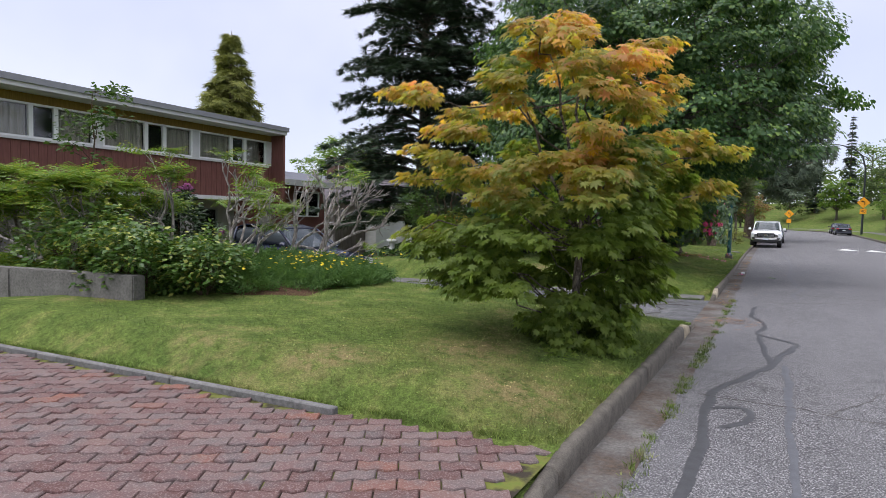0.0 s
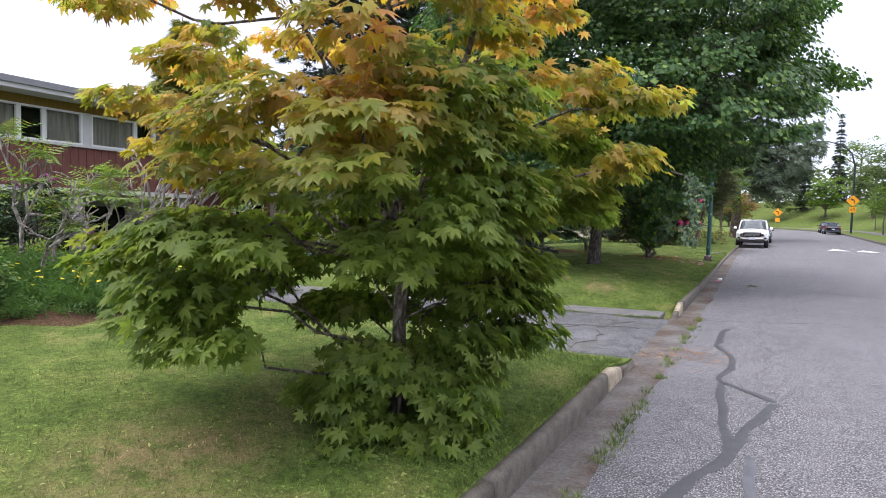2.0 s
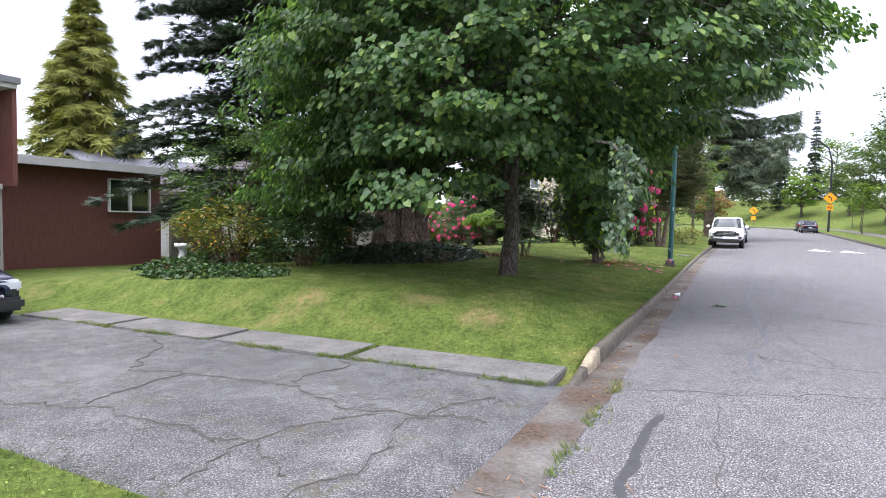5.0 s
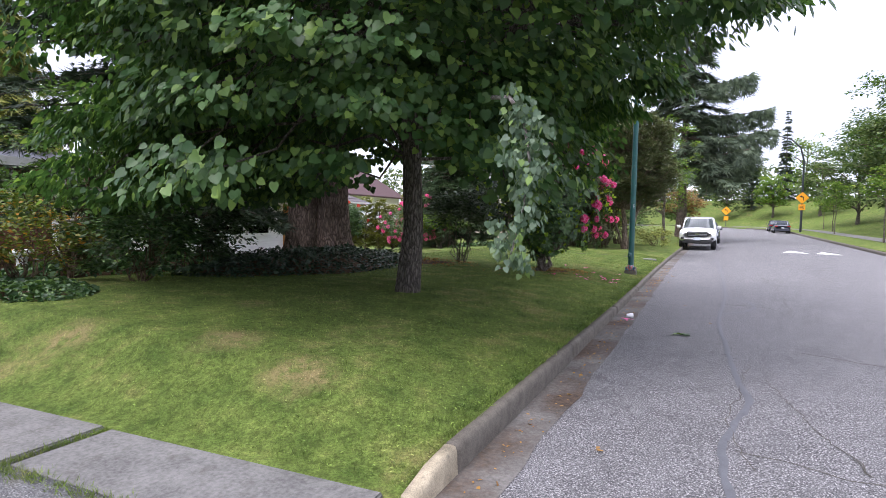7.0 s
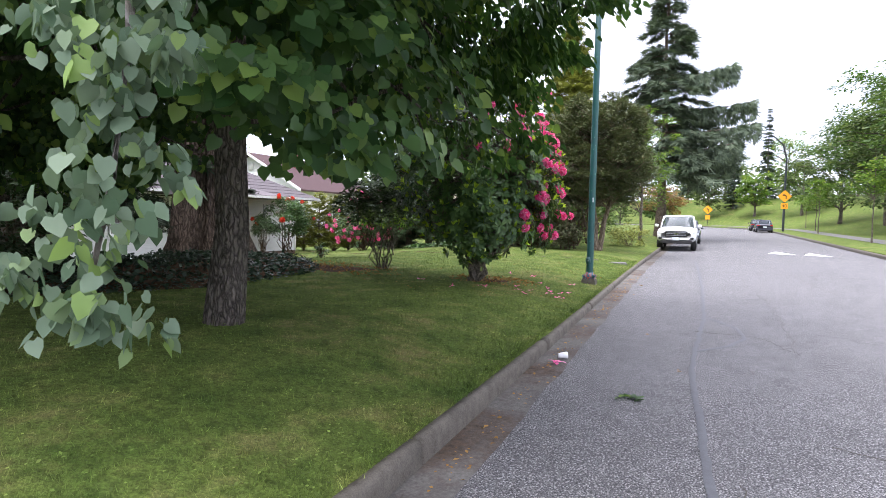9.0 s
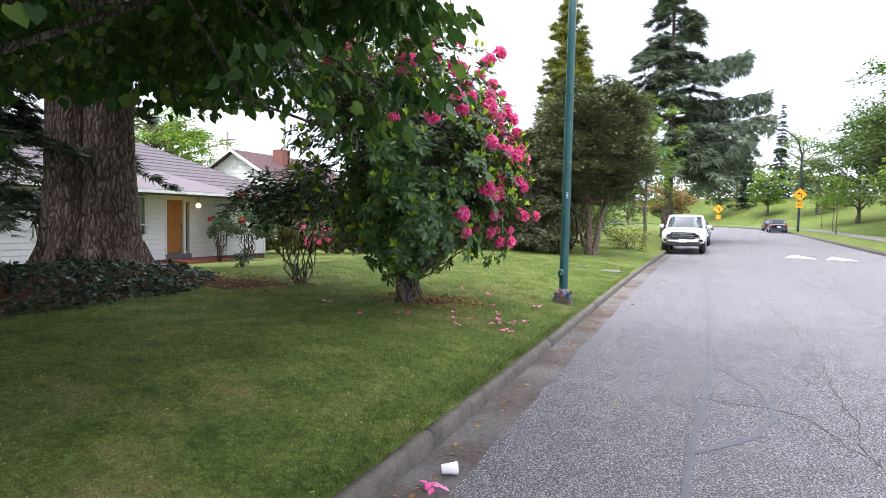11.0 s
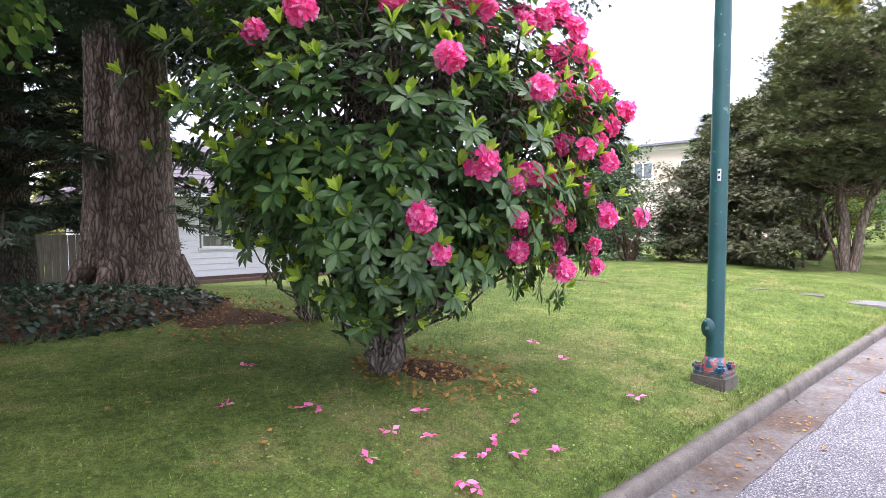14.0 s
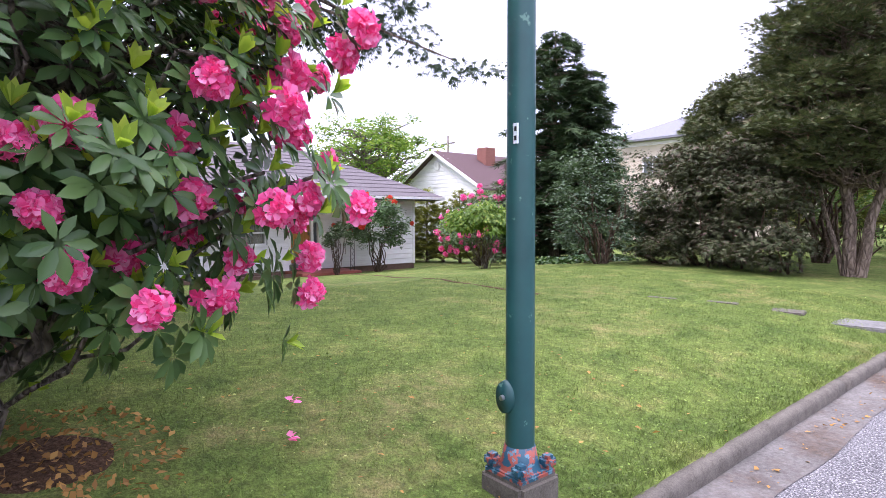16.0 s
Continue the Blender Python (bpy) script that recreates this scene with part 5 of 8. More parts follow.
# ---- houses ----
def sash(parent, x, y0, y1, z0, z1, fill, face=1, frame_m=None, name="window"):
    """A window in a wall that faces +x: frame, a curtain or a near-black sheet for the unlit inside, and a pane."""
    frame_m = frame_m or M_WHITE
    bm = bmesh.new()
    for q in ((y0, y0 + 0.05, z0, z1), (y1 - 0.05, y1, z0, z1), (y0 + 0.05, y1 - 0.05, z0, z0 + 0.05), (y0 + 0.05, y1 - 0.05, z1 - 0.05, z1)):
        box(bm, x - 0.08, x + 0.03, *q)
    w = part(name, bm, frame_m, parent)
    boxpart("pane", x - 0.035, x - 0.03, y0 + 0.045, y1 - 0.045, z0 + 0.045, z1 - 0.045, M_GLASS, w).visible_shadow = False
    if fill is M_CURTAIN:
        bm = bmesh.new()
        n = max(8, int((y1 - y0) / 0.035))
        ys = np.linspace(y0 + 0.04, y1 - 0.04, n)
        lo = [bm.verts.new((x - 0.14 + 0.025 * math.sin(i * 1.9 + y0 * 7), y, z0 + 0.03)) for i, y in enumerate(ys)]
        hi = [bm.verts.new((x - 0.14 + 0.02 * math.sin(i * 1.9 + y0 * 7), y, z1 - 0.03)) for i, y in enumerate(ys)]
        for i in range(n - 1):
            bm.faces.new((lo[i], lo[i + 1], hi[i + 1], hi[i]))
        part("curtain", bm, M_CURTAIN, w, smooth=True)
    return w


def red_house():
    t = thing("red_house", (-16.0, 0, -0.55), "two-storey red-brown house with low roof and ribbon windows", "house")
    X = 0.0
    Y0, Y1 = -9.5, 14.70
    # upper storey: wall below and above the ribbon of windows; pieces butt end to end
    boxpart("lower_wall", -7.0, X, Y0, Y1, 2.50, 3.66, M_REDSIDE, t)
    boxpart("upper_wall", -7.0, X, Y0, Y1, 4.52, 4.74, M_OCHRE, t, "ochre strip under the eave")
    # black block behind the ribbon windows: the interior's shade put in as colour
    boxpart("inner_wall", -7.0, -0.6, Y0, Y1, 3.66, 4.52, M_ROOMSHADE, t)
    boxpart("end_wall", -7.0, X + 0.6, Y1, Y1 + 0.1, 2.45, 4.84, M_REDSIDE, t, "red fin wall at the house end")
    boxpart("corner_panel", -0.6, X, 14.52, Y1, 3.66, 4.52, M_REDSIDE, t)
    boxpart("beam", -0.3, X + 0.10, Y0, Y1, 2.38, 2.50, M_TRIMGREY, t, "white beam under the upper storey")
    me = None
    for i in range(121):
        y = Y0 + 0.1 + 0.2 * i
        if y > Y1 - 0.05:
            break
        if me is None:
            b = box(bmesh.new(), X + 0.0005, X + 0.022, -0.02, 0.02, 2.505, 3.64)
            o = part("batten", b, M_REDSIDE, t)
            me = o.data
        else:
            o = new("batten", me)
            o.parent = t
        o.location = (0, y, 0)
    for b in range(-6, 3):
        y = 8.62 + 2.97 * b
        boxpart("mullion", -0.1, X + 0.05, y - 0.11, y + 0.11, 3.66, 4.52, M_TRIMGREY, t)
        if y + 2.9 < 14.7:
            for a, c, fill in ((0.11, 1.36, M_CURTAIN), (1.36, 1.93, None), (1.93, 2.86, M_CURTAIN)):
                sash(t, X, y + a, min(y + c, 14.5), 3.66, 4.52, fill)
    boxpart("window_sill", -0.05, X + 0.07, Y0, 14.55, 3.60, 3.66, M_TRIMGREY, t)
    # roof: low slope, white lower edge and grey capping
    bm = bmesh.new()
    for x0, x1, z0, z1 in ((-8.5, X + 0.74, 4.74, 4.85),):
        box(bm, x0, x1, Y0 - 0.8, Y1 + 0.05, z0, z1)
    part("eave", bm, M_TRIMGREY, t, "white painted eave edge")
    boxpart("roof", -8.6, X + 0.8, Y0 - 0.9, Y1 + 0.1, 4.85, 5.0, M_FASCIA, t, "flat grey roof edge")
    # ground floor, set back and shaded
    boxpart("ground_floor_wall", -7.0, -1.7, Y0, Y1 - 0.2, 0, 2.38, M_STUCCO, t)
    for y in (4.0, 8.2, 11.4, 14.6):
        boxpart("post", -0.28, -0.02, y - 0.14, y + 0.14, 0, 2.38, M_STUCCO, t)
    for y, w in ((6.0, 1.6), (9.8, 1.2), (12.6, 2.2)):
        sash(t, -1.66, y - w / 2, y + w / 2, 0.3, 2.1, None, frame_m=M_FASCIA)
        # thin black sheet on the wall paints the darkness seen through the glass
        boxpart("room", -1.70, -1.695, y - w / 2, y + w / 2, 0.3, 2.1, M_ROOMSHADE, t)


red_house()


def low_wing():
    t = thing("brown_outbuilding", (-20.0, 15.4, -0.7), "low dark brown flat-roofed wing with a window", "outbuilding")
    boxpart("wall", -4, 0, 0.02, 6.5, 0, 3.45, M_REDSIDE, t)
    boxpart("roof", -4.4, 0.6, -0.1, 6.9, 3.45, 3.68, M_FASCIA, t)
    boxpart("fascia", 0.6, 0.64, -0.1, 6.9, 3.43, 3.70, M_TRIMGREY, t)
    # thin black sheet on the solid wing paints the unlit inside
    boxpart("room", 0.003, 0.006, 4.4, 6.0, 2.0, 3.2, M_ROOMSHADE, t)
    sash(t, 0.1, 4.4, 5.2, 2.0, 3.2, M_CURTAIN)
    sash(t, 0.1, 5.2, 6.0, 2.0, 3.2, None)


low_wing()


def fence():
    t = thing("wooden_fence", (-19.0, 21.6, -0.75), "weathered grey board fence with a lattice top", "fence")
    for i in range(46):
        y = 0.19 * i
        o = boxpart("board", 0.0, 0.022, y, y + 0.18, 0.02, 1.72 + 0.01 * math.sin(i * 2.1), M_FENCE, t)
    for y in np.arange(0, 8.8, 2.2):
        boxpart("post", -0.10, -0.002, y, y + 0.1, 0, 2.15, M_FENCE, t)
    for z in (1.76, 2.10):
        boxpart("rail", -0.03, 0.02, 0, 8.8, z, z + 0.05, M_FENCE, t)
    for i in range(44):
        boxpart("lattice_slat", -0.012, 0.006, 0.2 * i + 0.05, 0.2 * i + 0.09, 1.81, 2.10, M_FENCE, t)
    for z in (1.89, 1.99):
        boxpart("lattice_rail", 0.007, 0.016, 0, 8.8, z, z + 0.03, M_FENCE, t)


fence()


def gable_roof(t, x0, x1, y0, y1, z0, z1, material, along="y", over=0.4, name="roof"):
    """Two thin roof slopes with a thickness; the ridge runs along the named axis."""
    bm = bmesh.new()
    if along == "y":
        xm = (x0 + x1) / 2
        pts = [(x0 - over, z0 - over * 0.4), (xm, z1), (x1 + over, z0 - over * 0.4), (x1 + over, z0 - over * 0.4 + 0.14), (xm, z1 + 0.16), (x0 - over, z0 - over * 0.4 + 0.14)]
        a = [bm.verts.new((p, y0 - over, q)) for p, q in pts]
        b = [bm.verts.new((p, y1 + over, q)) for p, q in pts]
    else:
        ym = (y0 + y1) / 2
        pts = [(y0 - over, z0 - over * 0.4), (ym, z1), (y1 + over, z0 - over * 0.4), (y1 + over, z0 - over * 0.4 + 0.14), (ym, z1 + 0.16), (y0 - over, z0 - over * 0.4 + 0.14)]
        a = [bm.verts.new((x0 - over, p, q)) for p, q in pts]
        b = [bm.verts.new((x1 + over, p, q)) for p, q in pts]
    for q in ((0, 1, 4, 5), (1, 2, 3, 4)):
        bm.faces.new([a[i] for i in q])
        bm.faces.new([b[i] for i in reversed(q)])
    for i in range(6):
        j = (i + 1) % 6
        bm.faces.new((a[i], b[i], b[j], a[j]))
    bmesh.ops.recalc_face_normals(bm, faces=bm.faces[:])
    return part(name, bm, material, t)


def hip_roof(t, x0, x1, y0, y1, z0, z1, material, name="roof", ridge=None):
    bm = bmesh.new()
    r = (x1 - x0) / 2 if ridge is None else ridge
    xm = (x0 + x1) / 2
    lo = [bm.verts.new(q) for q in ((x0, y0, z0), (x1, y0, z0), (x1, y1, z0), (x0, y1, z0))]
    mid = [bm.verts.new(q) for q in ((x0, y0, z0 + 0.14), (x1, y0, z0 + 0.14), (x1, y1, z0 + 0.14), (x0, y1, z0 + 0.14))]
    a, b = bm.verts.new((xm, y0 + r, z1)), bm.verts.new((xm, y1 - r, z1))
    bm.faces.new(lo[::-1])
    for i in range(4):
        j = (i + 1) % 4
        bm.faces.new((lo[i], lo[j], mid[j], mid[i]))
    bm.faces.new((mid[0], mid[1], a))
    bm.faces.new((mid[1], mid[2], b, a))
    bm.faces.new((mid[2], mid[3], b))
    bm.faces.new((mid[3], mid[0], a, b))
    bmesh.ops.recalc_face_normals(bm, faces=bm.faces[:])
    return part(name, bm, material, t)


def grey_house():
    t = thing("grey_house", (-27.0, 25.0, -0.9), "grey stucco bungalow with a brown brick chimney behind the fence", "house")
    boxpart("wall", -8, 0, 0, 14, 0, 3.2, M_STUCCO, t)
    gable_roof(t, -8, 0, 0, 14, 3.2, 5.2, M_SLATE, "y", 0.5)
    boxpart("chimney", -1.2, -0.4, 6.1, 7.1, 3.6, 6.4, M_BRICKBR, t, "brown brick chimney", 0.01)
    boxpart("gutter", 0.5, 0.58, -0.5, 14.5, 2.98, 3.06, M_TRIMGREY, t)


grey_house()

BOARDS = {}


def boards(parent, x, y0, y1, z0, z1, material=None, gap=0.19, axis="y"):
    """Lapped siding: one tilted board a course, as parts sharing a mesh by length."""
    z = z0
    while z < z1 - 0.02:
        h = min(gap, z1 - z)
        key = (round(y1 - y0, 3), round(h, 3), axis, (material or M_WHITESIDE).name)
        if key not in BOARDS:
            bm = bmesh.new()
            L = y1 - y0
            prof = ((0.0, 0.0), (0.026, 0.0), (0.030, 0.014), (0.008, h - 0.002), (0.0, h - 0.002))
            a = [bm.verts.new((p, 0, q) if axis == "y" else (0, -p, q)) for p, q in prof]
            b = [bm.verts.new((p, L, q) if axis == "y" else (L, -p, q)) for p, q in prof]
            bm.faces.new(a)
            bm.faces.new(b[::-1])
            for i in range(5):
                j = (i + 1) % 5
                bm.faces.new((a[i], b[i], b[j], a[j]))
            bmesh.ops.recalc_face_normals(bm, faces=bm.faces[:])
            me = bpy.data.meshes.new("siding_board")
            bm.to_mesh(me)
            bm.free()
            me.materials.append(material or M_WHITESIDE)
            BOARDS[key] = me
        o = new("siding_board", BOARDS[key])
        o.parent = parent
        o.location = (x, y0, z) if axis == "y" else (y0, x, z)
        z += gap


def white_house():
    gz = -0.72
    t = thing("white_house", (-18.3, 24.0, gz), "white clapboard bungalow with hipped shingle roof and oak door", "house")
    H = 2.78
    L = 12.4
    wins = ((2.55, 3.55), (3.66, 4.85), (4.97, 6.35))
    boxpart("core", -7.0, -0.18, 0.1, L - 0.1, 0, H, M_STUCCO, t)
    z0, z1 = 1.22, 2.66
    # courses of boards round the openings
    for a, b, lo, hi in ((0, 2.5, 0.32, H), (2.5, 6.4, 0.32, z0 - 0.05), (2.5, 6.4, z1 + 0.05, H), (6.4, 7.15, 0.32, H), (7.15, 8.35, 2.62, H), (8.35, 9.65, 0.32, H), (9.65, 10.35, 0.32, 1.35), (9.65, 10.35, 2.05, H), (10.35, L, 0.32, H)):
        boxpart("wall_panel", -0.16, -0.001, a, b, lo, hi, M_WHITESIDE, t)
        boards(t, 0.0, a, b, lo, hi)
    boards(t, 0.0, -7.0, 0.0, 0.32, H, axis="x")
    boxpart("side_wall", -7.0, -0.002, 0.001, 0.1, 0.0, H, M_WHITESIDE, t)
    boxpart("foundation", -0.16, 0.01, 0, L, -0.05, 0.32, M_BRICKBR, t, "brown brick footing")
    boxpart("corner_board", -0.01, 0.045, L - 0.06, L + 0.03, 0.3, H, M_WHITE, t)
    # black sheet over the core, painted as shade behind the curtains
    boxpart("room", -0.179, -0.17, 2.5, 6.4, z0 - 0.05, z1 + 0.05, M_ROOMSHADE, t)
    for a, b in wins:
        w = sash(t, 0.02, a, b, z0, z1, M_CURTAIN)
        boxpart("transom", -0.03, 0.045, a + 0.05, b - 0.05, z0 + 0.38, z0 + 0.43, M_WHITE, w)
    boxpart("window_sill", 0.0, 0.09, 2.45, 6.45, z0 - 0.05, z0, M_WHITE, t)
    # entrance
    d = boxpart("door", -0.12, -0.07, 7.22, 7.96, 0.56, 2.56, M_DOOR, t, "golden oak entrance door")
    for zz in (0.75, 1.4, 2.05):
        for yy in (7.30, 7.62):
            boxpart("panel", -0.069, -0.055, yy, yy + 0.26, zz, zz + 0.45, M_DOOR, d, "", 0.01)
    boxpart("door_handle", -0.07, -0.02, 7.88, 7.92, 1.5, 1.62, M_CHROME, d)
    boxpart("sidelight", -0.11, -0.09, 8.06, 8.24, 0.6, 2.5, M_GLASSCAR, t, "narrow dark sidelight")
    bm = bmesh.new()
    for q in ((7.15, 7.22, 0.5, 2.62), (7.96, 8.06, 0.5, 2.62), (8.24, 8.35, 0.5, 2.62), (7.22, 7.96, 2.56, 2.62), (8.06, 8.24, 2.5, 2.62)):
        box(bm, -0.16, 0.03, *q)
    part("door_frame", bm, M_WHITE, t)
    boxpart("threshold", -0.16, 0.02, 7.15, 8.35, 0.32, 0.5, M_SLAB, t)
    sash(t, 0.02, 9.65, 10.35, 1.35, 2.05, M_CURTAIN)
    boxpart("porch_step", 0.0, 1.35, 7.0, 9.2, -0.05, 0.30, M_STEP, t, "red painted porch step", 0.015)
    boxpart("lower_step", 1.35, 1.7, 7.3, 9.0, -0.05, 0.13, M_STEP, t, "", 0.012)
    boxpart("planter_wall", 0.55, 0.75, 1.4, 6.95, -0.1, 0.26, M_BRICKBR, t, "low brown brick planter edge")
    # wrought-iron porch post
    pt = Tubes(4)
    for dy in (-0.08, 0.08):
        pt.add([(1.15, 8.95 + dy, 0.30), (1.15, 8.95 + dy, 2.5)], [0.011, 0.011])
    for i in range(10):
        z = 0.35 + 0.21 * i
        pt.add([(1.15, 8.87, z), (1.15, 8.95, z + 0.1), (1.15, 9.03, z + 0.2)], [0.007] * 3, cap=False)
        pt.add([(1.15, 9.03, z), (1.15, 8.95, z + 0.1), (1.15, 8.87, z + 0.2)], [0.007] * 3, cap=False)
    pt.mesh("porch_post", M_DARKPOLE, t, "black wrought-iron porch post")
    # roof: main hip and a lower porch hip
    hip_roof(t, -8.0, 0.75, -0.8, L + 0.9, H, 5.0, M_SHINGLE)
    hip_roof(t, -3.0, 1.6, 4.2, 9.6, H - 0.06, 3.62, M_SHINGLE, "porch_roof", 2.0)
    boxpart("gutter", 0.755, 0.85, -0.8, 4.19, H + 0.02, H + 0.12, M_WHITE, t)
    boxpart("gutter", 1.605, 1.69, 4.2, 9.6, H - 0.04, H + 0.06, M_WHITE, t)
    boxpart("gutter", 0.755, 0.85, 9.61, L + 0.9, H + 0.02, H + 0.12, M_WHITE, t)
    # shingle courses on the road-facing slopes
    for i in range(1, 13):
        f = i / 13.0
        x = 0.75 - 4.37 * f
        inset = 4.37 * f
        boxpart("shingle_course", x - 0.02, x + 0.03, -0.8 + inset, L + 0.9 - inset, H + 0.14 + (5.0 - H - 0.14) * f - 0.012, H + 0.14 + (5.0 - H - 0.14) * f + 0.005, M_SHINGLE, t)
    lamp = Tubes(6)
    lamp.add([(0.9, 7.9, 2.72), (0.9, 7.9, 2.45)], [0.012, 0.012])
    lp = lamp.mesh("porch_lamp", M_DARKPOLE, t)
    bm = bmesh.new()
    bmesh.ops.create_uvsphere(bm, u_segments=10, v_segments=8, radius=0.09, matrix=Matrix.Translation((0.9, 7.9, 2.37)))
    part("bulb", bm, M_BULB, lp, "warm glowing porch bulb", True)
    return t


white_house()


def gable_house():
    t = thing("gable_house", (-33.8, 50.0, -0.8), "white clapboard house with red roof and brick chimney", "house")
    boxpart("wall", -5.0, 5.0, 0.03, 10, 0, 4.2, M_WHITESIDE, t)
    bm = bmesh.new()
    a = [bm.verts.new(q) for q in ((-5, 0.03, 4.2), (5, 0.03, 4.2), (0, 0.03, 7.0))]
    b = [bm.verts.new((v.co.x, 10, v.co.z)) for v in a]
    bm.faces.new(a)
    bm.faces.new(b[::-1])
    for i in range(3):
        j = (i + 1) % 3
        bm.faces.new((a[i], b[i], b[j], a[j]))
    bmesh.ops.recalc_face_normals(bm, faces=bm.faces[:])
    part("gable_wall", bm, M_WHITESIDE, t)
    for i in range(22):
        z = 0.2 + 0.3 * i
        w = 5.0 if z < 4.0 else 5.0 * (6.9 - z) / 2.8
        if w > 0.4:
            boards(t, 0.03, -w, w, z, z + 0.3, gap=0.3, axis="x")
    gable_roof(t, -5, 5, 0, 10, 4.2, 7.0, M_SHINGLERED, "y", 0.5)
    for side in (-1, 1):
        bm = bmesh.new()
        a = [bm.verts.new((side * q, y, z)) for y in (-0.56, -0.504) for q, z in ((5.5, 3.96), (0.0, 6.96), (0.0, 7.18), (5.5, 4.18))]
        for q in ((0, 1, 2, 3), (7, 6, 5, 4), (0, 4, 5, 1), (1, 5, 6, 2), (2, 6, 7, 3), (3, 7, 4, 0)):
            bm.faces.new([a[k] for k in q])
        bmesh.ops.recalc_face_normals(bm, faces=bm.faces[:])
        part("gable_trim", bm, M_WHITE, t, "white gable edge board")
    boxpart("attic_vent", -0.25, 0.25, -0.08, -0.02, 5.75, 6.35, M_TRIMGREY, t, "small attic vent", 0.01)
    boxpart("chimney", 0.9, 1.9, 3.2, 4.2, 5.5, 7.5, M_BRICK, t, "red brick chimney", 0.01)


gable_house()


def beige_house():
    t = thing("beige_house", (-25.2, 60.0, -0.3), "beige stucco house with grey hipped roof behind trees", "house")
    boxpart("wall", 0, 12, 0, 9, 0, 7.0, M_BEIGE, t)
    boxpart("trim", -0.05, 12.05, -0.06, -0.005, 6.7, 7.0, M_WHITE, t)
    hip_roof(t, -0.7, 12.7, -0.7, 9.7, 7.0, 9.6, M_SLATE, ridge=4.9)
    for x in (2.4, 6.0):
        bm = bmesh.new()
        for q in ((x, x + 0.1, 4.6, 5.9), (x + 1.5, x + 1.6, 4.6, 5.9), (x + 0.1, x + 1.5, 4.6, 4.7), (x + 0.1, x + 1.5, 5.8, 5.9), (x + 0.75, x + 0.85, 4.7, 5.8)):
            box(bm, q[0], q[1], -0.07, -0.001, q[2], q[3])
        w = part("window", bm, M_WHITE, t)
        boxpart("pane", x + 0.1, x + 1.5, -0.03, -0.002, 4.7, 5.8, M_GLASSCAR, w)


beige_house()


# ---- vehicles ----
def loft(stations, m=12, power=3.0, name="body", material=None, parent=None, label=""):
    """A rounded shell through cross-sections (y, half width, bottom, top)."""
    V, F = [], []
    for y, w, z0, z1 in stations:
        for i in range(m):
            a = 2 * math.pi * (i + 0.5) / m
            c, s = math.cos(a), math.sin(a)
            V.append((w * math.copysign(abs(c) ** (2 / power), c), y, (z0 + z1) / 2 + (z1 - z0) / 2 * math.copysign(abs(s) ** (2 / power), s)))
    n = len(stations)
    for k in range(n - 1):
        for i in range(m):
            j = (i + 1) % m
            F.append((k * m + i, k * m + j, (k + 1) * m + j, (k + 1) * m + i))
    ends = np.array([list(range(m)), list(range((n - 1) * m, n * m))[::-1]])
    ob = np_mesh(name, V, [np.array(F)[:, ::-1], ends[:, ::-1]], material, parent, label, True)
    return ob


def wheel(parent, x, y, r, w=0.22):
    bm = bmesh.new()
    bmesh.ops.create_cone(bm, cap_ends=True, segments=24, radius1=r, radius2=r, depth=w, matrix=pose(x, y, r, 0, 90, 0))
    bmesh.ops.bevel(bm, geom=[ed for ed in bm.edges if len(ed.link_faces) == 2 and ed.calc_face_angle(0) > 1], offset=0.03, segments=2, affect="EDGES")
    ty = part("tyre", bm, M_TYRE, parent, "", True)
    s = 1 if x > 0 else -1
    bm = bmesh.new()
    bmesh.ops.create_cone(bm, cap_ends=True, segments=20, radius1=r * 0.62, radius2=r * 0.62, depth=0.02, matrix=pose(x + s * w * 0.5, y, r, 0, 90, 0))
    for i in range(5):
        a = i * 72
        mm = pose(x + s * (w * 0.5 + 0.012), y, r, a, 0, 0)
        vs = [bm.verts.new(mm @ Vector(q)) for q in ((0, -0.035, 0.04), (0, 0.035, 0.04), (0, 0.02, r * 0.6), (0, -0.02, r * 0.6))]
        bm.faces.new(vs)
    part("rim", bm, M_RIM, ty)


def text_on(parent, name, body, size, m, material):
    cu = bpy.data.curves.new(name, "FONT")
    cu.body, cu.size, cu.align_x, cu.align_y, cu.extrude = body, size, "CENTER", "CENTER", 0.001
    cu.materials.append(material)
    ob = new(name, cu)
    dg = bpy.context.evaluated_depsgraph_get()
    me = bpy.data.meshes.new_from_object(ob.evaluated_get(dg))
    bpy.data.objects.remove(ob)
    me.name = name
    o = new(name, me)
    o.parent = parent
    o.matrix_basis = m
    return o


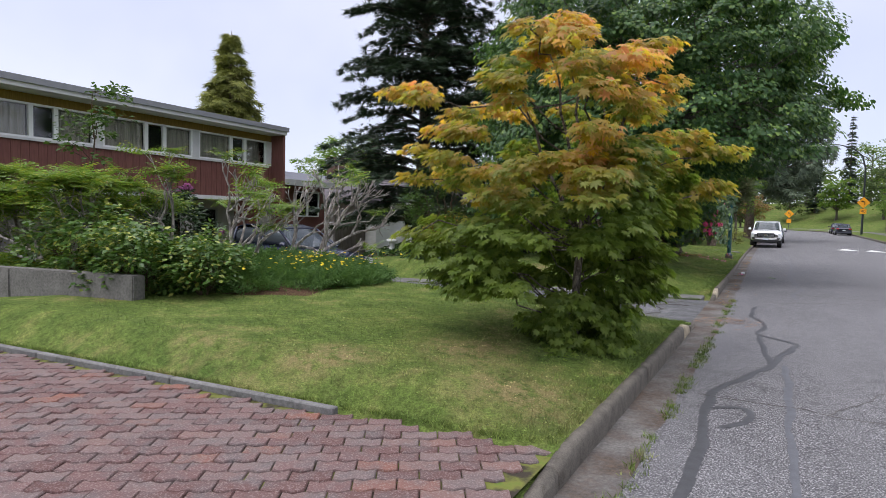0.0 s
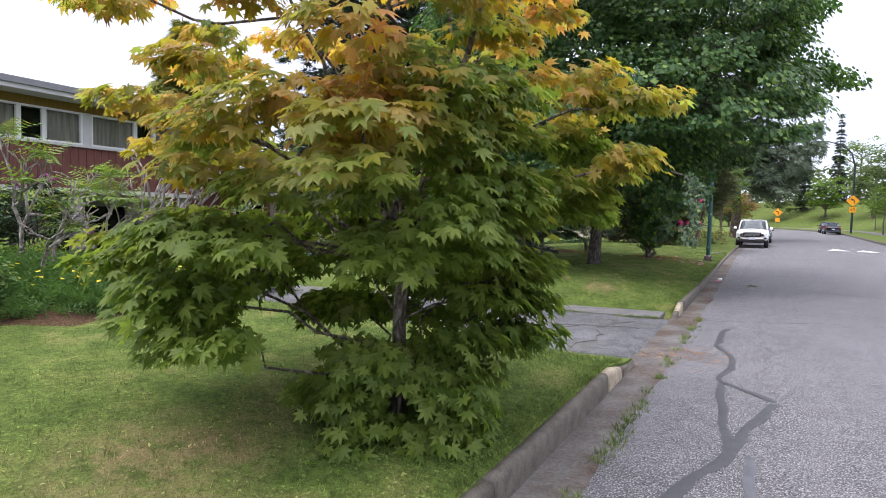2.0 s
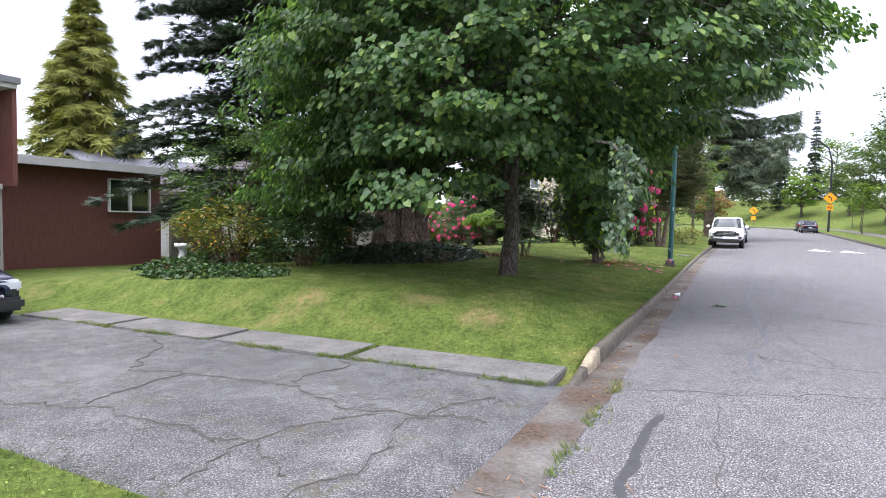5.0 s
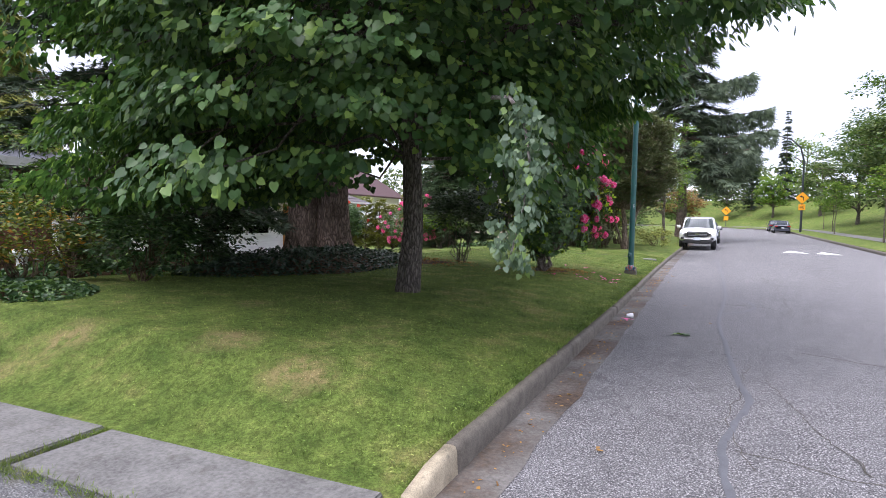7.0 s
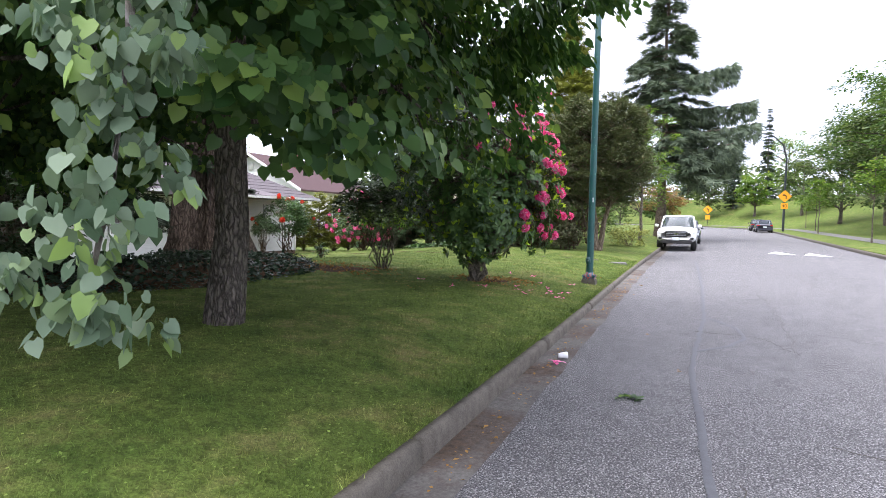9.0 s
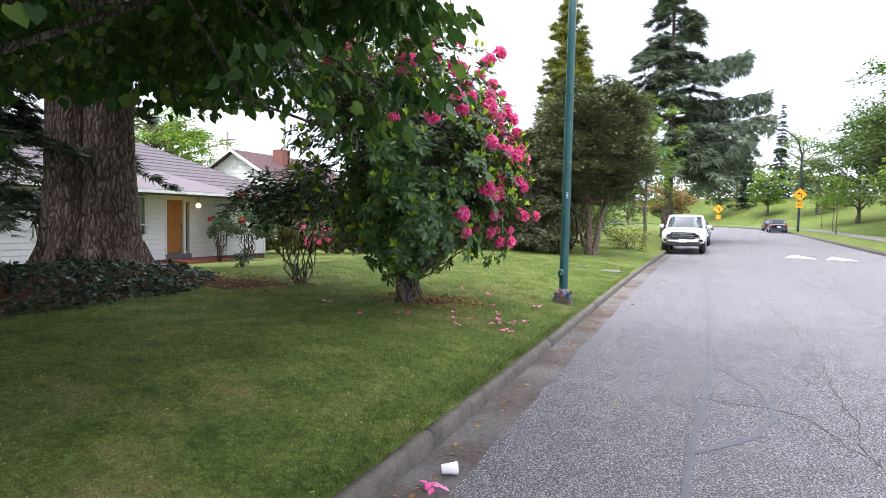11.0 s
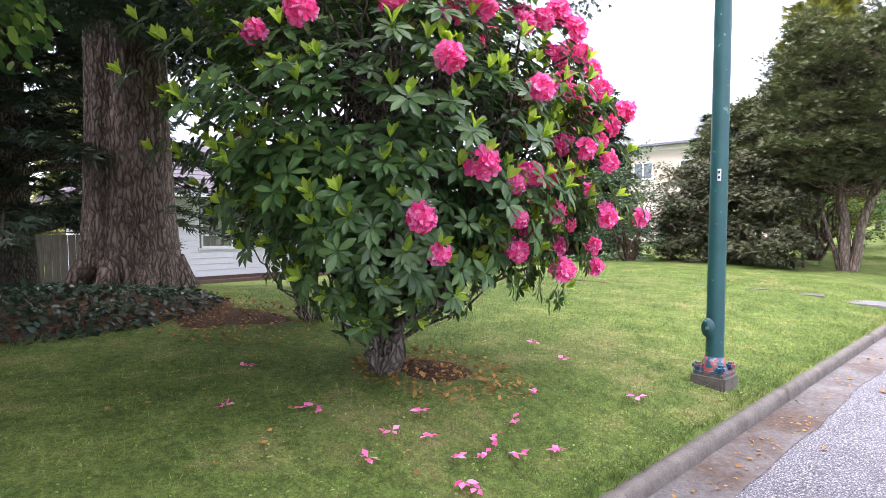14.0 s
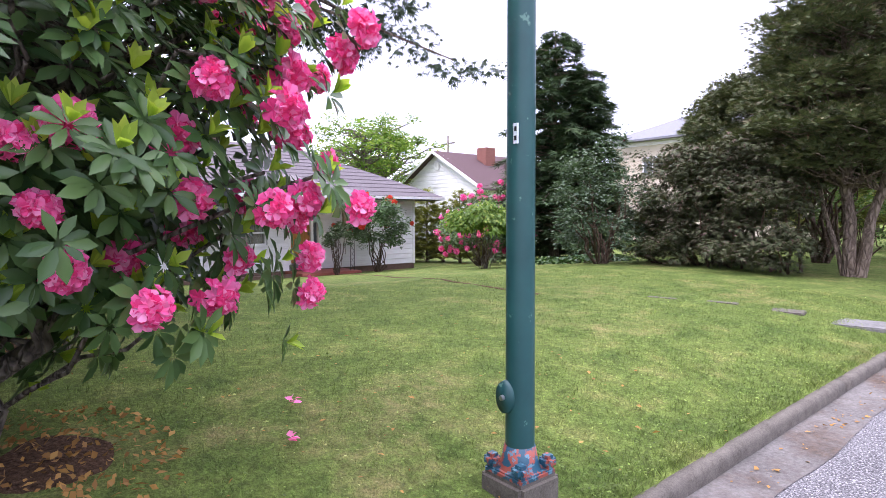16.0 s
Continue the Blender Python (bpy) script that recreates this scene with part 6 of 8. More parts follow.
def pickup():
    """Nose points to -y; origin on the road under the middle."""
    x, y = -0.93, 46.8
    t = thing("pickup_truck", (x, y, float(road_z(x, y))), "white pickup truck parked at the kerb, dark grille", "truck")
    W = 0.94
    loft([(-2.72, 0.70, 0.55, 0.92), (-2.66, 0.86, 0.50, 1.02), (-2.4, 0.92, 0.42, 1.10), (-1.6, W, 0.40, 1.16), (-1.0, W, 0.38, 1.20), (0.9, W, 0.38, 1.22), (2.3, W, 0.42, 1.22), (2.66, 0.92, 0.5, 1.2), (2.7, 0.8, 0.55, 1.1)], 16, 5.0, "body", M_CARWHITE, t)
    loft([(-1.15, 0.80, 1.10, 1.2), (-0.45, 0.74, 1.15, 1.70), (0.0, 0.72, 1.15, 1.77), (0.75, 0.72, 1.15, 1.76), (1.05, 0.74, 1.15, 1.6), (1.25, 0.8, 1.12, 1.25)], 16, 4.0, "cabin_glass", M_GLASSCAR, t, "tinted cab windows")
    loft([(-0.42, 0.70, 1.70, 1.755), (0.0, 0.70, 1.745, 1.805), (0.7, 0.70, 1.74, 1.80), (0.98, 0.70, 1.66, 1.72)], 12, 4.0, "roof", M_CARWHITE, t)
    for s in (-1, 1):
        for a, b, r in (((0.81, -1.15, 1.17), (0.735, -0.42, 1.72), 0.035), ((0.80, 0.05, 1.2), (0.72, 0.05, 1.76), 0.04), ((0.82, 1.15, 1.2), (0.72, 0.95, 1.72), 0.055)):
            pil = Tubes(6)
            pil.add([(s * a[0], a[1], a[2]), (s * b[0], b[1], b[2])], [r, r * 0.9])
            pil.mesh("pillar", M_CARWHITE, t)
    loft([(-2.2, 0.38, 1.06, 1.13), (-1.9, 0.38, 1.08, 1.19), (-1.4, 0.36, 1.10, 1.20)], 10, 3, "hood_scoop", M_CARWHITE, t)
    boxpart("scoop_opening", -0.26, 0.26, -2.235, -2.2, 1.085, 1.12, M_PLASTIC, t)
    g = boxpart("grille", -0.52, 0.52, -2.755, -2.60, 0.70, 0.98, M_PLASTIC, t, "black grille with a chrome surround", 0.03)
    for z in (0.76, 0.84, 0.92):
        boxpart("grille_bar", -0.46, 0.46, -2.768, -2.757, z - 0.012, z + 0.012, M_RIM, g)
    boxpart("badge", -0.11, 0.11, -2.782, -2.770, 0.80, 0.88, M_CHROME, g, "plain oval badge", 0.004)
    for s in (-1, 1):
        boxpart("headlight", min(s * 0.55, s * 0.85), max(s * 0.55, s * 0.85), -2.70, -2.5, 0.80, 0.95, M_LIGHTLENS, t, "", 0.03)
        boxpart("fog_light", min(s * 0.62, s * 0.82), max(s * 0.62, s * 0.82), -2.73, -2.6, 0.56, 0.68, M_PLASTIC, t, "", 0.03)
        m = loft([(-0.98, 0.02, 1.19, 1.24), (-0.92, 0.10, 1.14, 1.32), (-0.84, 0.09, 1.15, 1.31)], 10, 3, "mirror", M_CARWHITE, t)
        m.location = (s * 1.05, 0, 0)
        wheel(t, s * 0.80, -1.75, 0.38, 0.26)
        wheel(t, s * 0.80, 1.60, 0.38, 0.26)
    boxpart("bumper", -0.75, 0.75, -2.76, -2.62, 0.36, 0.50, M_PLASTIC, t, "dark lower bumper", 0.03)
    boxpart("licence_plate", -0.16, 0.16, -2.79, -2.77, 0.52, 0.67, M_PLATE, t)


pickup()


def sedan(name, x, y, turn, paint, label, wagon=False, plate="", z=None, group=""):
    """Nose points to local -y."""
    t = thing(name, (x, y, float(road_z(x, y)) if z is None else z), label, "car", group, turn=turn)
    W = 0.87
    loft([(-2.28, 0.55, 0.40, 0.62), (-2.22, 0.74, 0.30, 0.70), (-1.9, 0.83, 0.22, 0.77), (-1.0, W, 0.20, 0.88), (-0.2, W, 0.20, 0.92), (1.0, W, 0.20, 0.95), (1.8, 0.84, 0.24, 0.97), (2.2, 0.76, 0.30, 0.92), (2.28, 0.66, 0.38, 0.82)], 16, 4.5, "body", paint, t)
    if wagon:
        cab = [(-0.95, 0.74, 0.80, 0.92), (-0.2, 0.64, 0.86, 1.36), (0.3, 0.63, 0.86, 1.43), (1.4, 0.63, 0.86, 1.42), (1.9, 0.66, 0.9, 1.3), (2.15, 0.70, 0.86, 0.98)]
        top = [(-0.2, 0.60, 1.35, 1.39), (0.3, 0.60, 1.42, 1.47), (1.4, 0.60, 1.41, 1.46), (1.85, 0.58, 1.32, 1.36)]
    else:
        cab = [(-0.95, 0.74, 0.80, 0.92), (-0.15, 0.64, 0.86, 1.36), (0.3, 0.62, 0.86, 1.41), (0.9, 0.62, 0.86, 1.38), (1.75, 0.70, 0.88, 1.0)]
        top = [(-0.15, 0.60, 1.34, 1.385), (0.3, 0.60, 1.395, 1.45), (0.85, 0.60, 1.37, 1.42), (1.0, 0.58, 1.32, 1.36)]
    loft(cab, 16, 3.6, "cabin_glass", M_GLASSCAR, t, "dark car windows")
    loft(top, 12, 3.6, "roof", paint, t)
    for s in (-1, 1):
        for a, b, r in (((0.75, -0.93, 0.90), (0.635, -0.15, 1.37), 0.03), ((0.70, 0.45, 0.9), (0.625, 0.45, 1.41), 0.034), ((0.71, 1.75, 0.95), (0.62, 1.7 if wagon else 0.95, 1.36), 0.045)):
            pil = Tubes(6)
            pil.add([(s * a[0], a[1], a[2]), (s * b[0], b[1], b[2])], [r, r * 0.9])
            pil.mesh("pillar", paint, t)
    g = boxpart("grille", -0.34, 0.34, -2.31, -2.2, 0.50, 0.66, M_PLASTIC, t, "black grille", 0.02)
    for q in (-0.2, 0.0, 0.2):
        boxpart("grille_bar", q - 0.09, q + 0.09, -2.325, -2.312, 0.635, 0.655, M_CHROME, g)
    for z2 in (0.54, 0.58):
        boxpart("grille_slat", -0.28, 0.28, -2.322, -2.312, z2, z2 + 0.012, M_RIM, g)
    boxpart("bumper", -0.78, 0.78, -2.33, -2.1, 0.24, 0.44, M_PLASTIC, t, "black bumper", 0.05)
    boxpart("bumper", -0.78, 0.78, 2.12, 2.33, 0.26, 0.5, paint, t, "", 0.05)
    boxpart("licence_plate", -0.16, 0.16, 2.335, 2.345, 0.56, 0.70, M_PLATE, t)
    for s in (-1, 1):
        boxpart("headlight", min(s * 0.38, s * 0.76), max(s * 0.38, s * 0.76), -2.26, -2.0, 0.52, 0.68, M_LIGHTLENS, t, "", 0.03)
        boxpart("tail_light", min(s * 0.45, s * 0.80), max(s * 0.45, s * 0.80), 2.1, 2.29, 0.72, 0.86, M_REDLENS, t, "", 0.03)
        m = loft([(-0.80, 0.02, 0.93, 0.97), (-0.74, 0.08, 0.90, 1.04), (-0.68, 0.07, 0.91, 1.03)], 8, 3, "mirror", paint, t)
        m.location = (s * 0.93, 0, 0)
        wheel(t, s * 0.76, -1.42, 0.31, 0.2)
        wheel(t, s * 0.76, 1.35, 0.31, 0.2)
    if plate:
        p = boxpart("front_plate", -0.16, 0.16, -2.345, -2.333, 0.30, 0.44, M_PLATE, t)
        text_on(p, "plate_text", plate, 0.095, pose(0, -2.347, 0.37, 90, 0, 0), M_CARBLUE)
    return t


sedan("dark_car", -11.4, 11.3, 84, M_CARBLUE, "dark blue estate car parked on the driveway", True, "954 LMA", float(drive_z(-11.4)) + 0.0)
sedan("parked_car", -0.7, 54.5, 0, M_CARGREY, "dark car parked behind the white pickup", True)
sedan("parked_car", 6.55, 88.5, 180, M_CARGREY, "dark grey saloon parked at the far kerb", False, group="cars at the far kerb")
sedan("parked_car", 6.5, 95.5, 180, M_CARGREY, "grey car parked ahead of the saloon", True, group="cars at the far kerb")


# ---- street lamp, signs ----
def near_pole():
    x, y = -1.745, 24.90
    z = float(land(x, y)) + 0.055
    t = thing("lamp_post", (x, y, z), "dark green painted steel lamp post on a concrete footing", "street lamp")
    boxpart("footing", -0.135, 0.135, -0.135, 0.135, -0.2, 0.045, M_KERB, t, "square concrete footing", 0.02)
    tb = Tubes(20)
    tb.add([(0, 0, 0.10), (0, 0, 1.5), (0, 0, 4.0), (0, 0, 8.2)], [0.068, 0.065, 0.060, 0.05])
    tb.add([(0, 0, 8.1), (0.15, 0, 8.6), (0.8, 0, 8.95), (2.0, 0, 9.05)], [0.05, 0.045, 0.04, 0.035])
    tb.mesh("pole", M_POLE, t)
    bm = bmesh.new()
    box(bm, -0.118, 0.118, -0.118, 0.118, 0.035, 0.065, 0.008)
    for a in range(4):
        c, s = math.cos(math.pi / 4 + a * math.pi / 2) * 0.128, math.sin(math.pi / 4 + a * math.pi / 2) * 0.128
        box(bm, c - 0.036, c + 0.036, s - 0.036, s + 0.036, 0.066, 0.125, 0.018)
    part("base_flange", bm, M_POLEBASE, t, "blue and red flaking painted base")
    bt = Tubes(20)
    bt.add([(0, 0, 0.065), (0, 0, 0.10), (0, 0, 0.17)], [0.10, 0.086, 0.072])
    bt.mesh("collar", M_POLEBASE, t)
    bm = bmesh.new()
    m = pose(-0.025, -0.062, 0.40, 0, 0, 0) @ pose(0, 0, 0, 90, 0, 0)
    bmesh.ops.create_cone(bm, cap_ends=True, segments=20, radius1=0.054, radius2=0.047, depth=0.05, matrix=m @ Matrix.Diagonal((1, 1.55, 1, 1)))
    part("hand_hole_cover", bm, M_POLE, t, "oval bolted cover", True)
    bm = bmesh.new()
    bmesh.ops.create_cone(bm, cap_ends=True, segments=8, radius1=0.014, radius2=0.012, depth=0.02, matrix=pose(-0.025, -0.092, 0.40, 90, 0, 0))
    part("bolt", bm, M_RIM, t)
    p = boxpart("number_label", 0.016, 0.040, -0.066, -0.058, 1.55, 1.64, M_PLATE, t, "small worn number label")
    for i, z2 in enumerate((1.615, 1.575)):
        boxpart("print_bar", 0.021, 0.035, -0.0675, -0.0662, z2 - 0.01, z2 + 0.01, M_BLACK, p)
    loft([(-0.08, 0.25, 9.0, 9.1), (0.0, 0.3, 8.98, 9.13), (0.08, 0.25, 9.0, 9.1)], 10, 2.5, "lamp_head", M_DARKPOLE, t).location = (2.2, 0, 0)


near_pole()


def far_lamp():
    x, y = 8.6, 89.0
    z = float(land(x, y)) - 0.05
    t = thing("street_lamp", (x, y, z), "tall curved street lamp with amber bend signs on it", "street lamp")
    tb = Tubes(10)
    tb.add([(0, 0, 0), (0, 0, 4), (0, 0, 8.3), (-0.4, 0, 9.9), (-1.4, 0, 10.9), (-2.9, 0, 11.4), (-4.2, 0, 11.5)], [0.13, 0.12, 0.10, 0.09, 0.075, 0.06, 0.05])
    tb.mesh("pole", M_DARKPOLE, t)
    loft([(-0.15, 0.3, 11.42, 11.55), (0, 0.4, 11.4, 11.6), (0.15, 0.3, 11.42, 11.55)], 10, 2.5, "lamp_head", M_TRIMGREY, t).location = (-4.5, 0, 0)
    s = bend_sign(t, 4.05, 0.52)
    p = boxpart("speed_plate", -0.34, 0.34, -0.17, -0.15, 2.62, 3.28, M_SIGN, t, "amber plate reading 40", 0.005)
    text_on(p, "speed_text", "40", 0.5, pose(0, -0.173, 2.95, 90, 0, 0), M_BLACK)


def bend_sign(t, z, r):
    bm = bmesh.new()
    vs = [bm.verts.new(q) for q in ((0, -0.16, z - r * 1.35), (r * 1.35, -0.16, z), (0, -0.16, z + r * 1.35), (-r * 1.35, -0.16, z))]
    f = bm.faces.new(vs)
    g = bmesh.ops.extrude_face_region(bm, geom=[f])
    bmesh.ops.translate(bm, vec=(0, 0.02, 0), verts=[v for v in g["geom"] if isinstance(v, bmesh.types.BMVert)])
    bmesh.ops.recalc_face_normals(bm, faces=bm.faces[:])
    s = part("bend_sign", bm, M_SIGN, t, "amber diamond sign with a left bend arrow")
    tb = Tubes(4)
    k = r
    tb.add([(0.25 * k, -0.172, z - 0.6 * k), (0.25 * k, -0.172, z), (0.15 * k, -0.172, z + 0.22 * k), (-0.15 * k, -0.172, z + 0.3 * k)], [0.09 * k] * 4)
    tb.add([(-0.1 * k, -0.172, z + 0.3 * k), (-0.5 * k, -0.172, z + 0.3 * k)], [0.26 * k, 0.01])
    tb.mesh("arrow", M_BLACK, s)
    return s


far_lamp()
t = thing("road_sign", (0.9, 118.0, float(land(-14, 110)) - 0.1), "small amber bend sign on a thin post", "road sign")
tb = Tubes(6)
tb.add([(0, 0, -0.5), (0, 0, 3.4)], [0.05, 0.05])
tb.mesh("post", M_DARKPOLE, t)
bend_sign(t, 3.2, 0.55)
boxpart("speed_plate", -0.35, 0.35, -0.17, -0.15, 1.6, 2.3, M_SIGN, t)
t = thing("utility_pole", (-47, 62, -1), "distant wooden utility pole with a crossarm", "utility pole")
tb = Tubes(8)
tb.add([(0, 0, 0), (0, 0, 11)], [0.16, 0.11])
tb.mesh("pole", M_FENCE, t)
boxpart("crossarm", -1.1, 1.1, -0.06, 0.06, 10.1, 10.25, M_FENCE, t)


# ---- garden in front of the red house ----
def retaining_wall():
    t = thing("retaining_wall", (-6.92, 4.14, float(land(-6.92, 4.2)) - 0.05), "low weathered concrete retaining wall", "wall", kind="structure", turn=13.5)
    for i, (a, b) in enumerate(((-2.1, 0.0), (-4.3, -2.11), (-8.0, -4.31))):
        boxpart("wall_block", a, b, 0.0, 0.2, -0.1, 0.36 - 0.003 * i, M_RETAIN, t, "", 0.015)


retaining_wall()


def mound(name, outline, height, mat, leaf, size, n, label, seed, spread=0.16, category="ground cover", up=0.8, droop=0.2):
    """Low leafy cover over an elliptical bed (x, y, rx, ry)."""
    rng = np.random.default_rng(seed)
    x, y, rx, ry = outline
    t = thing(name, (x, y, float(land(x, y))), label, category)
    a, r = rng.random(n) * 2 * np.pi, np.sqrt(rng.random(n))
    px, py = np.cos(a) * r * rx, np.sin(a) * r * ry
    wob = np.array([noise.noise((p * 1.3, q * 1.3, seed)) for p, q in zip(px, py)])
    h = height * (1 - r ** 3.0) * (0.72 + 0.5 * wob)
    pz = land(px + x, py + y) - float(land(x, y)) + h * (1 - 0.4 * rng.random(n) ** 2) + 0.015
    tip = rng.normal(0, 0.6, (n, 3))
    tip[:, 0] += np.cos(a) * 0.5 * r
    tip[:, 1] += np.sin(a) * 0.5 * r
    tip[:, 2] = tip[:, 2] * 0.5 - droop
    nor = rng.normal(0, 0.4, (n, 3))
    nor[:, 2] += up
    v, f, _ = scatter(leaf, np.c_[px, py, pz], tip, nor, size * (0.6 + 0.8 * rng.random(n)))
    o = np_mesh("foliage", v, f, mat, t)
    o["kind"] = "stuff"
    # the soil under it
    g = np.linspace(0, 1, 9)
    V, F = [(0, 0, height * 0.55)], []
    for i in range(1, 7):
        q = i / 6
        for j in range(20):
            b = j * 2 * np.pi / 20
            w = 1 + 0.35 * noise.noise((math.cos(b) * 1.7 + seed, math.sin(b) * 1.7, 1)) * q
            X, Y = math.cos(b) * q * rx * 0.97 * w, math.sin(b) * q * ry * 0.97 * w
            V.append((X, Y, float(land(X + x, Y + y)) - float(land(x, y)) + height * 0.55 * (1 - q ** 3) - 0.03))
    F = [(0, 1 + j, 1 + (j + 1) % 20, 1 + (j + 1) % 20) for j in range(20)]
    Q = [(1 + i * 20 + j, 21 + i * 20 + j, 21 + i * 20 + (j + 1) % 20, 1 + i * 20 + (j + 1) % 20) for i in range(5) for j in range(20)]
    np_mesh("soil", V, [np.array(F)[:, :3], np.array(Q)], M_MULCH, t, "", True)
    return t


mound("ground_cover_bed", (-8.6, 6.7, 2.7, 2.3), 0.42, M_FEATHER, "frond", 0.26, 5200, "feathery pale green meadow plants in a front bed", 51, up=0.4, droop=-0.6)
mound("flower_bed", (-7.2, 7.4, 1.45, 1.4), 0.26, M_FEATHER, "frond", 0.24, 3600, "feathery green bed with small yellow flowers", 52, up=0.4, droop=-0.6)
mound("ground_cover_bed", (-11.5, 6.3, 3.4, 2.7), 0.8, M_SUMAC, "frond", 0.34, 3800, "dense leafy undergrowth behind a low wall", 53, up=0.6, droop=-0.1)
mound("ground_cover_bed", (-10.0, 8.2, 2.2, 1.0), 0.35, M_MIDGREEN, "oval", 0.10, 4200, "dense green undergrowth beside a driveway", 58)
shrub("evergreen_bush", -6.75, 5.05, (0.75, 0.6, 0.42), M_SPOTTED, "dark leafy evergreen bush spilling over the lawn edge", 54, 70, 44, 0.085, "oval", 0.2, zc=0.36)
shrub("evergreen_bush", -7.5, 4.5, (0.8, 0.5, 0.45), M_SPOTTED, "dark leafy evergreen bush above the low wall", 55, 60, 44, 0.085, "oval", 0.2, zc=0.5)
shrub("evergreen_bush", -9.0, 4.6, (1.1, 0.7, 0.6), M_SPOTTED, "green leafy bush in the front bed", 56, 60, 44, 0.1, "oval", 0.24, zc=0.6)
shrub("mauve_rhododendron", -13.2, 8.9, (0.9, 0.8, 0.7), M_RHODARK, "rhododendron with a few mauve flower heads", 57, 50, 60, 0.12, "lance", 0.24, zc=1.4, flower=M_MAUVE, flower_n=9, flower_size=0.09)


def yellow_flowers():
    rng = np.random.default_rng(59)
    t = thing("yellow_flowers", (-6.6, 7.0, float(land(-6.6, 7.0))), "scattered small yellow buttercup flowers", "flowers")
    n = 130
    p = np.c_[rng.normal(0, 0.55, n), rng.normal(0, 0.6, n), 0.30 + 0.22 * rng.random(n)]
    v, f, _ = scatter("floret", p, rng.normal(0, 1, (n, 3)) * (1, 1, 0.2), rng.normal(0, 0.3, (n, 3)) + (0.2, -0.2, 1), np.full(n, 0.022))
    o = np_mesh("blossom", v, f, M_YELLOWFL, t)
    o["kind"] = "stuff"
    tb = Tubes(3)
    for q in p:
        tb.add([(q[0], q[1], 0), tuple(q)], [0.003, 0.002], cap=False)
    tb.mesh("stalk", M_FEATHER, t)["kind"] = "stuff"


yellow_flowers()


def sumac(x, y, seed, reach, leafy, label, pale=True):
    """A crooked small tree: branching pale limbs, fern-like leaves on some of the tips."""
    rng = np.random.default_rng(seed)
    t = thing("sumac_tree", at_ground(x, y), label, "small tree", "sumacs in the front bed")
    tb = Tubes(6)
    tips = []

    def grow(p, d, L, r, depth):
        q = p + d * L
        mid = (p + q) / 2 + rng.normal(0, 0.07 * L, 3)
        tb.add([p, mid, q], [r, r * 0.85, r * 0.7], cap=depth == 0)
        if depth == 0:
            tips.append(q)
            return
        for _ in range(2 if rng.random() < 0.6 else 3):
            e = d + rng.normal(0, 0.55, 3) + np.array(reach) * 0.35
            e[2] += 0.10
            grow(q, e / np.linalg.norm(e), L * (0.62 + 0.25 * rng.random()), r * 0.66, depth - 1)

    for i in range(2):
        d = np.array(reach, float) + rng.normal(0, 0.25, 3)
        grow(np.array([0.1 * i, 0, 0]), d / np.linalg.norm(d), 0.70, 0.048, 4)
    tb.mesh("branch", M_BARKPALE, t, "bare pale crooked branches")
    tips = np.array(tips)
    tips = tips[rng.random(len(tips)) < leafy]
    if len(tips):
        n = 11
        c = np.repeat(tips, n, axis=0)
        a = rng.random(len(c)) * 2 * np.pi
        d = np.c_[np.cos(a), np.sin(a), rng.normal(0.05, 0.25, len(c))]
        v, f, _ = scatter("frond", c, d, rng.normal(0, 0.2, d.shape) + (0, 0, 1), 0.28 + 0.16 * rng.random(len(c)))
        o = np_mesh("foliage", v, f, M_SUMAC, t)
        o["kind"] = "stuff"


for x, y, s, reach, leafy in ((-8.2, 6.6, 61, (0.45, 0.1, 0.75), 0.12), (-9.3, 6.2, 62, (-0.25, 0.0, 0.9), 0.6), (-10.3, 5.6, 63, (-0.1, -0.1, 1.0), 0.9), (-7.4, 7.4, 64, (0.35, 0.25, 0.75), 0.06), (-11.5, 5.0, 65, (0.0, -0.1, 1.0), 0.95), (-9.9, 7.6, 66, (0.1, 0.2, 0.9), 0.35), (-8.7, 8.3, 67, (0.3, 0.2, 0.8), 0.05), (-9.6, 4.6, 68, (-0.1, -0.1, 0.8), 0.9)):
    sumac(x, y, s, reach, leafy, "sumac with bare crooked grey branches" if leafy < 0.3 else "sumac with ferny bright green leaves")
deciduous("young_tree", -13.2, 7.0, 4.2, (0, 0, 3.6), (0.7, 0.7, 1.2), 16, 40, "oval", 0.12, M_MIDGREEN, M_TWIG, "slender young tree in front of the red house", 70, 0.04, 0.3, inner=0.2)

# urn and the planting between the driveway and the big trees
t = thing("garden_urn", (-12.07, 16.8, float(land(-12.07, 16.8)) - 0.02), "white stone garden urn pedestal", "urn")
tb = Tubes(14)
tb.add([(0, 0, z) for z in (0, 0.06, 0.07, 0.14, 0.4, 0.5, 0.52, 0.6)], [0.2, 0.2, 0.15, 0.12, 0.09, 0.13, 0.2, 0.2])
tb.mesh("body", M_URN, t)
shrub("azalea_bush", -8.6, 15.0, (0.85, 0.8, 0.6), M_YELLOWSH, "yellow-green azalea with orange new leaves", 71, 60, 46, 0.075, "oval", 0.2, zc=0.65)
shrub("evergreen_bush", -9.8, 16.4, (1.3, 1.2, 1.5), M_MIDGREEN, "tall loose green evergreen bush", 72, 90, 46, 0.085, "oval", 0.28, zc=1.7)
shrub("evergreen_bush", -7.4, 15.9, (0.9, 0.8, 0.62), M_IVY, "dark glossy evergreen bush under the tree", 73, 70, 44, 0.09, "oval", 0.22, zc=0.6)
shrub("evergreen_bush", -8.8, 18.0, (1.3, 1.1, 0.8), M_RHODARK, "dark evergreen bush in deep shade", 74, 70, 70, 0.11, "lance", 0.26, zc=0.8)
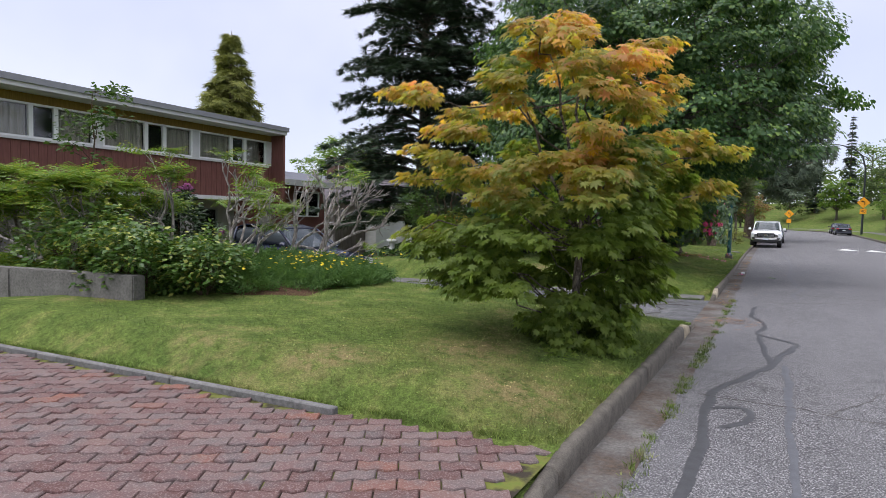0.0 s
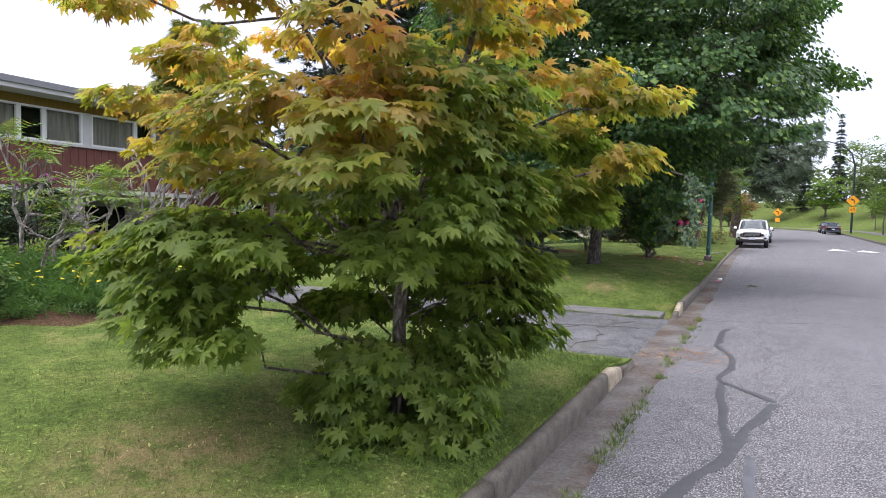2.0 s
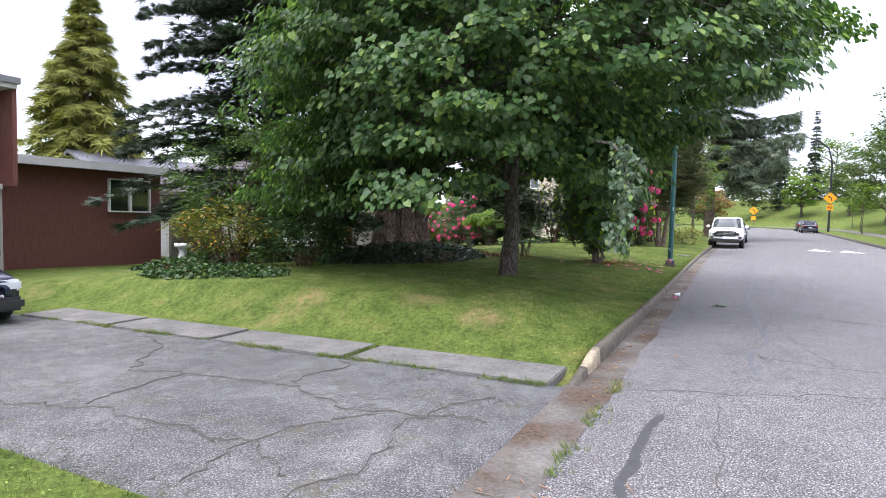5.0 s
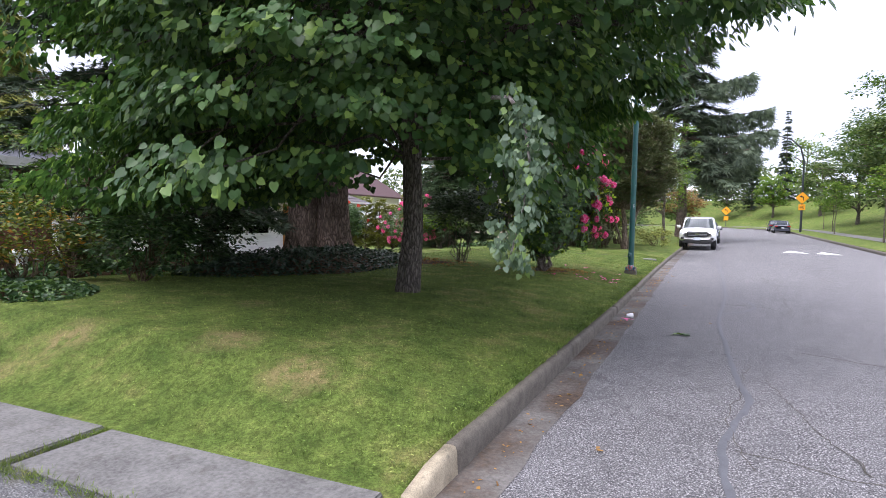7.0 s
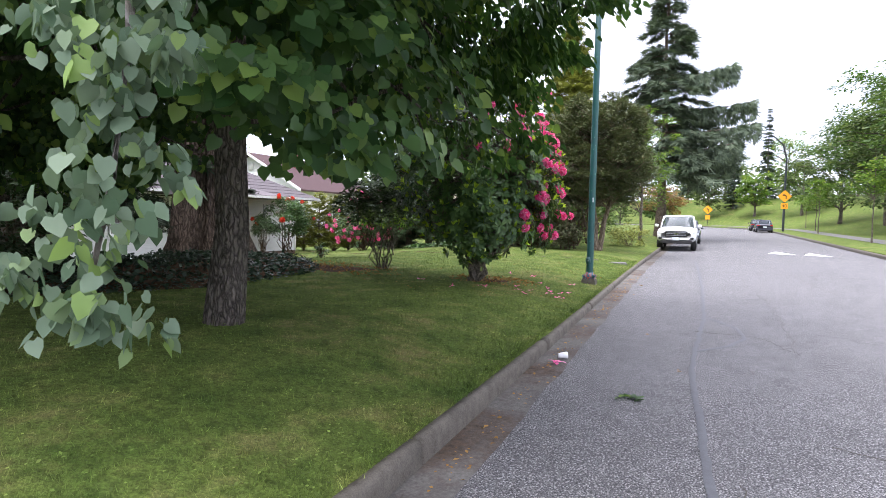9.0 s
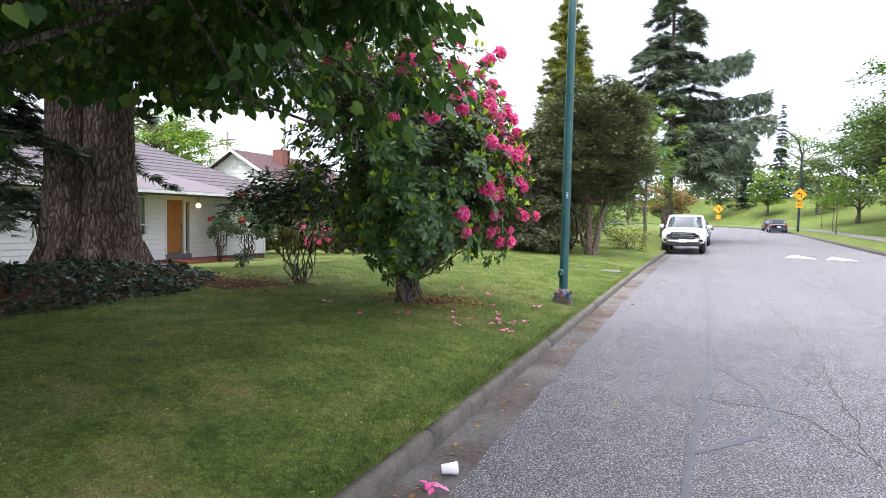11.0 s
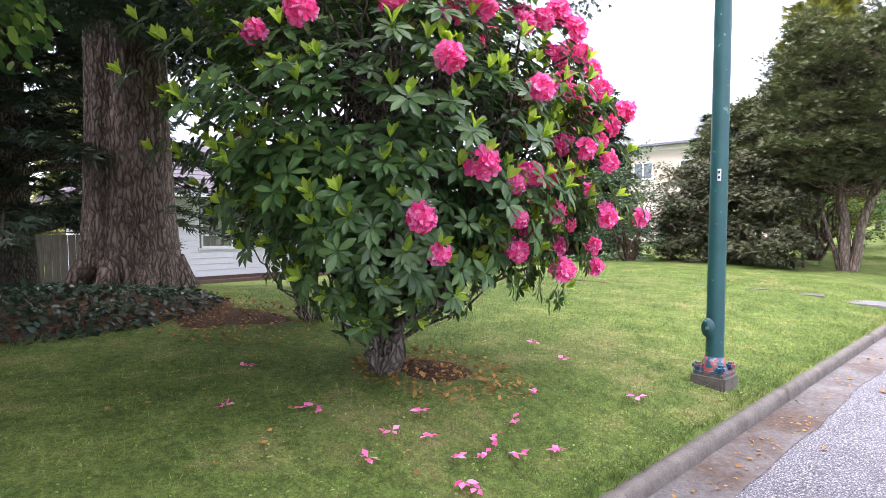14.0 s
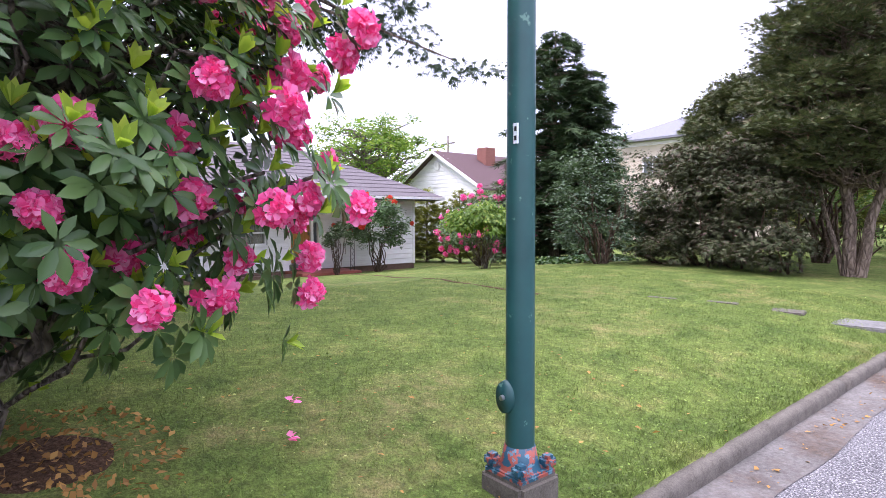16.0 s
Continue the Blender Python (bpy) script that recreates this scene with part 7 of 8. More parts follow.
mound("ivy_patch", (-8.3, 14.5, 1.7, 0.8), 0.16, M_IVY, "heart", 0.06, 3600, "ivy creeping along the driveway edge", 75)
mound("ivy_bank", (-11.8, 19.0, 2.4, 3.4), 0.5, M_IVY, "heart", 0.10, 4000, "ivy-covered bank below the fence", 76)
mound("ground_cover_bed", (-7.4, 19.9, 1.5, 3.2), 0.42, M_VINCA, "oval", 0.085, 6200, "dark glossy periwinkle bed round the old trunk", 77)
mound("mulch_bed", (-6.4, 22.7, 1.6, 0.9), 0.07, M_DRYLEAF, "oval", 0.05, 520, "bare mulch under the dark rhododendron", 78)
mound("mulch_bed", (-3.15, 23.2, 0.85, 0.55), 0.06, M_DRYLEAF, "oval", 0.045, 520, "bark mulch round the rhododendron foot", 79)
shrub("small_bush", -8.0, 24.6, (0.2, 0.2, 0.16), M_IVY, "tiny clipped evergreen on the lawn", 80, 14, 24, 0.05, "oval", 0.08)

# ---- planting by the white house ----
shrub("orange_rhododendron", -16.6, 33.6, (1.05, 1.0, 0.95), M_RHODO, "rounded rhododendron with a few orange-red blooms", 81, 70, 80, 0.12, "lance", 0.26, zc=1.5, flower=M_RED, flower_n=10, flower_size=0.11)
shrub("dwarf_tree", -16.3, 31.9, (0.5, 0.5, 0.45), M_HINOKI, "small dark cloud-pruned bush by the porch", 82, 22, 70, 0.08, "oval", 0.16, zc=1.1)
shrub("umbrella_shrub", -11.2, 33.6, (1.05, 1.0, 0.5), M_LIGHTGREEN, "umbrella-shaped shrub with bright drooping leaves", 83, 80, 80, 0.12, "lance", 0.22, M_BARK, zc=1.15, low=-0.25, droop=0.7)
shrub("pink_azalea", -14.3, 36.4, (1.5, 1.4, 1.15), M_RHODO, "large round azalea covered in pink blossom", 84, 90, 80, 0.11, "lance", 0.28, zc=1.3, flower=M_PINK, flower_n=86, flower_size=0.11)
for i in range(7):
    conifer("arborvitae", -21.5 + 0.75 * i, 38.6 + 0.35 * i, 3.0 + 0.35 * math.sin(i * 2.3), 0.62, M_GOLDCY, M_BARKRED, "clipped green arborvitae in a hedge row", 90 + i, 0.01, 0.06, 22, 8, 0.26, 12, -0.35, 0.5, "hedge tree")["group"] = "arborvitae hedge"
conifer("dark_cypress", -13.0, 38.6, 7.9, 2.0, M_HINOKI, M_BARKRED, "tall dark cypress with bare lower stems", 98, 0.12, 0.16, 34, 10, 0.42, 26, 0.1, 0.45)
conifer("dark_cypress", -12.2, 39.2, 6.6, 1.7, M_HINOKI, M_BARKRED, "tall dark cypress behind the lawn", 99, 0.05, 0.16, 32, 10, 0.42, 26, 0.1, 0.5)
conifer("dark_cypress", -14.9, 40.2, 5.0, 2.0, M_HINOKI, M_BARKRED, "dense dark cypress behind the azalea", 100, 0.02, 0.14, 26, 10, 0.42, 26, 0.1, 0.55)
conifer("dark_cypress", -9.4, 42.5, 5.4, 1.2, M_HINOKI, M_BARKRED, "narrow dark cypress behind the lawn", 101, 0.03, 0.12, 26, 9, 0.38, 22, 0.05, 0.6)
shrub("laurel_bush", -8.15, 34.5, (1.15, 1.1, 1.5), M_LAUREL, "tall grey-green holly laurel, conical and dense", 102, 130, 44, 0.085, "oval", 0.26, zc=1.4, inner=0.7)
mound("ivy_patch", (-10.2, 36.2, 1.8, 1.0), 0.25, M_IVY, "heart", 0.09, 2000, "ivy patch under the dark cypresses", 103)


def hedge_wall():
    rng = np.random.default_rng(104)
    t = thing("shaded_hedge", (-5.2, 35.4, float(land(-5.2, 35.4))), "tall loose dark brown-green yew hedge", "hedge")
    n = 330
    cs = np.c_[rng.uniform(-2.7, 1.1, n), rng.normal(0, 0.35, n), 0.1 + 2.5 * rng.random(n)]
    cs[:, 1] -= 0.15 * (cs[:, 0] + 1) - 0.25 * cs[:, 2] * 0.3
    tb = Tubes(5)
    for c in cs[::16]:
        tb.add(curve_pts((c[0] * 0.9, c[1] * 0.5 + 0.3, 0), c, 5, 0, 0.05, rng), np.linspace(0.035, 0.008, 5), cap=False)
    tb.mesh("stem", M_TWIG, t)["kind"] = "stuff"
    crown("foliage", rng, cs, np.array([[0.38, 0.34, 0.26]]) * np.ones((n, 1)), 80, 0.13, "spray", M_HEDGE, t, droop=0.3)


hedge_wall()
shrub("golden_juniper", -5.9, 36.8, (1.4, 1.3, 1.9), M_CYPRESS, "tall feathery olive-green juniper", 105, 300, 70, 0.14, "spray", 0.32, zc=2.3, inner=0.6, droop=0.0)
shrub("golden_juniper", -4.9, 38.8, (1.5, 1.4, 2.4), M_CYPRESS, "tall olive-green juniper in a group", 106, 320, 70, 0.14, "spray", 0.34, zc=3.2, inner=0.6, droop=0.0)


def lawson_cypress():
    """Spreading cypress on two pale stems beside the street."""
    rng = np.random.default_rng(107)
    t = thing("cypress_tree", at_ground(-3.45, 35.9), "spreading green-brown cypress on two pale bare stems", "tree")
    tb = Tubes(9)
    stems = []
    for lean, h, r in (((-0.25, 0.1), 4.6, 0.13), ((0.75, 0.2), 4.4, 0.11), ((-0.9, -0.1), 3.6, 0.06)):
        s = trunk_path(rng, (lean[0] * 0.15, 0, 0), h, lean, 0.04)
        tb.add(s, np.linspace(r, 0.025, len(s)), 0.15, rng)
        stems.append(s)
    cs = shell(rng, 400, (0.1, 0, 3.55), (1.85, 1.65, 2.3), 0.62, -0.85)
    cs = cs[cs[:, 2] > 1.3]
    for i, c in enumerate(cs):
        branches(tb, rng, stems[i % 2], [c], 0.03, 0.7, 0.02)
    tb.mesh("trunk", M_BARKRED, t)
    r = np.array([0.40, 0.40, 0.26]) * (0.7 + 0.6 * rng.random((len(cs), 1)))
    crown("foliage", rng, cs, r, 95, 0.15, "spray", M_CYPRESS, t, hub=(0, 0, 1), droop=-0.05, out=1.0)


lawson_cypress()
conifer("golden_cypress", -6.5, 44.8, 12.0, 2.0, M_GOLDCY, M_BARKRED, "tall narrow golden-tipped cypress tree", 108, 0.02, 0.2, 46, 11, 0.5, 26, -0.25, 0.62)
deciduous("fresh_green_tree", -3.1, 49.0, 6.6, (0, 0, 4.6), (2.0, 2.2, 3.6), 110, 64, "oval", 0.13, M_LIGHTGREEN, M_BARK, "airy small tree with bright spring leaves", 109, 0.10, 0.45, inner=0.35)
shrub("yellow_shrub", -2.9, 41.6, (0.9, 1.3, 0.5), M_GOLDCY, "low golden yellow-green shrub at the kerb", 110, 50, 40, 0.09, "oval", 0.24)
shrub("green_shrub", -4.6, 41.0, (1.3, 1.5, 1.1), M_MIDGREEN, "rounded mid-green shrub beside the street", 111, 70, 40, 0.1, "oval", 0.3)
deciduous("russet_tree", -3.4, 70.0, 4.0, (0, 0, 2.9), (2.3, 2.3, 1.4), 60, 50, "oval", 0.2, M_RUSSET, M_TWIG, "low spreading russet-leaved maple tree", 112, 0.10, 0.5)


def big_spruce():
    rng = np.random.default_rng(113)
    t = conifer("spruce_tree", -2.6, 58.0, 19.5, 4.3, M_SPRUCE, M_BARKOLD, "tall dark spruce with long drooping boughs", 113, 0.22, 0.34, 30, 8, 0.85, 46, 0.22, 0.8, gaps=0.18)
    tb = Tubes(6)
    A, T, N, S = [], [], [], []
    for z0, a, L in ((7.6, -10, 6.0), (9.3, 5, 5.8), (6.3, -20, 5.2), (11.5, -15, 4.6), (5.4, 10, 4.6), (6.0, 170, 4.0), (8.3, 190, 4.2)):
        d = np.array([math.cos(radians(a)), math.sin(radians(a)), 0])
        p = curve_pts((0, 0, z0), np.array((0, 0, z0 + 0.3)) + d * L, 8, -0.25)
        tb.add(p, np.linspace(0.08, 0.02, 8), cap=False)
        n = 420
        k = 0.2 + 0.82 * rng.random(n)
        at = np.c_[np.interp(k, np.linspace(0, 1, 8), p[:, 0]), np.interp(k, np.linspace(0, 1, 8), p[:, 1]), np.interp(k, np.linspace(0, 1, 8), p[:, 2])]
        at += np.cross(d, (0, 0, 1)) * ((rng.random(n) - 0.5) * 1.5)[:, None]
        hang = rng.random(n) ** 1.5 * 1.1
        at[:, 2] -= hang
        A.append(at)
        tp = rng.normal(0, 0.3, at.shape) + d * 0.4
        tp[:, 2] -= 0.8
        T.append(tp)
        N.append(rng.normal(0, 1, at.shape))
        S.append(0.45 + 0.35 * rng.random(n))
    tb.mesh("limb", M_BARKOLD, t)
    v, f, _ = scatter("spray", np.concatenate(A), np.concatenate(T), np.concatenate(N), np.concatenate(S))
    np_mesh("hanging_foliage", v, f, M_SPRUCE, t)["kind"] = "stuff"


big_spruce()
conifer("black_pine", -13.8, 21.4, 15.5, 4.4, M_FIR, M_BARK, "large dark pine with dense layered boughs", 114, 0.08, 0.4, 38, 11, 0.36, 104, 0.12, 0.42, gaps=0.22)
conifer("yellowish_cedar", -33.0, 26.7, 14.4, 4.2, M_GOLDCY, M_BARKRED, "dense yellow-green cedar behind the red house", 115, 0.03, 0.3, 44, 12, 0.8, 46, 0.35, 0.85)
deciduous("ash_tree", -44, 52, 9, (0, 0, 7), (5, 5, 4), 90, 60, "oval", 0.35, M_LIGHTGREEN, M_BARK, "bright green broadleaf tree behind houses", 116, 0.25, 0.9, inner=0.4)
deciduous("ash_tree", -38, 46, 9, (0, 0, 6.2), (4.2, 4.2, 4), 90, 60, "oval", 0.3, M_LIGHTGREEN, M_BARK, "pale green airy tree behind the white house", 117, 0.25, 0.9, inner=0.4)
deciduous("red_leaf_tree", -10.5, 52, 6.5, (0, 0, 5.2), (1.6, 1.6, 1.6), 40, 40, "oval", 0.2, M_HEDGE, M_BARK, "small tree with dark purple leaves", 118, 0.12, 0.5)

# ---- the park and the far woods ----
for i, (x, y, h) in enumerate(((9.9, 57, 5.6), (10.3, 78, 5.5), (11.6, 88, 4.6), (12.0, 46, 4.6), (12.6, 102, 4.4))):
    deciduous("young_street_tree", x, y, h, (0, 0, h * 0.72), (1.5, 1.5, 1.3), 34, 44, "oval", 0.2, M_LIGHTGREEN, M_BARK, "young street tree with fresh green leaves", 130 + i, 0.05, 0.42, inner=0.3, group="young trees along the park path")
rng = np.random.default_rng(140)
WOODS = [(15.5, 74, 13), (17, 84, 16), (20, 72, 16), (23, 96, 16), (16, 100, 13), (17.5, 62, 17), (27, 70, 14), (30, 110, 14), (34, 84, 15), (23, 118, 12), (14, 116, 9), (8, 122, 8), (1, 128, 9), (-7, 124, 8), (-14, 126, 10), (14, 134, 12), (4, 140, 12), (-8, 140, 13), (-20, 136, 13), (30, 60, 14), (25, 136, 14), (36, 128, 15), (-28, 124, 12), (32, 48, 14), (-14, 100, 9), (-12, 82, 8), (-11, 68, 7)]
for i, (x, y, h) in enumerate(WOODS):
    m = (M_WOODS, M_MIDGREEN, M_WOODS, M_LIGHTGREEN)[i % 4]
    deciduous("woodland_tree", x, y, h * 0.85, (0, 0, h * 0.56), (h * 0.36, h * 0.36, h * 0.44), 130 if i < 7 else 70, 70 if i < 7 else 42, "oval", 0.36 if i < 7 else 0.42, m, M_BARK, "broad leafy tree at the edge of the park", 150 + i, 0.2, h * 0.085, inner=0.45, limbs=0.3, group="park woodland")
for x, y, h in ((5.2, 132, 15), (10.6, 134, 17), (-3, 150, 16)):
    conifer("narrow_spruce", x, y, h, 1.5, M_FIR, M_BARK, "narrow dark spruce among the woods", int(200 + x), 0.05, 0.2, 30, 9, 0.6, 20, 0.3, 0.8)


def far_woods():
    """A distant belt of trees closing the view."""
    rng = np.random.default_rng(210)
    t = thing("far_woods", (0, 0, 0), "distant belt of mixed green woodland", "woods", kind="stuff")
    cs = []
    for i in range(900):
        a = radians(rng.uniform(-75, 75))
        r = rng.uniform(150, 175)
        cs.append((-5 + r * math.sin(a), 25 + r * math.cos(a), 1 + rng.random() ** 0.8 * (10 + 4 * math.sin(a * 9) + 2.5 * math.sin(a * 23))))
    crown("foliage", rng, np.array(cs), np.array([[2.6, 2.6, 2.0]]) * np.ones((len(cs), 1)), 26, 1.6, "oval", M_WOODS, t)


far_woods()


# ---- grass, litter and pavers ----
def grass():
    """Mown blades on the lawn beside the kerb."""
    rng = np.random.default_rng(301)
    n = 330000
    y = rng.uniform(2.4, 33, n)
    d = 0.05 + 6.5 * rng.random(n) ** 1.7
    x = kerb_x(y) + 0.0 - d
    ok = ~((y > 9.1) & (y < 12.9)) & (y > paver_edge(x) + 0.02)
    ok &= ((x + 6.4) / 1.6) ** 2 + ((y - 22.7) / 0.9) ** 2 > 1
    ok &= ((x + 3.15) / 0.85) ** 2 + ((y - 23.2) / 0.55) ** 2 > 1
    ok &= ~((abs(x + 1.745) < 0.17) & (abs(y - 24.90) < 0.17))
    x, y = x[ok], y[ok]
    n = len(x)
    z = land(x, y) - 0.004
    tip = np.c_[rng.normal(0, 0.45, n), rng.normal(0, 0.45, n), np.ones(n)]
    v, f, _ = scatter("blade", np.c_[x, y, z], tip, rng.normal(0, 1, (n, 3)), 0.022 + 0.03 * rng.random(n) ** 2)
    t = tagged(np_mesh("grass", v, f, M_BLADE), "short mown grass blades on the lawn", "grass", kind="stuff")
    pick = (np.arange(n) % 7 == 0) & (x > -4.2)
    m = int(pick.sum())
    v, f, _ = scatter("oval", np.c_[x[pick], y[pick], z[pick] + 0.018 + 0.02 * rng.random(m)], np.c_[rng.normal(0, 1, (m, 2)), rng.normal(0, 0.2, m)], np.c_[rng.normal(0, 0.35, (m, 2)), np.ones(m)], 0.014 + 0.014 * rng.random(m))
    tagged(np_mesh("clover", v, f, M_BLADE), "small clover leaves among the mown grass", "clover", kind="stuff")
    # coarse tufts along the kerb, the joints and the paver edge
    pts = []
    for i in range(4200):
        u = rng.random()
        if u < 0.45:
            yy = rng.uniform(3.2, 31)
            if 8.8 < yy < 12.6:
                continue
            pts.append((float(kerb_x(yy)) + 0.01 - 0.05 * rng.random(), yy))
        elif u < 0.6:
            yy = rng.uniform(2.0, 12.6)
            if noise.noise((0, yy * 2.2, 3)) > -0.05:
                pts.append((float(kerb_x(yy)) + 0.40 + 0.035 * rng.normal(), yy))
        elif u < 0.82:
            xx = rng.uniform(-9, -1.3)
            if noise.noise((xx * 1.6, 0, 5)) > -0.1:
                pts.append((xx, 12.13 + 0.035 * rng.normal()))
        elif u < 0.84:
            pts.append((-3.5 + 0.02 * rng.normal(), rng.uniform(12.14, 12.8)))
        elif u < 0.88:
            xx = rng.uniform(-8, -1.3)
            pts.append((xx, 9.18 - 0.06 * rng.random()))
        else:
            xx = rng.uniform(-7, -1.2)
            pts.append((xx, float(paver_edge(xx)) + 0.05 * rng.random()))
    p = np.array(pts)
    on_road = p[:, 0] > kerb_x(p[:, 1])
    z = np.where(on_road, road_z(p[:, 0], p[:, 1]) + 0.004, np.where((p[:, 1] > 12) & (p[:, 1] < 12.82), drive_z(p[:, 0]) + 0.0, land(p[:, 0], p[:, 1])))
    c = np.repeat(np.c_[p, z], 6, axis=0)
    m = len(c)
    c[:, :2] += rng.normal(0, 0.015, (m, 2))
    tip = np.c_[rng.normal(0, 0.6, m), rng.normal(0, 0.6, m), np.ones(m)]
    v, f, _ = scatter("blade", c, tip, rng.normal(0, 1, (m, 3)), 0.03 + 0.035 * rng.random(m))
    tagged(np_mesh("edge_grass", v, f, M_BLADE), "ragged grass tufts along kerb and paving joints", "grass", kind="stuff")


grass()


def litter():
    rng = np.random.default_rng(302)
    # fallen pink petals, one by one
    spots = [(-1.76, 22.14), (-1.68, 22.2), (-1.97, 22.29), (-1.9, 22.45), (-2.34, 23.38), (-4.06, 22.07), (-2.98, 21.98), (-2.9, 22.02), (-2.21, 22.33), (-2.39, 22.17), (-3.2, 24.45), (-1.69, 22.83), (-1.88, 23.97), (-1.8, 22.6), (-2.1, 22.9), (-2.7, 24.2), (-1.98, 22.6), (-2.5, 22.5), (-3.3, 21.6), (-2.2, 21.9)]
    for x, y in spots:
        n = 5
        at = np.c_[rng.normal(0, 0.016, n), rng.normal(0, 0.016, n), 0.03 + 0.02 * rng.random(n)]
        v, f, _ = scatter("oval", at, np.c_[rng.normal(0, 1, (n, 2)), rng.normal(0.1, 0.2, n)], rng.normal(0, 0.3, (n, 3)) + (0, 0, 1), 0.05 + 0.02 * rng.random(n))
        o = np_mesh("fallen_blossom", v, f, M_PINK)
        o.location = (x, y, float(land(x, y)))
        tagged(o, "fallen pink rhododendron blossom on the grass", "petal", "fallen blossoms")
    # brown leaves on lawn and gutter
    n = 620
    y = rng.uniform(12, 29, n)
    x = np.where(rng.random(n) < 0.55, kerb_x(y) + 0.17 + 0.2 * rng.random(n), kerb_x(y) - 0.3 - 3.2 * rng.random(n))
    y = np.where(x < kerb_x(y), 21 + 6 * rng.random(n), y)
    z = np.where(x > kerb_x(y), road_z(x, y) + 0.012, land(x, y) + 0.025)
    v, f, _ = scatter("oval", np.c_[x, y, z], np.c_[rng.normal(0, 1, (n, 2)), rng.normal(0, 0.1, n)], rng.normal(0, 0.3, (n, 3)) + (0, 0, 1), 0.018 + 0.035 * rng.random(n) ** 2)
    tagged(np_mesh("leaf_litter", v, f, M_DRYLEAF), "small dry brown leaves in gutter and grass", "leaf litter", kind="stuff")
    # drift of rusty needles at the driveway mouth
    n = 220
    x = rng.normal(-0.70, 0.27, n)
    y = 9.75 + 0.25 * (x + 0.7) + rng.normal(0, 0.20, n) * (1 + rng.random(n))
    v, f, _ = scatter("blade", np.c_[x, y, road_z(x, y) + 0.012], np.c_[rng.normal(1.0, 0.5, n), rng.normal(-0.1, 0.6, n), rng.normal(0, 0.08, n)], np.c_[rng.normal(0, 0.2, (n, 2)), np.ones(n)], 0.06 + 0.10 * rng.random(n))
    tagged(np_mesh("needle_drift", v, f, M_NEEDLE), "drift of rusty dry needles on the road edge", "needles", kind="stuff")
    # paper cup and a pink flower in the gutter
    t = thing("paper_cup", (-0.98, 18.95, float(road_z(-0.98, 18.95)) + 0.01), "crushed white paper cup in the gutter", "litter")
    tb = Tubes(12)
    tb.add([(0, 0, 0.033), (0.04, 0.022, 0.037), (0.075, 0.045, 0.037)], [0.024, 0.029, 0.034], 0.1, rng)
    tb.mesh("cup", M_CUP, t)
    n = 6
    v, f, _ = scatter("oval", rng.normal(0, 0.02, (n, 3)) * (1, 1, 0.3), rng.normal(0, 1, (n, 3)) * (1, 1, 0.2), rng.normal(0, 0.3, (n, 3)) + (0, 0, 1), np.full(n, 0.07))
    o = np_mesh("fallen_blossom", v, f, M_PINK)
    o.location = (-0.95, 18.80, float(road_z(-0.95, 18.8)) + 0.02)
    tagged(o, "pink blossom lying in the gutter", "petal", "fallen blossoms")
    # leafy sprig and scattered bits on the road
    n = 16
    at = np.c_[np.linspace(-0.09, 0.09, n), rng.normal(0, 0.02, n), 0.012 + 0.02 * rng.random(n)]
    v, f, _ = scatter("heart", at, np.c_[rng.normal(0, 1, (n, 2)), np.zeros(n)], rng.normal(0, 0.3, (n, 3)) + (0, 0, 1), np.full(n, 0.05))
    o = np_mesh("fallen_sprig", v, f, M_LINDEN)
    o.location = (-0.18, 17.95, float(road_z(-0.18, 17.95)))
    tagged(o, "torn green leafy sprig on the asphalt", "sprig")
    for x, y, s in ((-0.45, 13.9, 0.06), (0.1, 18.9, 0.05), (-0.9, 26.0, 0.09), (-0.95, 28.0, 0.05), (-0.3, 20.5, 0.05), (-0.85, 24.3, 0.05)):
        v, f, _ = scatter("oval", [(0, 0, 0.012), (0.01, 0.01, 0.016)], [(1, 0.3, 0), (0.2, 1, 0.1)], [(0, 0.1, 1), (0.1, 0, 1)], [s, s * 0.8])
        o = np_mesh("fallen_leaf", v, f, M_DRYLEAF)
        o.location = (x, y, float(road_z(x, y)))
        tagged(o, "single dry brown leaf on the asphalt", "leaf", "leaves on the road")


litter()


def stepping_stones():
    for x, y, a, b in ((-2.15, 30.85, 0.42, 0.28), (-2.75, 30.75, 0.22, 0.16), (-3.5, 30.7, 0.2, 0.08), (-4.2, 30.4, 0.2, 0.07)):
        bm = box(bmesh.new(), -a, a, -b, b, -0.08, 0.006, 0.012)
        o = part("stepping_stone", bm, M_SLAB if a > 0.4 else M_KERB)
        o.matrix_world = pose(x, y, float(land(x, y)), 0, 0, 12)
        tagged(o, "flat grey stepping stone sunk in the lawn", "stepping stone", "stones across the lawn")
    pts = [(-16.5, 32.3), (-13, 31.2), (-10, 29.9), (-7.5, 29.3), (-5.4, 29.2)]
    V = []
    for q in np.linspace(0, 1, 40):
        x = np.interp(q, np.linspace(0, 1, 5), [p[0] for p in pts])
        y = np.interp(q, np.linspace(0, 1, 5), [p[1] for p in pts])
        for dy, dz in ((-0.05, -0.06), (-0.04, 0.004), (0.04, 0.008), (0.05, -0.06)):
            V.append((x, y + dy, float(land(x, y)) + dz))
    idx = np.arange(160).reshape(40, 4)
    q = np.stack([idx[:-1, :-1], idx[1:, :-1], idx[1:, 1:], idx[:-1, 1:]], axis=-1).reshape(-1, 4)
    tagged(np_mesh("garden_path", V, q, M_MULCH), "narrow dark edging line cut across the lawn", "lawn edging", kind="structure")


stepping_stones()


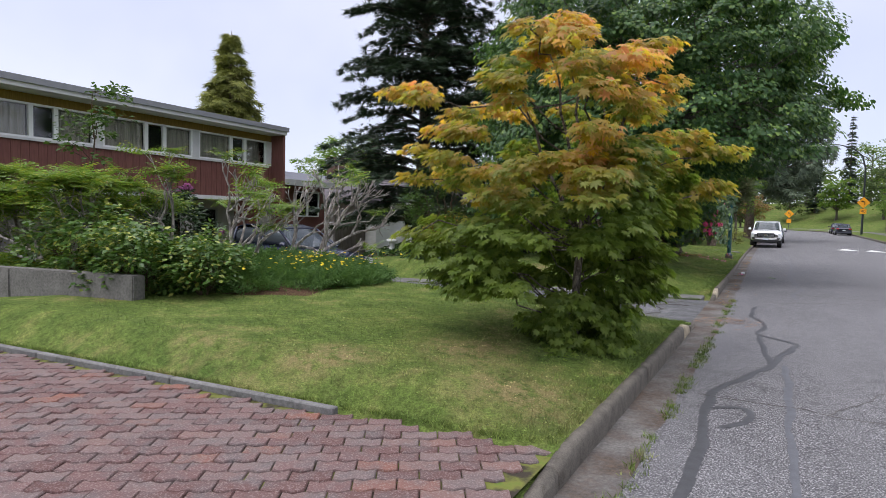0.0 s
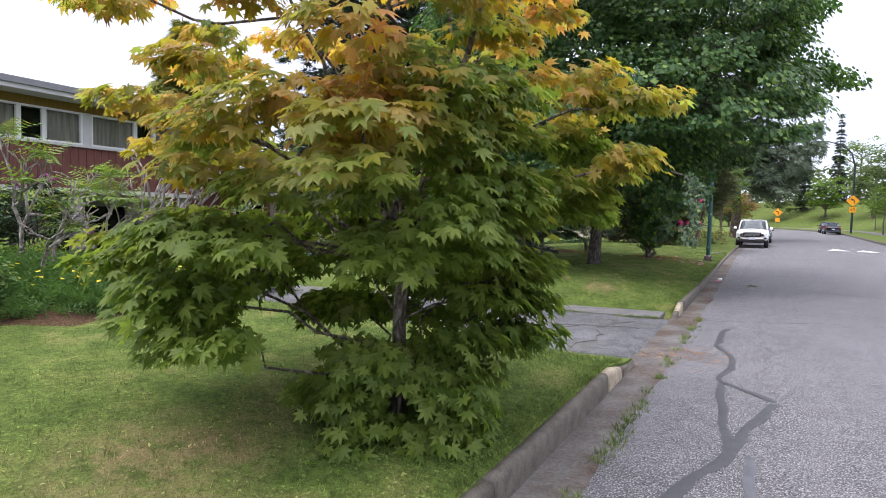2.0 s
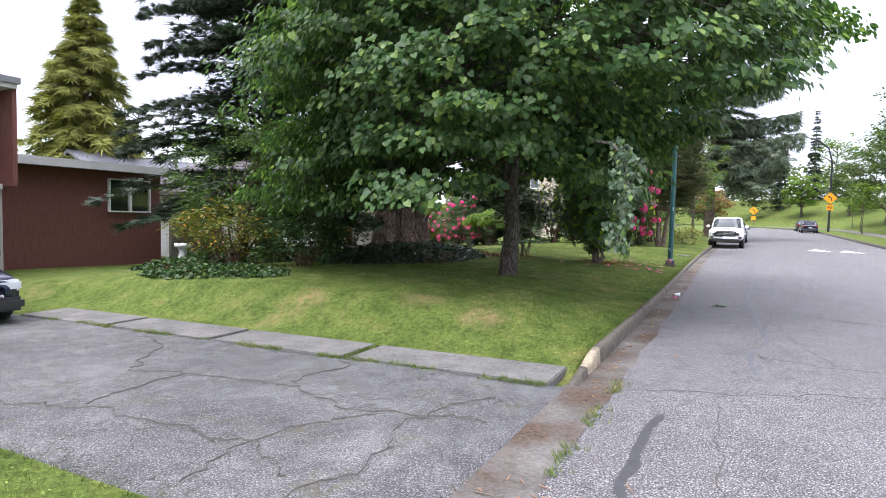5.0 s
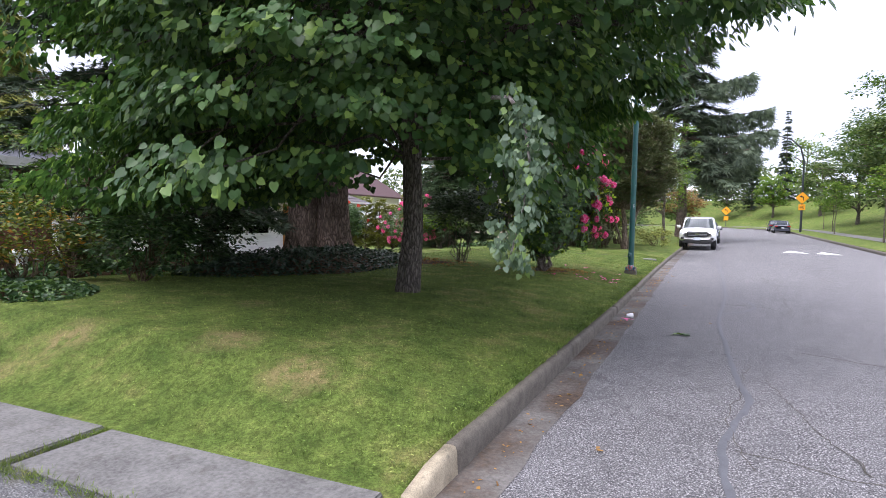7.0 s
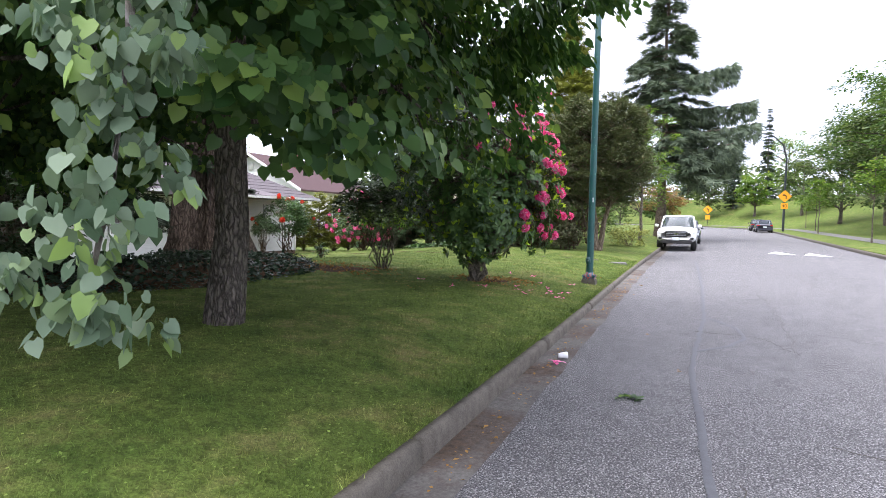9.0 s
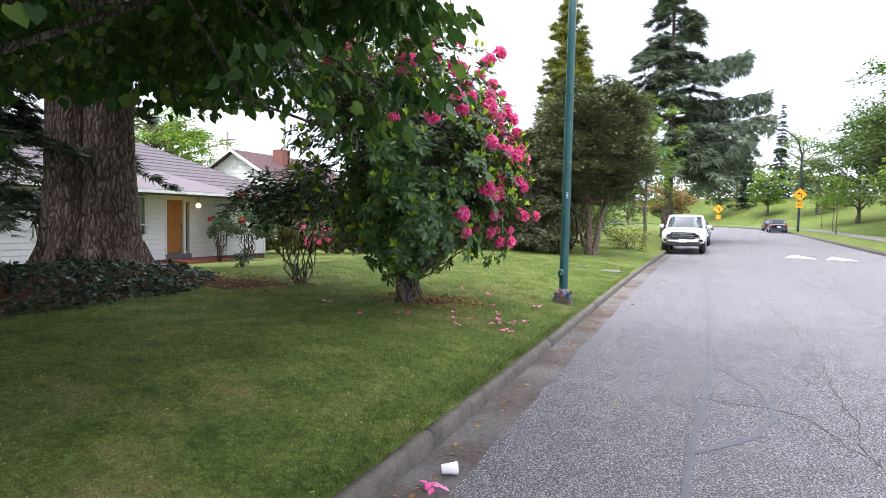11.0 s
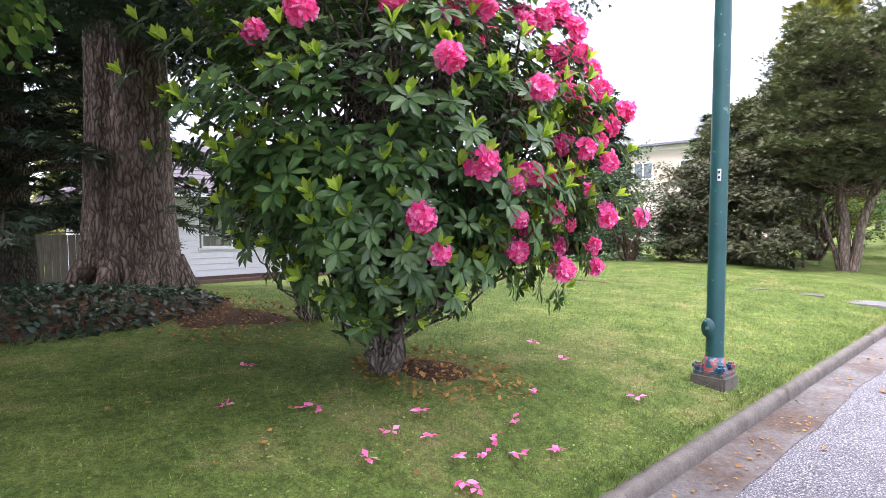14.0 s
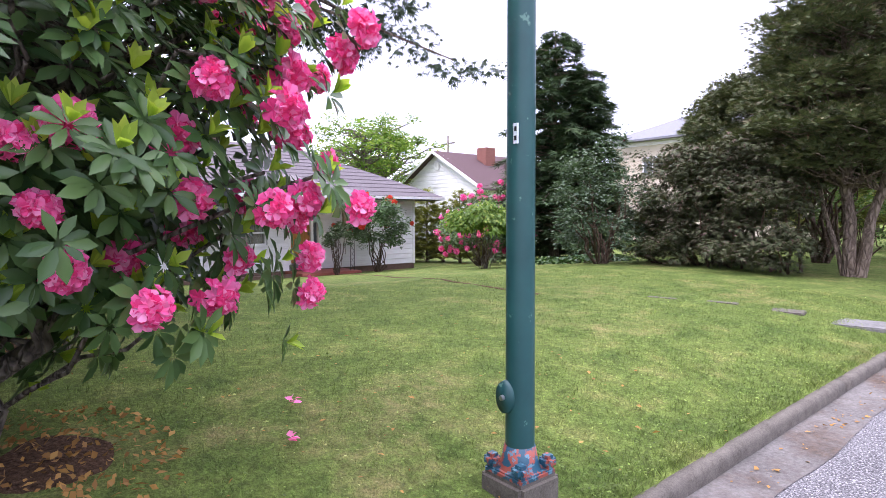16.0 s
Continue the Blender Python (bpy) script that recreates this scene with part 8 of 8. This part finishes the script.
def pavers():
    """Red zigzag pavers laid on the slant; the nearest are single bricks, the rest one mesh."""
    bed = strip("paver_bed", lambda y: np.linspace(-9.0, float(kerb_x(y)) + 0.01, 24), lambda x, y: paver_z(x) - 0.018 - np.where(y > paver_edge(x) - 0.03, 0.05, 0.0), np.concatenate([np.arange(-4.8, 2.2, 0.5), np.arange(2.2, 3.3, 0.08)]), M_JOINT, "brick paved driveway with moss in its joints", "paving")
    L, W, H = 0.226, 0.113, 0.05
    n = 5
    prof = [(-L / 2 + L * i / (n - 1), 0.011 * (-1) ** i) for i in range(n)]
    ring = [(x, -W / 2 + 0.005 + s) for x, s in prof] + [(x, W / 2 - 0.005 + s) for x, s in prof[::-1]]
    ring = [(x * 0.972, y) for x, y in ring]
    m = len(ring)
    V = [(x, y, -H) for x, y in ring] + [(x, y, -0.008) for x, y in ring] + [(x * 0.955, y * 0.92, 0.0) for x, y in ring]
    F = [tuple(range(2 * m, 3 * m))]
    for k in range(2):
        for i in range(m):
            j = (i + 1) % m
            F.append((k * m + i, k * m + j, (k + 1) * m + j, (k + 1) * m + i))
    me = bpy.data.meshes.new("paver")
    me.from_pydata(V, [], F)
    me.materials.append(M_PAVER)
    ang = radians(33)
    ca, sa = math.cos(ang), math.sin(ang)
    rng = np.random.default_rng(303)
    rest_v, rest_f, near = [], [], 0
    for r in range(-75, 76):
        for c in range(-45, 46):
            u, w = (c + 0.5 * (r % 2)) * L, r * W
            x, y = -3.5 + ca * u - sa * w, 1.5 + sa * u + ca * w
            if y > float(paver_edge(x)) - (0.16 if x < -2.6 else 0.07 * rng.random()) or y < -2.0 or x > -1.16 or x < -7.6:
                continue
            z = float(paver_z(x)) + 0.004 * rng.normal()
            if y > 1.75 and near < 310 and x > -5.2:
                o = new("paver", me)
                o.parent = bed
                o.matrix_basis = pose(x, y, z, 1.2 * rng.normal(), 1.2 * rng.normal() - 0.7, math.degrees(ang) + rng.normal())
                near += 1
            else:
                mm = pose(x, y, z, 1.2 * rng.normal(), 1.2 * rng.normal() - 0.7, math.degrees(ang) + rng.normal())
                base = len(rest_v)
                rest_v += [tuple(mm @ Vector(q)) for q in V]
                rest_f += [tuple(i + base for i in q) for q in F]
    me2 = bpy.data.meshes.new("paver_rest")
    me2.from_pydata(rest_v, [], rest_f)
    me2.materials.append(M_PAVERREST)
    o = new("paver_rest", me2)
    o.parent = bed
    o["kind"] = "stuff"
    # concrete edging towards the lawn
    for i, (a, b) in enumerate(((-4.2, -2.6), (-6.0, -4.21), (-7.8, -6.01))):
        bm = bmesh.new()
        vs = []
        for x in (a, b):
            for dy, dz in ((-0.10, -0.08), (-0.10, 0.035), (-0.035, 0.035), (-0.035, -0.08)):
                vs.append(bm.verts.new((x, float(paver_edge(x)) + dy, float(paver_z(x)) + dz)))
        for q in ((0, 1, 2, 3), (7, 6, 5, 4), (0, 4, 5, 1), (1, 5, 6, 2), (2, 6, 7, 3), (3, 7, 4, 0)):
            bm.faces.new([vs[j] for j in q])
        bmesh.ops.recalc_face_normals(bm, faces=bm.faces[:])
        bmesh.ops.bevel(bm, geom=bm.edges[:], offset=0.008, segments=1, affect="EDGES")
        tagged(part("paving_edge", bm, M_SLAB), "thin concrete edging between pavers and lawn", "edging", "paving edge", "structure")


pavers()
